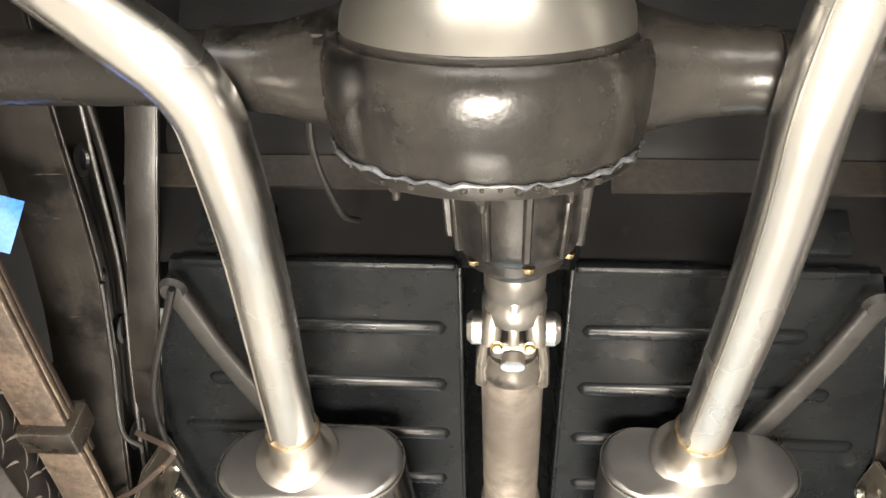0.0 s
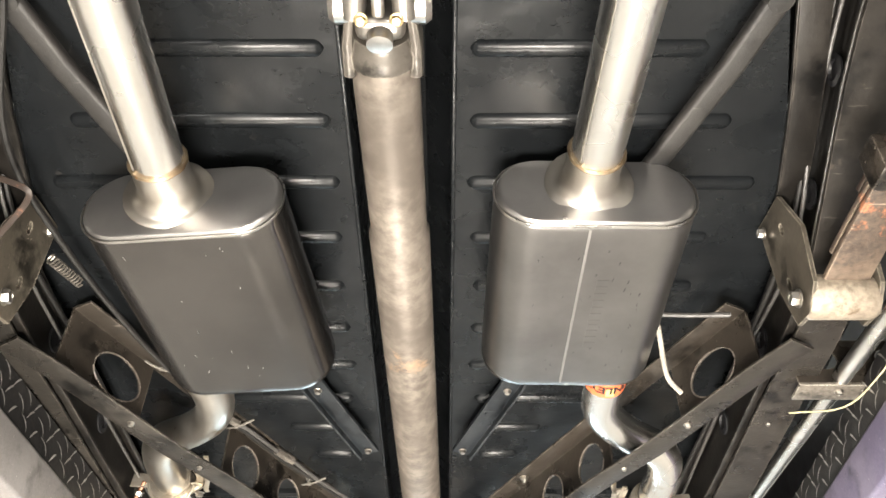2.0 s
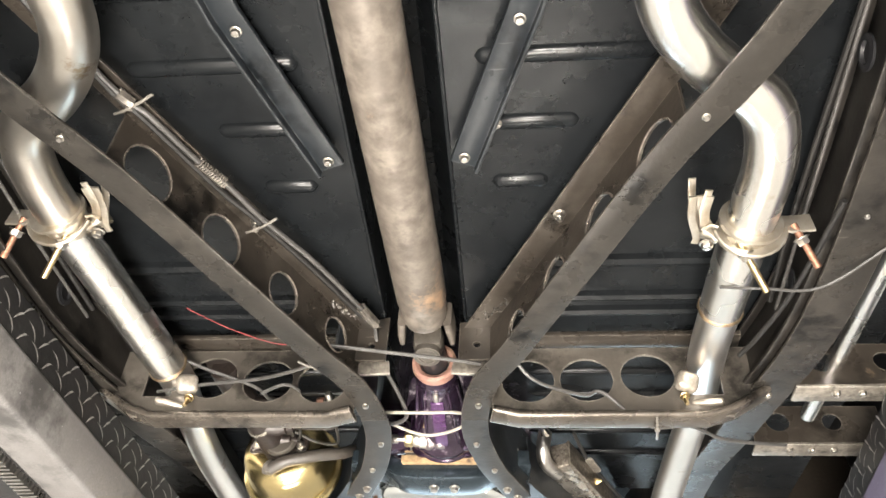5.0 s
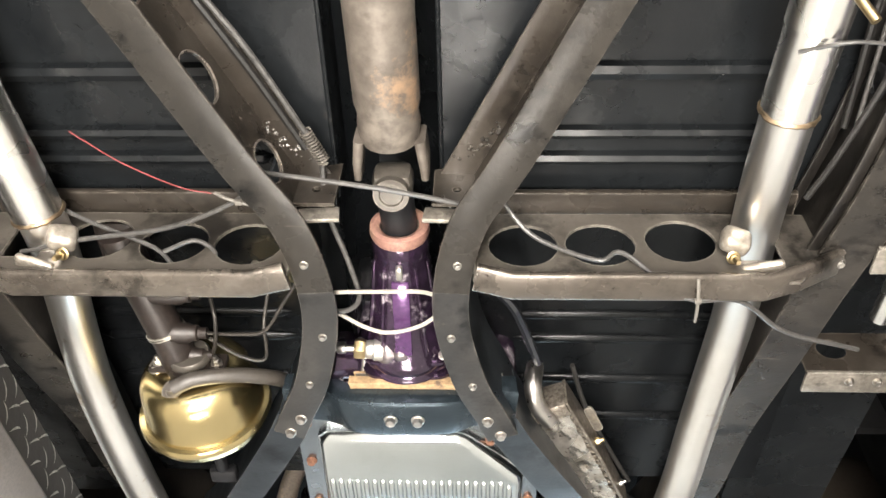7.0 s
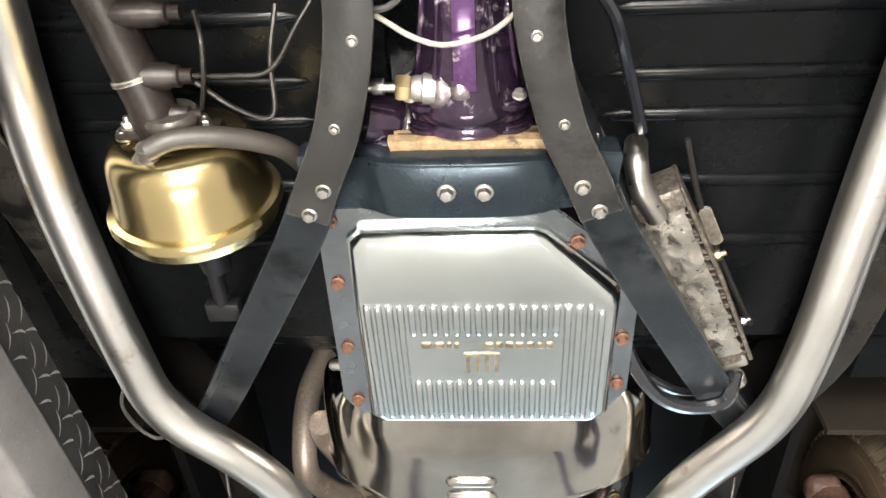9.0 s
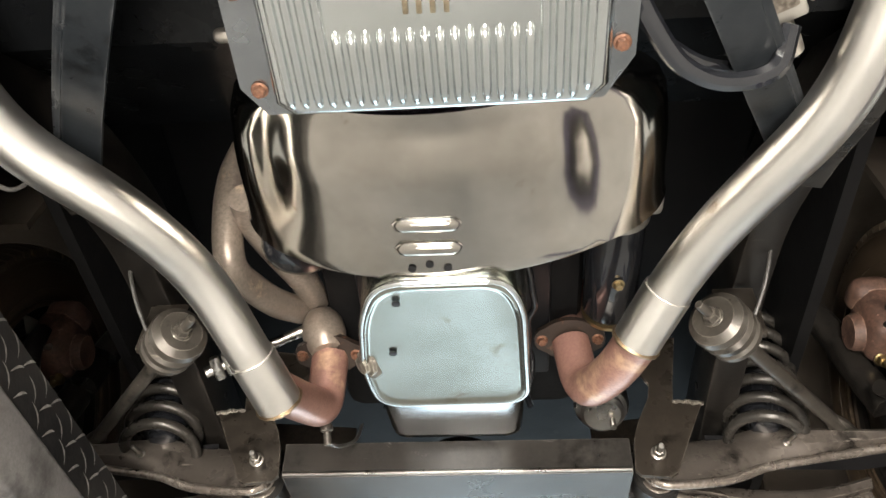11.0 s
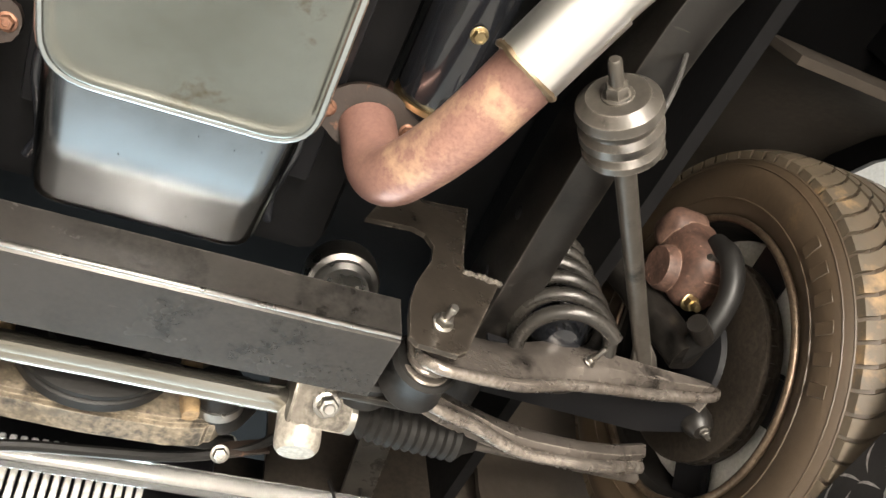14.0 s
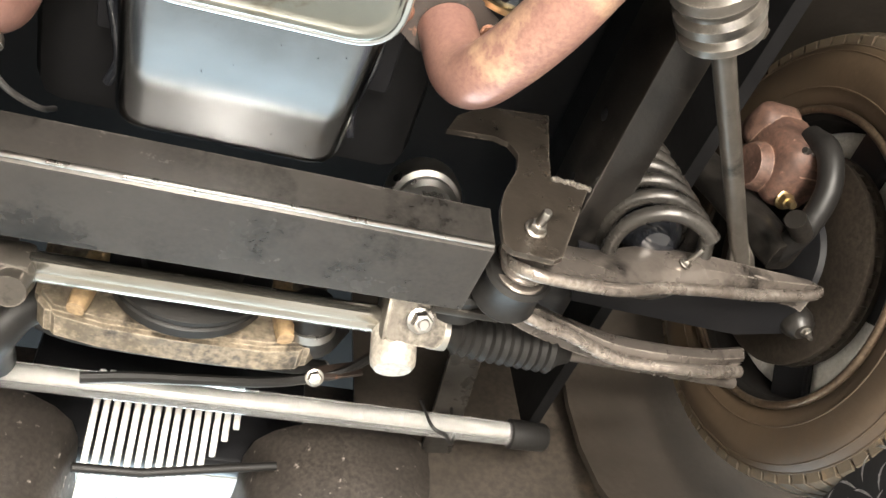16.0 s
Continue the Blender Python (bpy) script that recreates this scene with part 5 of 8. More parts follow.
def bell_cover():
    t = thing("bell_housing_cover", "polished curved bell housing cover with two louvres", "bell housing cover")
    bm = BM()
    rows = []
    for y, r, zc in ((2.872, 0.150, 1.875), (2.885, 0.180, 1.895), (2.905, 0.196, 1.904), (2.93, 0.205, 1.910), (2.965, 0.210, 1.913), (3.0, 0.213, 1.915), (3.04, 0.214, 1.916), (3.075, 0.215, 1.916), (3.088, 0.2175, 1.916), (3.092, 0.211, 1.916)):
        row = []
        for k in range(57):
            a = radians(-86 + 172 * k / 56)
            wide = 1.17 if a < 0 else 1.17 + 0.20 * math.sin(a) ** 2
            z = zc - (zc - 1.732 if r > 0.2 else zc - 1.745) * math.cos(a) ** 0.8
            # the middle bulges and turns into flatter wings over a soft fold
            fold = math.exp(-((abs(math.degrees(a)) - 47) / 9) ** 2) * max(0.0, min(1.0, (3.07 - y) / 0.08)) * max(0.0, min(1.0, (y - 2.872) / 0.05))
            row.append(bm.verts.new((0.139 + r * math.sin(a) * wide, y + 0.010 * math.sin(2 * a) * fold, z + 0.017 * fold)))
        rows.append(row)
    for a, b in zip(rows, rows[1:]):
        for k in range(56):
            bm.faces.new((a[k], a[k + 1], b[k + 1], b[k]))
    bm.faces.new(rows[0])
    part("shell", bm, "bellchrome", t)
    for y in (3.008, 3.043):
        bm = BM()
        ring = [(0.011 * math.cos(q), -0.010 * math.sin(q)) for q in (math.pi * j / 8 for j in range(9))]
        sweep(bm, [(x, y, 1.7345) for x in (0.098, 0.103, 0.110, 0.164, 0.171, 0.176)], ring, True, [0.2, 0.8, 1, 1, 0.8, 0.2])
        part("louvre", bm, "bellchrome", t)
    for x in (0.115, 0.136, 0.157):
        bm = BM()
        lathe(bm, [(0.005, 0), (0.005, 0.001), (0, 0.001)], axis((x, 3.068 + (0.006 if x != 0.136 else 0), 1.7315), (0, 0, -1)), 10)
        part("hole", bm, "black", t)
    return t


bell_cover()


# ---- exhaust ----
def muffler(a, b, seam):
    """An oval case: rear end plate with a rim and a neck, front outlet."""
    t = thing("muffler", "grey steel oval muffler with bright rim" + (" and weld seam" if seam else ""), "muffler", "mufflers")
    a, b = Vector(a), Vector(b)
    d = (b - a).normalized()
    L = (b - a).length
    ring = rounded(0.260, 0.118, 0.056, 9)
    P = [a + d * q for q in (0.0, 0.004, 0.01, 0.02, L * 0.5, L - 0.02, L - 0.008, L - 0.002, L)]
    bm = BM()
    sweep(bm, P, ring, True, [0.955, 0.985, 0.995, 1, 1, 1, 0.985, 0.95, 0.90])
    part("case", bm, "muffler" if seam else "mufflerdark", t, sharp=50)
    # paler steel than the case: a lamp's reflection is in its colour
    bm = BM()
    sweep(bm, [a - d * 0.0045, a - d * 0.0036, a - d * 0.001, a + d * 0.004], [(x * 0.985, y * 0.985) for x, y in ring], True, [0.93, 0.965, 0.985, 1.0])
    part("end_plate", bm, "endplate", t, "pressed end plate, lamp reflection in its paler colour")
    bm = BM()
    rim = [(x, y) for x, y in rounded(0.2605, 0.1185, 0.0565, 9)]
    _, s0, u0 = frame_along(d)
    loop = [a + s0 * x + u0 * y for x, y in rim]
    vs = []
    for i, p in enumerate(loop):
        q = (p - a).normalized()
        vs.append([bm.verts.new(p + q * 0.0014 * math.cos(k * math.pi / 3) + d * (0.003 + 0.0026 * math.sin(k * math.pi / 3))) for k in range(6)])
    for i in range(len(vs)):
        for k in range(6):
            bm.faces.new((vs[i][k], vs[i][(k + 1) % 6], vs[(i + 1) % len(vs)][(k + 1) % 6], vs[(i + 1) % len(vs)][k]))
    part("rolled_rim", bm, "rim", t, "bright rolled rim")
    return t, d, s0, u0


def mufflers():
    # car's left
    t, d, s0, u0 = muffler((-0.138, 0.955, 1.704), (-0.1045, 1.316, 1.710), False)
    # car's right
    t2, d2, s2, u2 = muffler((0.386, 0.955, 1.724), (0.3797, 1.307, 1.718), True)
    bm = BM()
    p = Vector((0.374, 0.957, 1.7238)) - u2 * 0.059
    sweep(bm, [p + d2 * 0.008, p + d2 * 0.335], rounded(0.0036, 0.0016, 0.0007, 2), True, fixed=True)
    part("seam", bm, "endplate", t2, "pale weld seam")
    bm = BM()
    rnd = random.Random(5)
    y = 0.10
    while y < 0.235:
        w = rnd.uniform(0.006, 0.011)
        box(bm, p + s2 * 0.030 + d2 * (y + w / 2) + Vector((0, 0, 0.0003)), (0.016, w, 0.0012))
        y += w + 0.004
    tagged(part("stamped_mark", bm, "muffler", t2), kind="stuff")
    bm = BM()
    for k in range(5):
        tb = bmesh.new()
        bmesh.ops.create_icosphere(tb, subdivisions=2, radius=rnd.uniform(0.004, 0.007))
        bmesh.ops.scale(tb, vec=(1.3, 1, 0.35), verts=tb.verts[:])
        join(bm, tb, Matrix.Translation(p + s2 * rnd.uniform(-0.05, 0.03) + d2 * (0.340) + Vector((0, 0, 0.003))))
    part("weld_spots", bm, "rim", t2)
    # scratches on the case
    for tt, base, dd, ss, n in ((t, Vector((-0.138, 0.955, 1.704)) - u0 * 0.0592, d, s0, 16), (t2, Vector((0.386, 0.955, 1.724)) - u2 * 0.0592, d2, s2, 34)):
        bm = BM()
        for k in range(n):
            q = base + ss * rnd.uniform(-0.075, 0.075) + dd * rnd.uniform(0.02, 0.31)
            box(bm, q, (rnd.uniform(0.0004, 0.0009), rnd.uniform(0.002, 0.007), 0.0005), 0, (0, 0, rnd.uniform(-25, 25)))
        tagged(part("scratches", bm, "black" if n > 30 else "rim", tt), kind="stuff")
    return t, t2


mufflers()


def neck(t, at, way, r, mt="tubedull"):
    bm = BM()
    m = axis(at, way)
    lathe(bm, [(r * 1.80, 0.0), (r * 1.72, 0.002), (r * 1.50, 0.0025), (r * 1.28, 0.006), (r * 1.15, 0.012), (r * 1.09, 0.022), (r * 1.085, 0.060), (r * 1.06, 0.063), (r * 1.0, 0.064)], m, 30)
    return part("neck", bm, mt, t)


def weld(t, at, way, r, name="weld_bead"):
    bm = BM()
    m = axis(at, way)
    n = 36
    rnd = random.Random(8)
    pts = [m @ Vector((r * math.cos(2 * math.pi * k / n), r * math.sin(2 * math.pi * k / n), rnd.uniform(-0.0008, 0.0008))) for k in range(n)]
    rows = []
    for p in pts:
        q = (p - m.translation).normalized()
        w = m.to_3x3() @ Vector((0, 0, 1))
        h = rnd.uniform(0.0022, 0.0034)
        rows.append([bm.verts.new(p + q * h * math.cos(j * math.pi / 3) + w * h * 1.2 * math.sin(j * math.pi / 3)) for j in range(6)])
    for i in range(n):
        for j in range(6):
            bm.faces.new((rows[i][j], rows[i][(j + 1) % 6], rows[(i + 1) % n][(j + 1) % 6], rows[(i + 1) % n][j]))
    return part(name, bm, "bead", t, "straw-tinted weld bead")


def tail_pipe(pts, rad=0.12):
    t = thing("tail_pipe", "bright bent steel tail pipe with straw heat tint", "exhaust pipe", "tail pipes")
    bm = BM()
    tube(bm, fillet(pts, rad, 10), 0.0318, 32)
    part("tube", bm, "tube", t)
    bm = BM()
    sweep(bm, [p + Vector((-0.72, -0.10, -0.68)).normalized() * 0.0317 for p in fillet(pts, rad, 10)], circle(0.0016, 6), True)
    part("long_seam", bm, "tubedull", t, "dull lengthwise weld seam")
    a, b = Vector(pts[-1]), Vector(pts[-2])
    d = (b - a).normalized()
    neck(t, a - d * 0.062, d, 0.0318)
    weld(t, a, d, 0.0335)
    return t


tail_pipe([(-0.46, 0.16, 1.75), (-0.215, 0.290, 1.655), (-0.140, 0.345, 1.640), (-0.134, 0.46, 1.652), (-0.140, 0.56, 1.676), (-0.152, 0.885, 1.706)], 0.07)
tail_pipe([(0.43, 0.12, 1.72), (0.375, 0.285, 1.645), (0.367, 0.36, 1.641), (0.376, 0.46, 1.658), (0.381, 0.62, 1.682), (0.378, 0.885, 1.722)], 0.06)


LP = [(-0.192, 1.285, 1.705), (-0.190, 1.455, 1.710), (-0.252, 1.545, 1.726), (-0.338, 1.605, 1.736), (-0.356, 1.69, 1.738), (-0.345, 1.83, 1.737)]
LM = [(-0.352, 1.77, 1.737), (-0.302, 2.115, 1.722)]
LF = [(-0.310, 2.06, 1.724), (-0.300, 2.16, 1.728), (-0.342, 2.31, 1.772), (-0.351, 2.47, 1.765), (-0.338, 2.65, 1.755), (-0.313, 2.872, 1.747), (-0.205, 2.99, 1.752), (-0.155, 3.115, 1.772), (-0.092, 3.320, 1.733)]
RP = [(0.450, 1.27, 1.705), (0.453, 1.455, 1.708), (0.518, 1.538, 1.712), (0.588, 1.580, 1.704), (0.608, 1.66, 1.70), (0.594, 1.86, 1.70)]
RM = [(0.598, 1.80, 1.70), (0.594, 1.965, 1.712)]
RF = [(0.595, 1.95, 1.711), (0.598, 2.10, 1.735), (0.619, 2.32, 1.775), (0.604, 2.53, 1.768), (0.592, 2.72, 1.757), (0.570, 2.88, 1.752), (0.475, 3.07, 1.782), (0.437, 3.155, 1.784), (0.393, 3.248, 1.765)]


def pipe_set(side, S, Mid, Fr):
    t = thing("front_pipe", "long bright bent exhaust pipe with slip joint and weld beads", "exhaust pipe", "front exhaust pipes")
    bm = BM()
    tube(bm, fillet(S, 0.055, 9), 0.0320, 32)
    part("s_bend", bm, "tubedull" if side < 0 else "tube", t)
    bm = BM()
    tube(bm, Mid, 0.0315, 30)
    part("sleeve", bm, "tube", t)
    bm = BM()
    tube(bm, fillet(Fr, 0.07, 9), 0.0298, 32)
    part("tube", bm, "fronttube", t)
    e, d = Vector(Fr[-1]), (Vector(Fr[-1]) - Vector(Fr[-2])).normalized()
    bm = BM()
    tube(bm, [e - d * 0.085, e - d * 0.082, e - d * 0.05, e - d * 0.0], 0.0322, 32)
    part("collar", bm, "fronttube", t)
    weld(t, e, d, 0.0318)
    q = Vector(Mid[-1])
    weld(t, q, (Vector(Mid[-1]) - Vector(Mid[-2])).normalized(), 0.0312)
    # muffler outlet neck
    a = Vector(S[0])
    bm = BM()
    tube(bm, [a, a + Vector((0, 0.03, 0)), a + Vector((0, 0.075, 0.0))], 0.033, 28)
    part("outlet_neck", bm, "tubedull", t)
    return t


tl = pipe_set(-1, LP, LM, LF)
tr = pipe_set(1, RP, RM, RF)
# sticker round the right outlet
bm = BM()
lathe(bm, [(0.0335, 0.0), (0.0337, 0.001), (0.0337, 0.032), (0.0335, 0.033)], axis((0.4505, 1.322, 1.705), (0, 1, 0)), 30)
part("sticker", bm, "orange", tr, "orange inlet sticker")
txt = bpy.data.curves.new("lettering", "FONT")
txt.body, txt.size, txt.align_x, txt.align_y, txt.extrude = "INLET", 0.024, "CENTER", "CENTER", 0.0004
txt.offset = 0.0007
tob = new("lettering", txt)
dg = bpy.context.evaluated_depsgraph_get()
lm = bpy.data.meshes.new_from_object(tob.evaluated_get(dg))
bpy.data.objects.remove(tob)
lm.materials.clear()
lm.materials.append(M["black"])
for v in lm.vertices:
    ang, rr = -v.co.x / 0.034, 0.0338 + v.co.z
    v.co = Vector((0.4505 - rr * math.sin(-ang), 1.334 + v.co.y, 1.705 - rr * math.cos(ang)))
bm = BM()
sweep(bm, [(0.4505 + 0.03385 * math.sin(a), 1.3405, 1.705 - 0.03385 * math.cos(a)) for a in (radians(-6 + 4 * k) for k in range(7))], rect(0.019, 0.0003), True, up=(0, 0, 1), fixed=True)
part("label_patch", bm, "yellow", tr, "yellow patch on the sticker")
mw = Matrix()
lob = new("lettering", lm)
lob.matrix_world = mw
lob.parent = tr


def clamp(at, way, r, s):
    """A saddle and U-bolt: flared ears, two threaded ends with nuts, a frayed strap loop on the inner side."""
    t = thing("exhaust_clamp", "rusty zinc exhaust saddle clamp with frayed strap", "clamp", "exhaust clamps")
    m = axis(at, way)
    side, low = Vector((s, 0, 0)), Vector((0, 0.25, -1)).normalized()
    at = Vector(at)
    d = Vector(way).normalized()
    bm = BM()
    arc = [(math.cos(radians(a)), math.sin(radians(a))) for a in range(-10, 191, 15)]
    P = [at + side * (r + 0.004) * c + low * (r + 0.004) * q for c, q in arc]
    P = [at + side * (r + 0.050) - low * 0.006, at + side * (r + 0.022) - low * 0.004] + P + [at - side * (r + 0.020) - low * 0.004, at - side * (r + 0.034) + low * 0.004]
    sweep(bm, P, rounded(0.030, 0.005, 0.002, 2), True, up=tuple(d))
    part("saddle", bm, "clampzinc", t)
    bm = BM()
    for dz in (-0.013, 0.012):
        lathe(bm, [(r + 0.001, dz - 0.004), (r + 0.009, dz - 0.003), (r + 0.009, dz + 0.003), (r + 0.001, dz + 0.004)], m, 28)
    part("band", bm, "clampzinc", t)
    for q, l in ((1, 0.050), (-0.35, 0.062)):
        p = at + side * q * (r + (0.030 if q > 0 else 0.0)) + low * (0.010 if q > 0 else r)
        w = (low + d * 0.35 + side * 0.55).normalized()
        bm = BM()
        tube(bm, [p - w * 0.014, p + w * l], 0.0048, 10)
        part("threaded_end", bm, "brass" if q < 0 else "copperbolt", t)
        bolt(t, p + w * 0.006, w, 0.0095)
    # frayed loops of strap
    rnd = random.Random(11)
    for k in range(5):
        bm = BM()
        p = at - side * (r + 0.016 + 0.005 * k) + low * rnd.uniform(-0.010, 0.012)
        e = -d * rnd.uniform(0.035, 0.075) - side * rnd.uniform(0.004, 0.028) + low * rnd.uniform(-0.014, 0.010)
        sweep(bm, curve([p + d * 0.012, p, p + e * 0.5 - side * 0.004, p + e], 4), rounded(0.010, 0.0028, 0.001, 2), True)
        part("strap_end", bm, "clampzinc", t)
    bm = BM()
    box(bm, at - side * (r + 0.018) + low * 0.006, (0.030, 0.012, 0.018), 0.004, (10, 20 * s, 30 * s))
    part("lug", bm, "clampzinc", t)
    bolt(t, at - side * (r + 0.022) + low * 0.016 + d * 0.006, low, 0.0085)
    return t


clamp((-0.352, 1.775, 1.737), (0.1, 1, 0), 0.032, -1)
clamp((0.600, 1.785, 1.70), (-0.08, 1, 0), 0.032, 1)


def hanger(at, s):
    t = thing("exhaust_hanger", "pale metal exhaust hanger blocks on the cross member", "hanger", "exhaust hangers")
    bm = BM()
    box(bm, (at[0] - s * 0.025, at[1], at[2] - 0.002), (0.036, 0.026, 0.032), 0.009, (14, 12 * s, 16), 3)
    part("block", bm, "hangerpale", t)
    bm = BM()
    box(bm, (at[0] + s * 0.008, at[1] + 0.025, at[2] - 0.026), (0.05, 0.022, 0.010), 0.004, (10, 6, -18 * s), 3)
    part("clip", bm, "hangerpale", t)
    bolt(t, (at[0] - s * 0.03, at[1] + 0.01, at[2] - 0.022), (0, -0.4, -1), 0.007, "brass", 0.02)
    return t


hanger((-0.293, 2.135, 1.700), -1)
hanger((0.590, 2.135, 1.700), 1)


def header(s, P, flange, tubes):
    t = thing("exhaust_manifold_elbow", "heat-rusted copper coloured exhaust elbow with flange", "exhaust pipe", "exhaust elbows")
    bm = BM()
    tube(bm, fillet(P, 0.05, 10), 0.0300, 32)
    part("elbow", bm, "copper", t)
    f = Vector(flange)
    bm = BM()
    m = axis(f, (0, 0.25, 1))
    plate(bm, [(0.049 * math.cos(a) * (1 if abs(math.cos(a)) < 0.8 else 1.15), 0.037 * math.sin(a)) for a in (2 * math.pi * k / 28 for k in range(28))], [], 0.010, m)
    part("flange", bm, "brown", t, "dark rust-brown bolted flange")
    for q in (-1, 1):
        bolt(t, m @ Vector((q * 0.044, 0, 0)), m.to_3x3() @ Vector((0, 0, -1)), 0.008, "copperbolt")
    for pts in tubes:
        bm = BM()
        tube(bm, curve(pts, 6), 0.0235 if s < 0 else 0.021, 20)
        part("runner", bm, "runner" if s < 0 else "copper", t)
    if s < 0:
        # the runners merge in a cast bulge above the flange
        bm = BM()
        lathe(bm, [(0, -0.012), (0.026, -0.008), (0.033, 0.006), (0.036, 0.024), (0.034, 0.045), (0.026, 0.062), (0.012, 0.070), (0, 0.071)], axis(f + Vector((-0.004, -0.008, 0.010)), (-0.28, -0.25, 1)), 26)
        part("merge_collector", bm, "runner", t, "tan heat-stained merge collector")
    return t


header(-1, [(-0.100, 3.295, 1.738), (-0.082, 3.40, 1.795), (-0.066, 3.468, 1.832), (-0.062, 3.435, 1.92)], (-0.062, 3.428, 1.912),
       [[(-0.093, 3.4, 2.005), (-0.098, 3.34, 1.993), (-0.124, 3.27, 1.983), (-0.147, 3.2, 1.974), (-0.143, 3.13, 1.951)], [(-0.116, 3.4, 1.988), (-0.138, 3.35, 1.955), (-0.163, 3.3, 1.939), (-0.181, 3.24, 1.925), (-0.19, 3.2, 1.98), (-0.19, 3.17, 2.06), (-0.17, 3.15, 2.15)]])
header(1, [(0.405, 3.225, 1.768), (0.375, 3.34, 1.790), (0.338, 3.435, 1.830), (0.326, 3.42, 1.92)], (0.325, 3.415, 1.920),
       [[(0.325, 3.42, 1.93), (0.33, 3.44, 1.99), (0.36, 3.45, 2.07)]])


def oxygen_sensor():
    t = thing("oxygen_sensor", "small pale sensor with a wire under the elbow", "sensor")
    bm = BM()
    lathe(bm, [(0, 0), (0.008, 0), (0.010, 0.004), (0.010, 0.012), (0.006, 0.014), (0.006, 0.034), (0, 0.036)], axis((-0.062, 3.475, 1.812), (0.15, 0.55, -1)), 12)
    part("body", bm, "bushing", t)
    bm = BM()
    wire(bm, [(-0.058, 3.49, 1.785), (-0.045, 3.52, 1.80), (-0.03, 3.56, 1.84), (-0.03, 3.60, 1.90)], 0.003)
    part("lead", bm, "wire", t)
    return t


oxygen_sensor()


def steering_nut():
    t = thing("hex_nut_pair", "two large bright hex nuts on a short stud", "nut")
    m = axis((-0.250, 3.43, 1.888), (0.8, -0.05, 0.42))
    for h in (0.0, 0.02):
        bm = BM()
        lathe(bm, [(0.008, h), (0.019, h), (0.0215, h + 0.003), (0.0215, h + 0.013), (0.019, h + 0.016), (0.008, h + 0.016)], m, 6)
        part("nut", bm, "rim", t)
    bm = BM()
    lathe(bm, [(0, -0.012), (0.009, -0.012), (0.009, 0.16), (0, 0.16)], m, 14)
    part("stud", bm, "rim", t)
    return t


steering_nut()




# ---- engine underside ----
def oil_sump():
    t = thing("oil_sump", "chromed engine oil sump with oil grime", "oil pan")
    out = [(x - 0.143, (y - 3.238) * 1.015) for x, y in closed_fillet([(0.068, 3.092), (0.224, 3.090), (0.246, 3.150), (0.254, 3.388), (0.036, 3.392), (0.026, 3.285), (0.040, 3.165)], 0.040, 7)]
    tl = Matrix.Translation((0.143, 3.238, 1.748)) @ Matrix.Rotation(radians(10), 4, "X")
    bm = BM()
    rows = []
    for z, k in ((0.24, 1.06), (0.08, 1.035), (0.030, 1.02), (0.014, 1.008), (0.006, 0.996), (0.001, 0.975), (-0.001, 0.950), (0.0005, 0.925), (0.003, 0.905), (0.0035, 0.88)):
        rows.append([bm.verts.new(tl @ Vector((x * k, y * k, z))) for x, y in out])
    n = len(out)
    for r0, r1 in zip(rows, rows[1:]):
        for j in range(n):
            bm.faces.new((r0[j], r0[(j + 1) % n], r1[(j + 1) % n], r1[j]))
    bm.faces.new(rows[-1])
    part("deep_sump", bm, "dirtychrome", t, sharp=60)
    # brighter chrome bead carries the rim's highlight
    bm = BM()
    loop = [tl @ Vector((x * 0.988, y * 0.988, 0.0045)) for x, y in out]
    sweep(bm, loop + loop[:2], circle(0.0042, 12), False)
    part("pressed_rim", bm, "chrome", t, "rounded rim, its highlight put in as brighter chrome")
    bm = BM()
    ring = [(-0.110, 0.03), (-0.108, 0.012), (-0.102, 0.002), (-0.093, -0.004), (-0.080, -0.006), (0.080, -0.006), (0.093, -0.004), (0.102, 0.002), (0.108, 0.012), (0.110, 0.03), (0.110, 0.10), (-0.110, 0.10)]
    sweep(bm, [(0.141, 3.33, 1.780), (0.141, 3.375, 1.787), (0.139, 3.540, 1.841), (0.139, 3.556, 1.848), (0.139, 3.566, 1.858), (0.139, 3.570, 1.875)], ring, True, fixed=True)
    # separate chrome tone here carries the section's bluish reflection
    part("shallow_front", bm, "frontchrome", t, "shallow front section, bluish daylight reflection in its chrome colour")
    bm = BM()
    box(bm, (0.145, 3.25, 1.96), (0.30, 0.55, 0.03), 0.004)
    part("rail", bm, "black", t)
    for sx, x0 in ((-1, 0.018), (1, 0.262)):
        bm = BM()
        rnd = random.Random(17 + sx)
        wire(bm, [(x0 + sx * (0.006 * math.sin(5 * k) + rnd.uniform(-0.003, 0.003)), 3.05 + 0.03 * k, 1.905 + rnd.uniform(-0.003, 0.003)) for k in range(18)], 0.0055, 10)
        part("gasket_bead", bm, "gloss", t, "squeezed black gasket bead")
    bm = BM()
    lathe(bm, [(0, 0), (0.020, 0), (0.020, 0.006), (0.013, 0.008), (0.013, 0.014), (0, 0.015)], axis((0.036, 3.275, 1.764), (-0.75, -0.1, -0.66)), 8)
    box(bm, (0.043, 3.275, 1.768), (0.022, 0.055, 0.03), 0.008, (0, 40, 0), 3)
    part("drain_plug", bm, "mountsteel", t)
    rnd = random.Random(21)
    bm = BM()
    for k in range(16):
        y = rnd.uniform(3.39, 3.535)
        zb = 1.781 + (y - 3.375) / 0.165 * 0.054 - 0.0005
        w = rnd.uniform(0.0004, 0.0009)
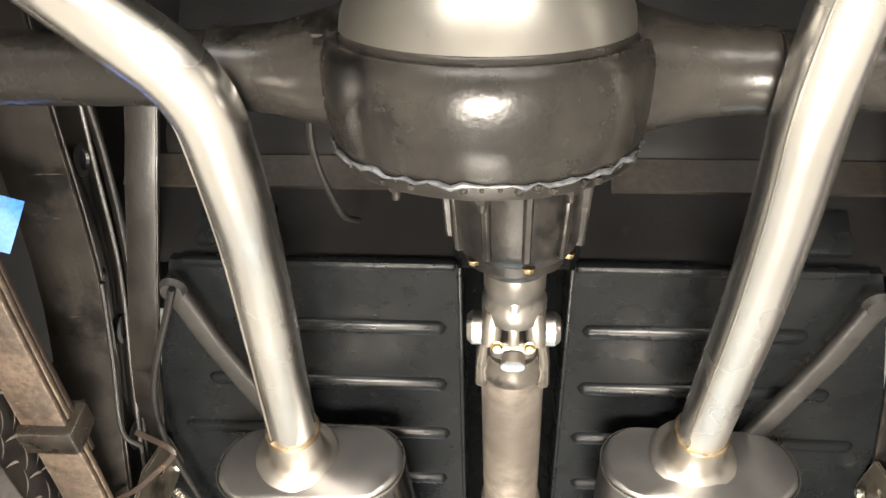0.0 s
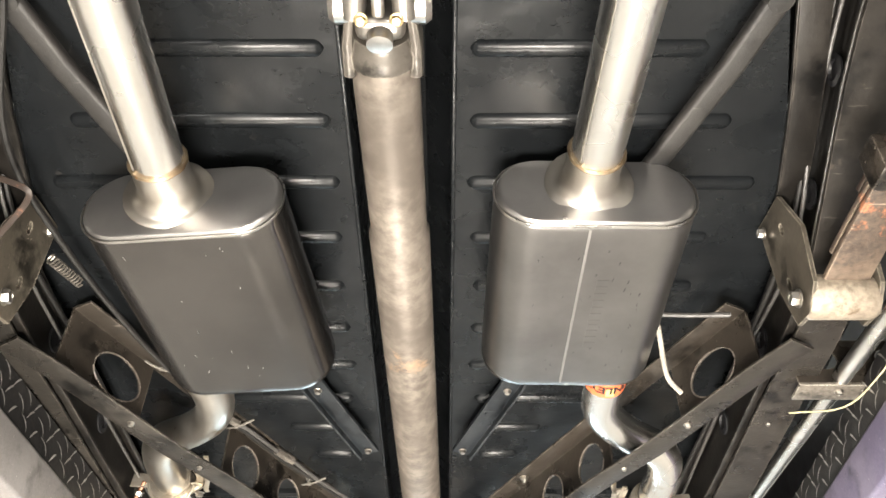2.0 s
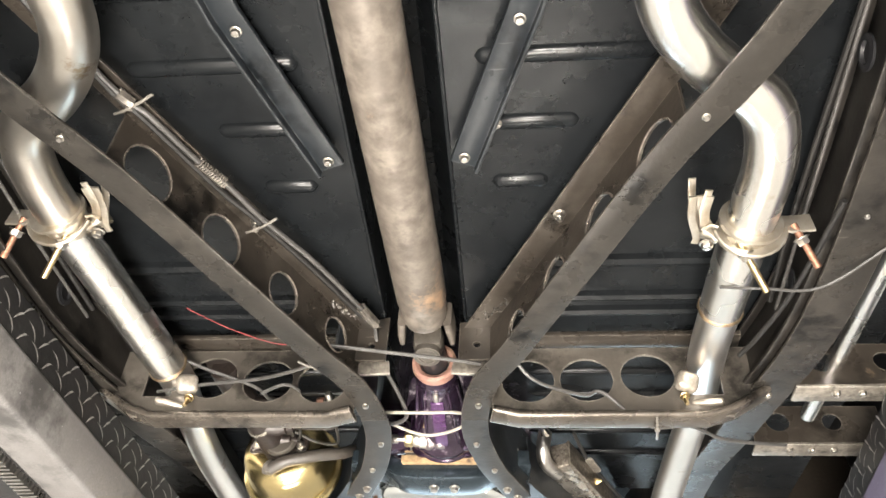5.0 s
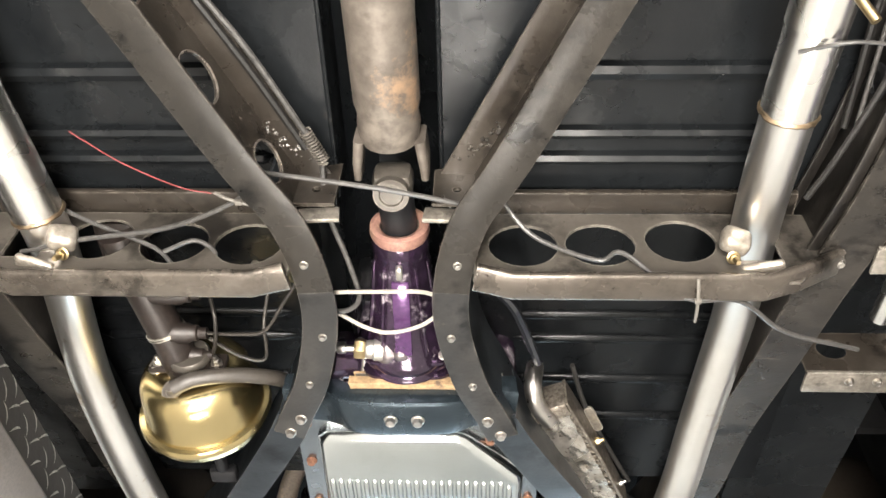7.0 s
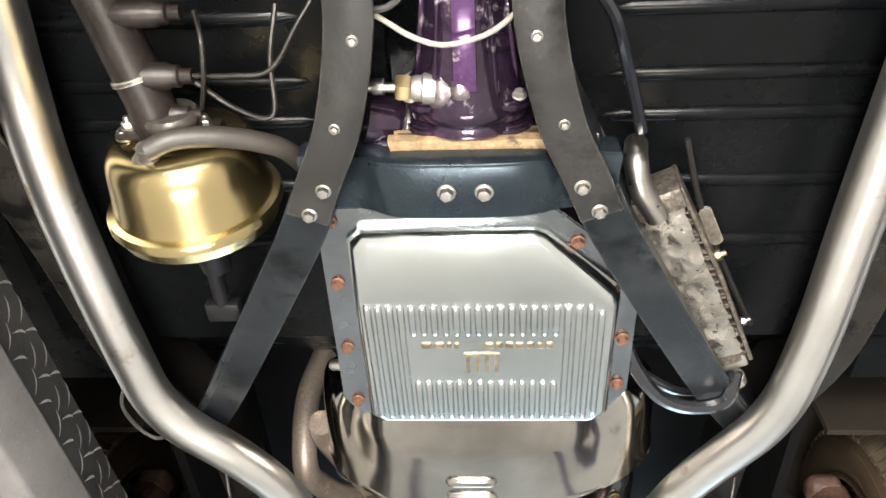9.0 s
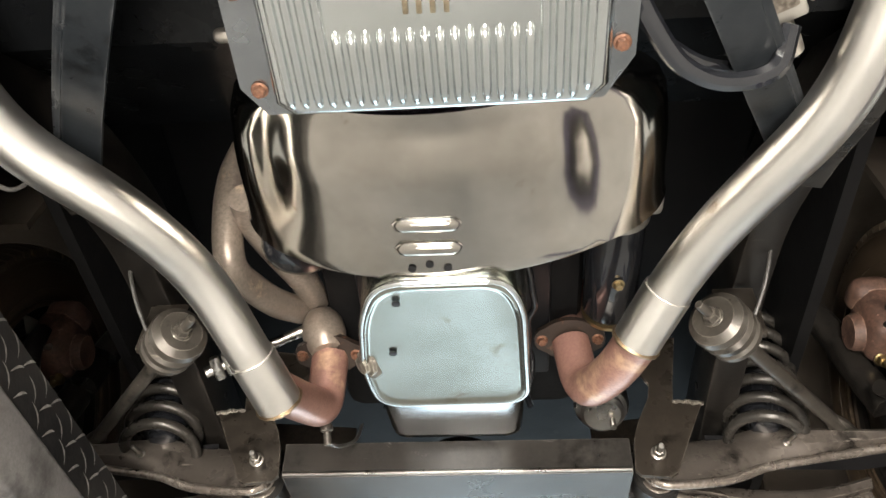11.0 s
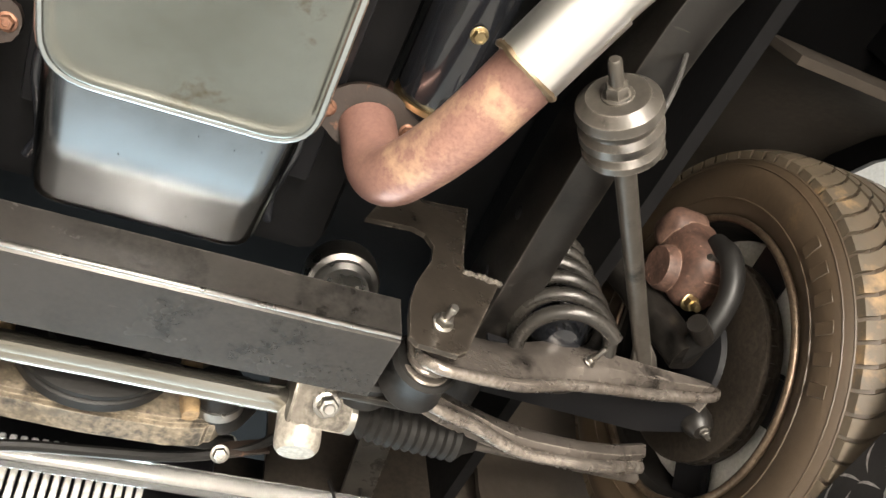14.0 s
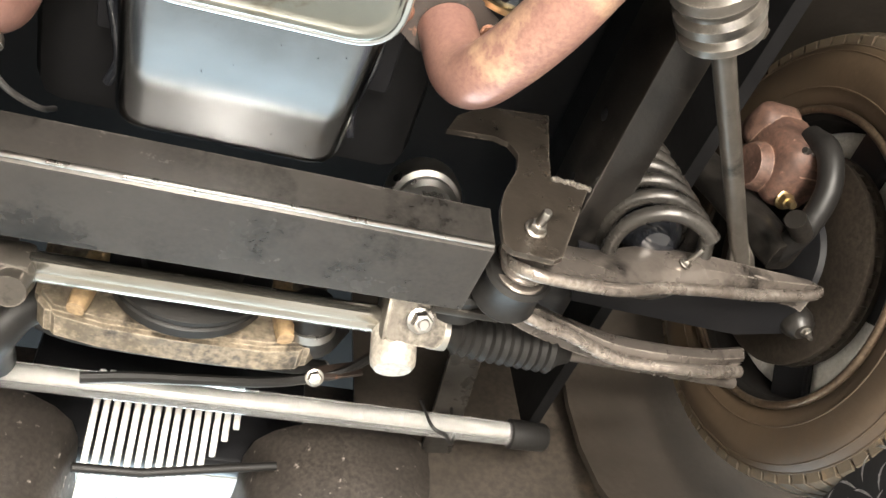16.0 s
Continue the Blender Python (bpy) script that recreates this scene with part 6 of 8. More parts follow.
        box(bm, (0.139 + rnd.uniform(-0.095, 0.095), y, zb), (w, w * rnd.choice((1, 1.5, 2)), 0.001), 0, (18.1, 0, rnd.uniform(-30, 30)))
    tagged(part("grime_flecks", bm, "black", t), kind="stuff")
    for x, y, z in ((0.090, 3.129, 1.730), (0.073, 3.243, 1.7505)):
        bm = BM()
        lathe(bm, [(0.0055, 0), (0.0055, 0.002), (0, 0.0025)], axis((x, y, z), (0, 0.17, -1)), 10)
        part("grime_spot", bm, "black", t)
    return t


oil_sump()


def starter():
    t = thing("starter_motor", "black starter motor with an alloy nose", "starter motor")
    bm = BM()
    lathe(bm, [(0, 0), (0.040, 0), (0.042, 0.006), (0.042, 0.19), (0.036, 0.2), (0, 0.2)], axis((0.388, 3.185, 1.952), (0.0, 1, 0.02)), 28)
    part("motor", bm, "gloss", t)
    bm = BM()
    lathe(bm, [(0, 0), (0.044, 0), (0.046, 0.01), (0.046, 0.05), (0, 0.05)], axis((0.388, 3.135, 1.95), (0, 1, 0.02)), 24)
    box(bm, (0.385, 3.11, 1.905), (0.10, 0.045, 0.05), 0.008)
    part("nose", bm, "aluminium", t, "bright alloy nose casting")
    bm = BM()
    lathe(bm, [(0.0405, 0), (0.0425, 0), (0.0425, 0.006), (0.0405, 0.006)], axis((0.388, 3.384, 1.955), (0, 1, 0)), 24)
    part("band", bm, "brass", t)
    bolt(t, (0.392, 3.112, 1.876), (0, -0.3, -1), 0.011, "brass")
    bolt(t, (0.391, 3.285, 1.910), (0, 0, -1), 0.008, "brass")
    bolt(t, (0.31, 3.13, 1.86), (0, -0.3, -1), 0.013, "brass", 0.03)
    return t


starter()


def oil_filter():
    t = thing("oil_filter", "glossy black oil filter can beside the sump", "oil filter")
    bm = BM()
    lathe(bm, [(0, 0), (0.030, 0.001), (0.044, 0.005), (0.053, 0.015), (0.056, 0.026), (0.056, 0.12), (0, 0.12)], axis((-0.058, 3.188, 1.878), (-0.15, -0.25, 1)), 28)
    part("can", bm, "gloss", t)
    bm = BM()
    lathe(bm, [(0.054, 0.100), (0.058, 0.104), (0.058, 0.110), (0.055, 0.112)], axis((-0.058, 3.188, 1.878), (-0.15, -0.25, 1)), 28)
    part("rolled_rim", bm, "steel", t)
    return t


oil_filter()


def engine_block():
    t = thing("engine_block", "oily dark engine block above the sump", "engine")
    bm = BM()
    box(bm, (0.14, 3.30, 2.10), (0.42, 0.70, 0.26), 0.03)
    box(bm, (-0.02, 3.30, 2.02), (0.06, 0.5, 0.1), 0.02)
    part("block", bm, "recessblack", t)
    bm = BM()
    m = Matrix.Translation((0.13, 3.845, 0)) @ Matrix(((1, 0, 0, 0), (0, 0, 1, 0), (0, 1, 0, 0), (0, 0, 0, 1)))
    plate(bm, [(-0.17, 1.88), (-0.15, 1.857), (-0.09, 1.846), (0.0, 1.842), (0.10, 1.844), (0.15, 1.854), (0.17, 1.88), (0.18, 2.03), (-0.18, 2.03)], [], 0.05, m)
    bmesh.ops.bevel(bm, geom=[e for e in bm.edges if e.calc_face_angle(0) > 0.5], offset=0.008, segments=2, affect="EDGES")
    part("timing_cover", bm, "cream", t, "grimy cream coloured casting")
    for x, sg in ((0.022, -1), (0.238, 1)):
        bm = BM()
        sweep(bm, curve([(x, 3.83, 1.96), (x + sg * 0.004, 3.825, 1.90), (x + sg * 0.012, 3.832, 1.85)], 4), rounded(0.032, 0.028, 0.010, 3), True, [1, 1.0, 1, 1, 0.9, 0.9, 0.85, 0.8, 0.7])
        part("casting_lug", bm, "tan", t, "pale tan cast lug")
    bm = BM()
    lathe(bm, [(0, 0), (0.060, 0), (0.062, 0.012), (0.085, 0.014), (0.096, 0.018), (0.096, 0.024), (0.089, 0.028), (0.096, 0.032), (0.096, 0.044), (0, 0.046)], axis((0.13, 3.782, 1.920), (0, 1, 0)), 48)
    part("crank_pulley", bm, "rubber", t)
    bm = BM()
    tube(bm, fillet([(0.275, 3.80, 1.885), (0.285, 3.85, 1.885), (0.30, 3.90, 1.92), (0.33, 3.92, 1.98)], 0.03, 6), 0.029, 20)
    part("water_hose", bm, "rubber", t)
    bm = BM()
    lathe(bm, [(0.029, -0.007), (0.0315, -0.007), (0.0315, 0.007), (0.029, 0.007)], axis((0.282, 3.835, 1.885), (0.15, 1, 0)), 26)
    part("hose_clamp", bm, "steel", t, "worm drive hose clamp")
    bm = BM()
    tube(bm, fillet([(0.0, 3.90, 1.93), (-0.055, 3.88, 1.895), (-0.085, 3.92, 1.862), (-0.09, 4.0, 1.90)], 0.04, 6), 0.027, 20)
    part("lower_elbow", bm, "rubber", t)
    bm = BM()
    wire(bm, [(-0.10, 3.86, 1.91), (-0.02, 3.93, 1.905), (0.12, 3.95, 1.91), (0.25, 3.96, 1.92), (0.33, 3.98, 1.94)], 0.012, 12)
    part("lower_hose", bm, "rubber", t)
    bolt(t, (0.328, 3.985, 1.945), (0, -0.6, -1), 0.011)
    return t


engine_block()


def canister():
    t = thing("pulley_can", "small bright stepped steel can behind the axle beam", "can")
    bm = BM()
    lathe(bm, [(0, 0), (0.034, 0.0), (0.041, 0.006), (0.041, 0.016), (0.048, 0.02), (0.052, 0.03), (0.052, 0.06), (0, 0.06)], axis((0.400, 3.70, 1.985), (0.05, 0.3, 1)), 28)
    part("can", bm, "rim", t)
    bm = BM()
    tube(bm, [(0.418, 3.705, 1.960), (0.418, 3.715, 2.0)], 0.006, 10)
    part("stud", bm, "bolt", t)
    return t


canister()


# ---- brake booster, cooler ----
def brake_booster():
    t = thing("brake_booster", "gold zinc brake booster with a rusty master cylinder", "brake booster")
    c = Vector((-0.168, 2.405, 1.735))
    m = axis(c, (0.02, 1, 0.02))
    bm = BM()
    lathe(bm, [(0, -0.004), (0.050, -0.003), (0.068, 0.001), (0.077, 0.008), (0.0825, 0.018), (0.085, 0.032), (0.0885, 0.062), (0.091, 0.078), (0.0985, 0.080), (0.1005, 0.084), (0.1005, 0.090), (0.093, 0.092), (0, 0.092)], m, 48)
    part("shell", bm, "gold", t)
    bm = BM()
    lathe(bm, [(0, 0.088), (0.094, 0.088), (0.097, 0.094), (0.092, 0.108), (0.06, 0.116), (0.03, 0.119), (0, 0.119)], m, 40)
    part("front_shell", bm, "gold", t, "dull gold lower shell")
    bm = BM()
    lathe(bm, [(0, 0.117), (0.030, 0.117), (0.028, 0.135), (0.022, 0.16), (0.018, 0.19), (0, 0.19)], m, 20)
    tube(bm, [(-0.168, 2.59, 1.735), (-0.168, 2.66, 1.735)], 0.010, 12)
    box(bm, (-0.168, 2.66, 1.735), (0.045, 0.03, 0.02), 0.005)
    part("push_rod", bm, "black", t)
    bm = BM()
    tube(bm, [(-0.232, 2.18, 1.765), (-0.222, 2.24, 1.758), (-0.19, 2.36, 1.740), (-0.184, 2.40, 1.736)], 0.026, 22)
    part("master_cylinder", bm, "cylbrown", t, "rust-brown master cylinder")
    bm = BM()
    lathe(bm, [(0.028, -0.03), (0.031, -0.026), (0.031, -0.018), (0.028, -0.014)], m, 22)
    part("collar", bm, "bushing", t)
    bm = BM()
    box(bm, c + Vector((-0.005, -0.007, 0.0)), (0.115, 0.012, 0.036), 0.006)
    lathe(bm, [(0, -0.016), (0.034, -0.014), (0.037, -0.006), (0.037, 0.0), (0, 0.0)], axis(c, (0.02, 1, 0.02)), 26)
    part("mount_flange", bm, "cylbrown", t)
    for dx in (-0.048, 0.038):
        bolt(t, c + Vector((dx, -0.013, -0.004)), (0, -1, 0), 0.0075, "bolt", 0.012)
    bm = BM()
    lathe(bm, [(0.0265, 0), (0.0285, 0.001), (0.0285, 0.006), (0.0265, 0.007)], axis((-0.197, 2.335, 1.744), (0.25, 1, -0.16)), 22)
    part("band", bm, "mountsteel", t, "bright clamp band")
    bm = BM()
    box(bm, (-0.245, 2.22, 1.80), (0.06, 0.10, 0.05), 0.012)
    part("reservoir", bm, "cylbrown", t)
    for x0, y, z, rr in ((-0.135, 2.27, 1.745, 0.015), (-0.135, 2.335, 1.735, 0.015), (-0.14, 2.38, 1.735, 0.012)):
        bm = BM()
        lathe(bm, [(0, 0), (rr, 0), (rr, 0.045), (rr * 0.8, 0.05), (rr * 0.8, 0.058), (rr * 0.55, 0.06), (rr * 0.55, 0.072), (0, 0.072)], axis((-0.205, y, z), (1, 0, 0)), 14)
        part("outlet", bm, "cylbrown", t)
    for x in (-0.221, -0.127):
        bolt(t, (x, 2.402, 1.728), (0, -1, -0.1), 0.0095)
    bm = BM()
    lathe(bm, [(0.017, 0), (0.019, 0.004), (0.012, 0.006), (0.009, 0.012), (0.009, 0.022), (0, 0.022)], axis((-0.182, 2.408, 1.688), (0, -1, -0.35)), 14)
    part("valve", bm, "bushing", t)
    bm = BM()
    tube(bm, curve([(-0.180, 2.392, 1.680), (-0.15, 2.385, 1.692), (-0.10, 2.395, 1.71), (-0.055, 2.42, 1.73), (-0.04, 2.46, 1.76)], 6), 0.0115, 14)
    part("vacuum_hose", bm, "hose", t, "grey rubber vacuum hose")
    return t


brake_booster()


def brake_lines():
    runs = (
        ("brake_line", "cast", 0.0028, [(-0.135, 2.335, 1.735), (-0.09, 2.335, 1.733), (-0.05, 2.33, 1.735), (-0.02, 2.29, 1.75), (0.01, 2.25, 1.77)], "thin grey brake line from the master cylinder"),
        ("brake_line", "cast", 0.0028, [(-0.12, 2.27, 1.745), (-0.11, 2.29, 1.72), (-0.115, 2.33, 1.715), (-0.13, 2.37, 1.73)], "thin looped grey brake line"),
        ("brake_line", "cast", 0.0028, [(-0.13, 2.34, 1.73), (-0.09, 2.37, 1.725), (-0.055, 2.38, 1.73), (-0.05, 2.32, 1.74), (-0.04, 2.27, 1.76)], "thin curved grey brake line"),
        ("cable", "wire", 0.0032, [(-0.33, 2.16, 1.70), (-0.25, 2.14, 1.70), (-0.13, 2.12, 1.70), (-0.04, 2.08, 1.70), (-0.02, 2.06, 1.715)], "grey cable zip-tied under the cross member"),
        ("cable", "wire", 0.0032, [(-0.005, 2.045, 1.71), (0.05, 2.05, 1.705), (0.13, 2.06, 1.70), (0.20, 2.075, 1.70), (0.235, 2.085, 1.70)], "grey cable crossing under the drive shaft"),
        ("cable", "wire", 0.0035, [(0.055, 2.06, 1.78), (0.062, 2.12, 1.74), (0.085, 2.18, 1.715), (0.098, 2.23, 1.70), (0.085, 2.25, 1.695), (0.06, 2.255, 1.695)], "grey speedometer cable bending beside the gearbox"),
        ("cable", "palecable", 0.0028, [(0.050, 2.226, 1.697), (0.075, 2.221, 1.696), (0.133, 2.217, 1.693), (0.182, 2.218, 1.694), (0.203, 2.234, 1.698), (0.206, 2.254, 1.700), (0.178, 2.279, 1.696), (0.136, 2.289, 1.692), (0.104, 2.281, 1.693), (0.075, 2.263, 1.696), (0.052, 2.25, 1.698)], "pale cable looped under the gearbox"),
        ("cable", "wire", 0.0032, [(0.275, 2.09, 1.735), (0.32, 2.13, 1.70), (0.40, 2.16, 1.69), (0.43, 2.145, 1.685), (0.50, 2.18, 1.645), (0.57, 2.19, 1.65), (0.64, 2.25, 1.66), (0.75, 2.30, 1.68)], "grey cable draped over the cross member"),
        ("cable", "wire", 0.0030, [(-0.34, 2.10, 1.76), (-0.25, 2.13, 1.73), (-0.16, 2.16, 1.71), (-0.13, 2.19, 1.70), (-0.08, 2.165, 1.70), (-0.10, 2.14, 1.70), (-0.14, 2.15, 1.69)], "dark looped wire by the cross member"),
        ("cable", "redwire", 0.0010, [(-0.26, 2.03, 1.78), (-0.20, 2.07, 1.77), (-0.13, 2.10, 1.76), (-0.09, 2.11, 1.76)], "thin red wire under the floor"),
        ("cable", "wire", 0.004, [(0.435, 1.20, 1.77), (0.47, 1.235, 1.755), (0.55, 1.235, 1.745), (0.625, 1.215, 1.73)], "pale brake pipe beside the muffler"),
        ("cable", "palecable", 0.0042, [(0.50, 1.20, 1.76), (0.525, 1.26, 1.74), (0.545, 1.33, 1.70), (0.567, 1.345, 1.674)], "pale pipe running down to the strap"),
        ("cable", "wire", 0.0022, [(0.575, 1.88, 1.68), (0.62, 1.86, 1.66), (0.70, 1.86, 1.66), (0.78, 1.80, 1.68)], "thin grey cable tie tail"),
        ("cable", "yellowwire", 0.0014, [(0.72, 1.33, 1.63), (0.78, 1.28, 1.61), (0.80, 1.20, 1.61), (0.82, 1.13, 1.63)], "thin yellow wire hanging from a connector"),
        ("handbrake_cable", "rubber", 0.005, [(-0.29, 0.70, 1.77), (-0.36, 0.9, 1.76), (-0.36, 1.10, 1.77), (-0.305, 1.36, 1.772), (-0.219, 1.578, 1.772), (-0.191, 1.625, 1.772), (-0.124, 1.758, 1.773), (-0.087, 1.816, 1.773), (-0.022, 1.93, 1.773), (0.038, 2.05, 1.773)], "black sheathed cable along the X-member"),
        ("handbrake_cable", "wire", 0.0042, [(-0.27, 1.45, 1.773), (-0.209, 1.584, 1.771), (-0.18, 1.622, 1.770), (-0.138, 1.702, 1.770), (-0.11, 1.745, 1.770), (-0.072, 1.82, 1.770), (-0.013, 1.917, 1.771), (0.046, 2.038, 1.771)], "grey steel cable along the X-member"),
        ("cable", "rubber", 0.004, [(0.70, 1.72, 1.68), (0.68, 1.90, 1.69), (0.655, 2.02, 1.70), (0.64, 2.08, 1.71)], "black hose along the chassis rail"),
        ("cable", "wire", 0.003, [(-0.30, 2.95, 1.80), (-0.36, 2.98, 1.79), (-0.40, 2.92, 1.80), (-0.38, 2.86, 1.82)], "thin dark looped wire beside the frame"),
        ("cable", "gloss", 0.010, [(0.345, 2.74, 1.765), (0.362, 2.775, 1.742), (0.396, 2.822, 1.735), (0.440, 2.843, 1.735), (0.486, 2.834, 1.738), (0.500, 2.80, 1.760)], "shiny black cooler hose bending under the frame"),
        ("cable", "gloss", 0.007, [(0.345, 2.77, 1.775), (0.37, 2.80, 1.765), (0.42, 2.835, 1.76), (0.47, 2.85, 1.77)], "thin black cooler hose under the frame"),
        ("cable", "gloss", 0.007, [(0.275, 2.25, 1.74), (0.300, 2.29, 1.75), (0.322, 2.36, 1.77), (0.345, 2.44, 1.785)], "ribbed black hose to the cooler"),
        ("wire_harness", "rubber", 0.004, [(0.40, 2.46, 1.80), (0.43, 2.56, 1.80), (0.48, 2.67, 1.80), (0.52, 2.75, 1.80)], "black wiring beside the cooler"),
    )
    for name, mt, r, pts, label in runs:
        bm = BM()
        wire(bm, pts, r)
        ob = part(name, bm, mt)
        tagged(ob, label, "cable")
    t = thing("brake_junction", "brass brake line tee with hex nuts", "fitting")
    bm = BM()
    box(bm, (-0.035, 2.212, 1.712), (0.022, 0.016, 0.016), 0.003)
    part("tee", bm, "bushing", t)
    for x, w, mt in ((-0.047, -1, "copperbolt"), (-0.023, 1, "bushing")):
        bm = BM()
        lathe(bm, [(0, 0), (0.008, 0), (0.008, 0.011), (0.005, 0.014), (0, 0.014)], axis((x, 2.212, 1.712), (w, 0, 0)), 6)
        part("nut", bm, mt, t)
    bm = BM()
    lathe(bm, [(0, 0), (0.0065, 0), (0.0065, 0.018), (0.004, 0.022), (0, 0.022)], axis((-0.035, 2.206, 1.712), (0, -1, 0)), 12)
    part("switch", bm, "rim", t, "bright switch end")
    # springs on the hand brake cable, cable ties
    for a, b in (((-0.138, 1.702, 1.770), (-0.11, 1.745, 1.770)), ((0.040, 2.024, 1.771), (0.060, 2.070, 1.771)), ((-0.209, 1.584, 1.771), (-0.196, 1.603, 1.771)), ((-0.385, 1.13, 1.765), (-0.36, 1.19, 1.768))):
        a, b = Vector(a), Vector(b)
        d, s0, u0 = frame_along(b - a)
        bm = BM()
        n = 84
        tube(bm, [a + (b - a) * k / n + (s0 * math.cos(k * 0.9) + u0 * math.sin(k * 0.9)) * 0.0075 for k in range(n)], 0.0016, 5)
        tagged(part("cable_spring", bm, "bushing"), "small coiled steel cable spring", "spring", "cable springs")
    for p, d in (((-0.088, 1.833, 1.771), (0.9, -0.42, 0)), ((-0.199, 1.605, 1.771), (0.9, -0.42, 0)), ((-0.03, 2.07, 1.690), (0.9, 0.3, 0)), ((0.515, 2.178, 1.642), (0.1, 1, 0)), ((-0.295, 1.42, 1.775), (0.9, 0.6, 0))):
        bm = BM()
        v = Vector(d).normalized() * 0.03
        wire(bm, [Vector(p) - v, Vector(p) - v * 0.4 - Vector((0, 0, 0.005)), Vector(p) + v * 0.5 - Vector((0, 0, 0.005)), Vector(p) + v * 1.3], 0.0022)
        box(bm, Vector(p) - Vector((0, 0, 0.006)), (0.008, 0.006, 0.006), 0.001)
        tagged(part("cable_tie", bm, "greytie"), "pale plastic cable tie round the cables", "cable tie", "cable ties")


brake_lines()


def oil_cooler():
    t = thing("oil_cooler", "finned alloy gearbox oil cooler on the frame leg", "oil cooler")
    a, b = Vector((0.362, 2.510, 1.775)), Vector((0.487, 2.785, 1.775))
    d, s0, u0 = frame_along(b - a)
    L = (b - a).length
    bm = BM()
    sweep(bm, [a, b], rounded(0.040, 0.036, 0.006, 2), True, fixed=True)
    part("core", bm, "coolerfin", t)
    # bent fins sticking out on both sides of the core
    n = 34
    fin = BM()
    box(fin, (0, 0, 0), (0.062, 0.0032, 0.036), 0.0010, seg=1)
    first = part("fin", fin, "coolerfin", t)
    rnd = random.Random(3)
    for k in range(n):
        ob = first if k == 0 else new("fin", first.data)
        ob.parent = t
        at = a + d * (0.02 + (L - 0.04) * k / (n - 1)) + s0 * rnd.uniform(-0.003, 0.003)
        ob.matrix_world = Matrix.Translation(at) @ Matrix(((s0.x, d.x, u0.x, 0), (s0.y, d.y, u0.y, 0), (s0.z, d.z, u0.z, 0), (0, 0, 0, 1))) @ pose(0, 0, 0, rnd.uniform(-14, 14), 0, 8 + rnd.uniform(-12, 12))
    # crumpled cover sheet along the underside
    bm = BM()
    rows = []
    for i in range(41):
        u = 0.012 + (L - 0.03) * i / 40
        row = []
        for j in range(9):
            v = -0.024 + 0.048 * j / 8
            p = Vector((u * 60, v * 90, 1.7))
            edge = 0.0035 * noise.noise(Vector((u * 140, 3.1 if j > 4 else 7.7, 0.2))) if j in (0, 8) else 0
            row.append(bm.verts.new(a + d * u + s0 * (v + edge) - u0 * (0.0195 + 0.0035 * noise.noise(p) + 0.002 * noise.noise(p * 2.7))))
        rows.append(row)
    for r0, r1 in zip(rows, rows[1:]):
        for k in range(8):
            bm.faces.new((r0[k], r0[k + 1], r1[k + 1], r1[k]))
    ext = bmesh.ops.extrude_face_region(bm, geom=bm.faces[:])
    bmesh.ops.translate(bm, vec=u0 * 0.0015, verts=[g for g in ext["geom"] if isinstance(g, bmesh.types.BMVert)])
    part("cover_sheet", bm, "coolersheet", t, "crumpled grimy alloy cover sheet", 25)
    bm = BM()
    tube(bm, curve([a + d * 0.025 - s0 * 0.006 - u0 * 0.024, a - d * 0.02 - s0 * 0.01 - u0 * 0.024, a - d * 0.05 - s0 * 0.004 - u0 * 0.01, a - d * 0.045 + u0 * 0.03], 6), 0.014, 16)
    part("elbow", bm, "steel", t, "bright bent elbow")
    bm = BM()
    box(bm, a + d * 0.012, (0.06, 0.03, 0.05), 0.004, (0, 0, math.degrees(math.atan2(d.y, d.x)) - 90))
    part("end_tank", bm, "coolerfin", t)
    bm = BM()
    box(bm, b + d * 0.005, (0.05, 0.022, 0.03), 0.004, (0, 0, math.degrees(math.atan2(d.y, d.x)) - 90))
    lathe(bm, [(0, 0), (0.011, 0), (0.011, 0.04), (0.014, 0.042), (0.014, 0.056), (0.009, 0.058), (0, 0.058)], axis(b, d), 14)
    part("end_tank", bm, "aluminium", t)
    bm = BM()
    sweep(bm, [a + d * 0.0 + s0 * 0.030 + u0 * 0.004, a + d * L * 0.5 + s0 * 0.034 + u0 * 0.004, b + s0 * 0.030 + u0 * 0.004], rounded(0.006, 0.050, 0.002, 2), True, fixed=True)
    part("side_plate", bm, "coolerfin", t, "grimy crinkled side plate")
    bm = BM()
    plate(bm, rounded(0.016, 0.06, 0.007, 5), [], 0.004, Matrix.Translation(a + d * 0.10 + s0 * 0.044 + u0 * 0.02) @ Matrix.Rotation(math.atan2(d.y, d.x) - math.pi / 2, 4, "Z"))
    part("mounting_tab", bm, "mountsteel", t, "pale plastic mounting tab")
    bolt(t, a + d * 0.13 + s0 * 0.036, s0, 0.007, "brass", 0.012)
    bolt(t, a + d * 0.25 + s0 * 0.036, s0, 0.006, "bolt", 0.010)
    return t


oil_cooler()


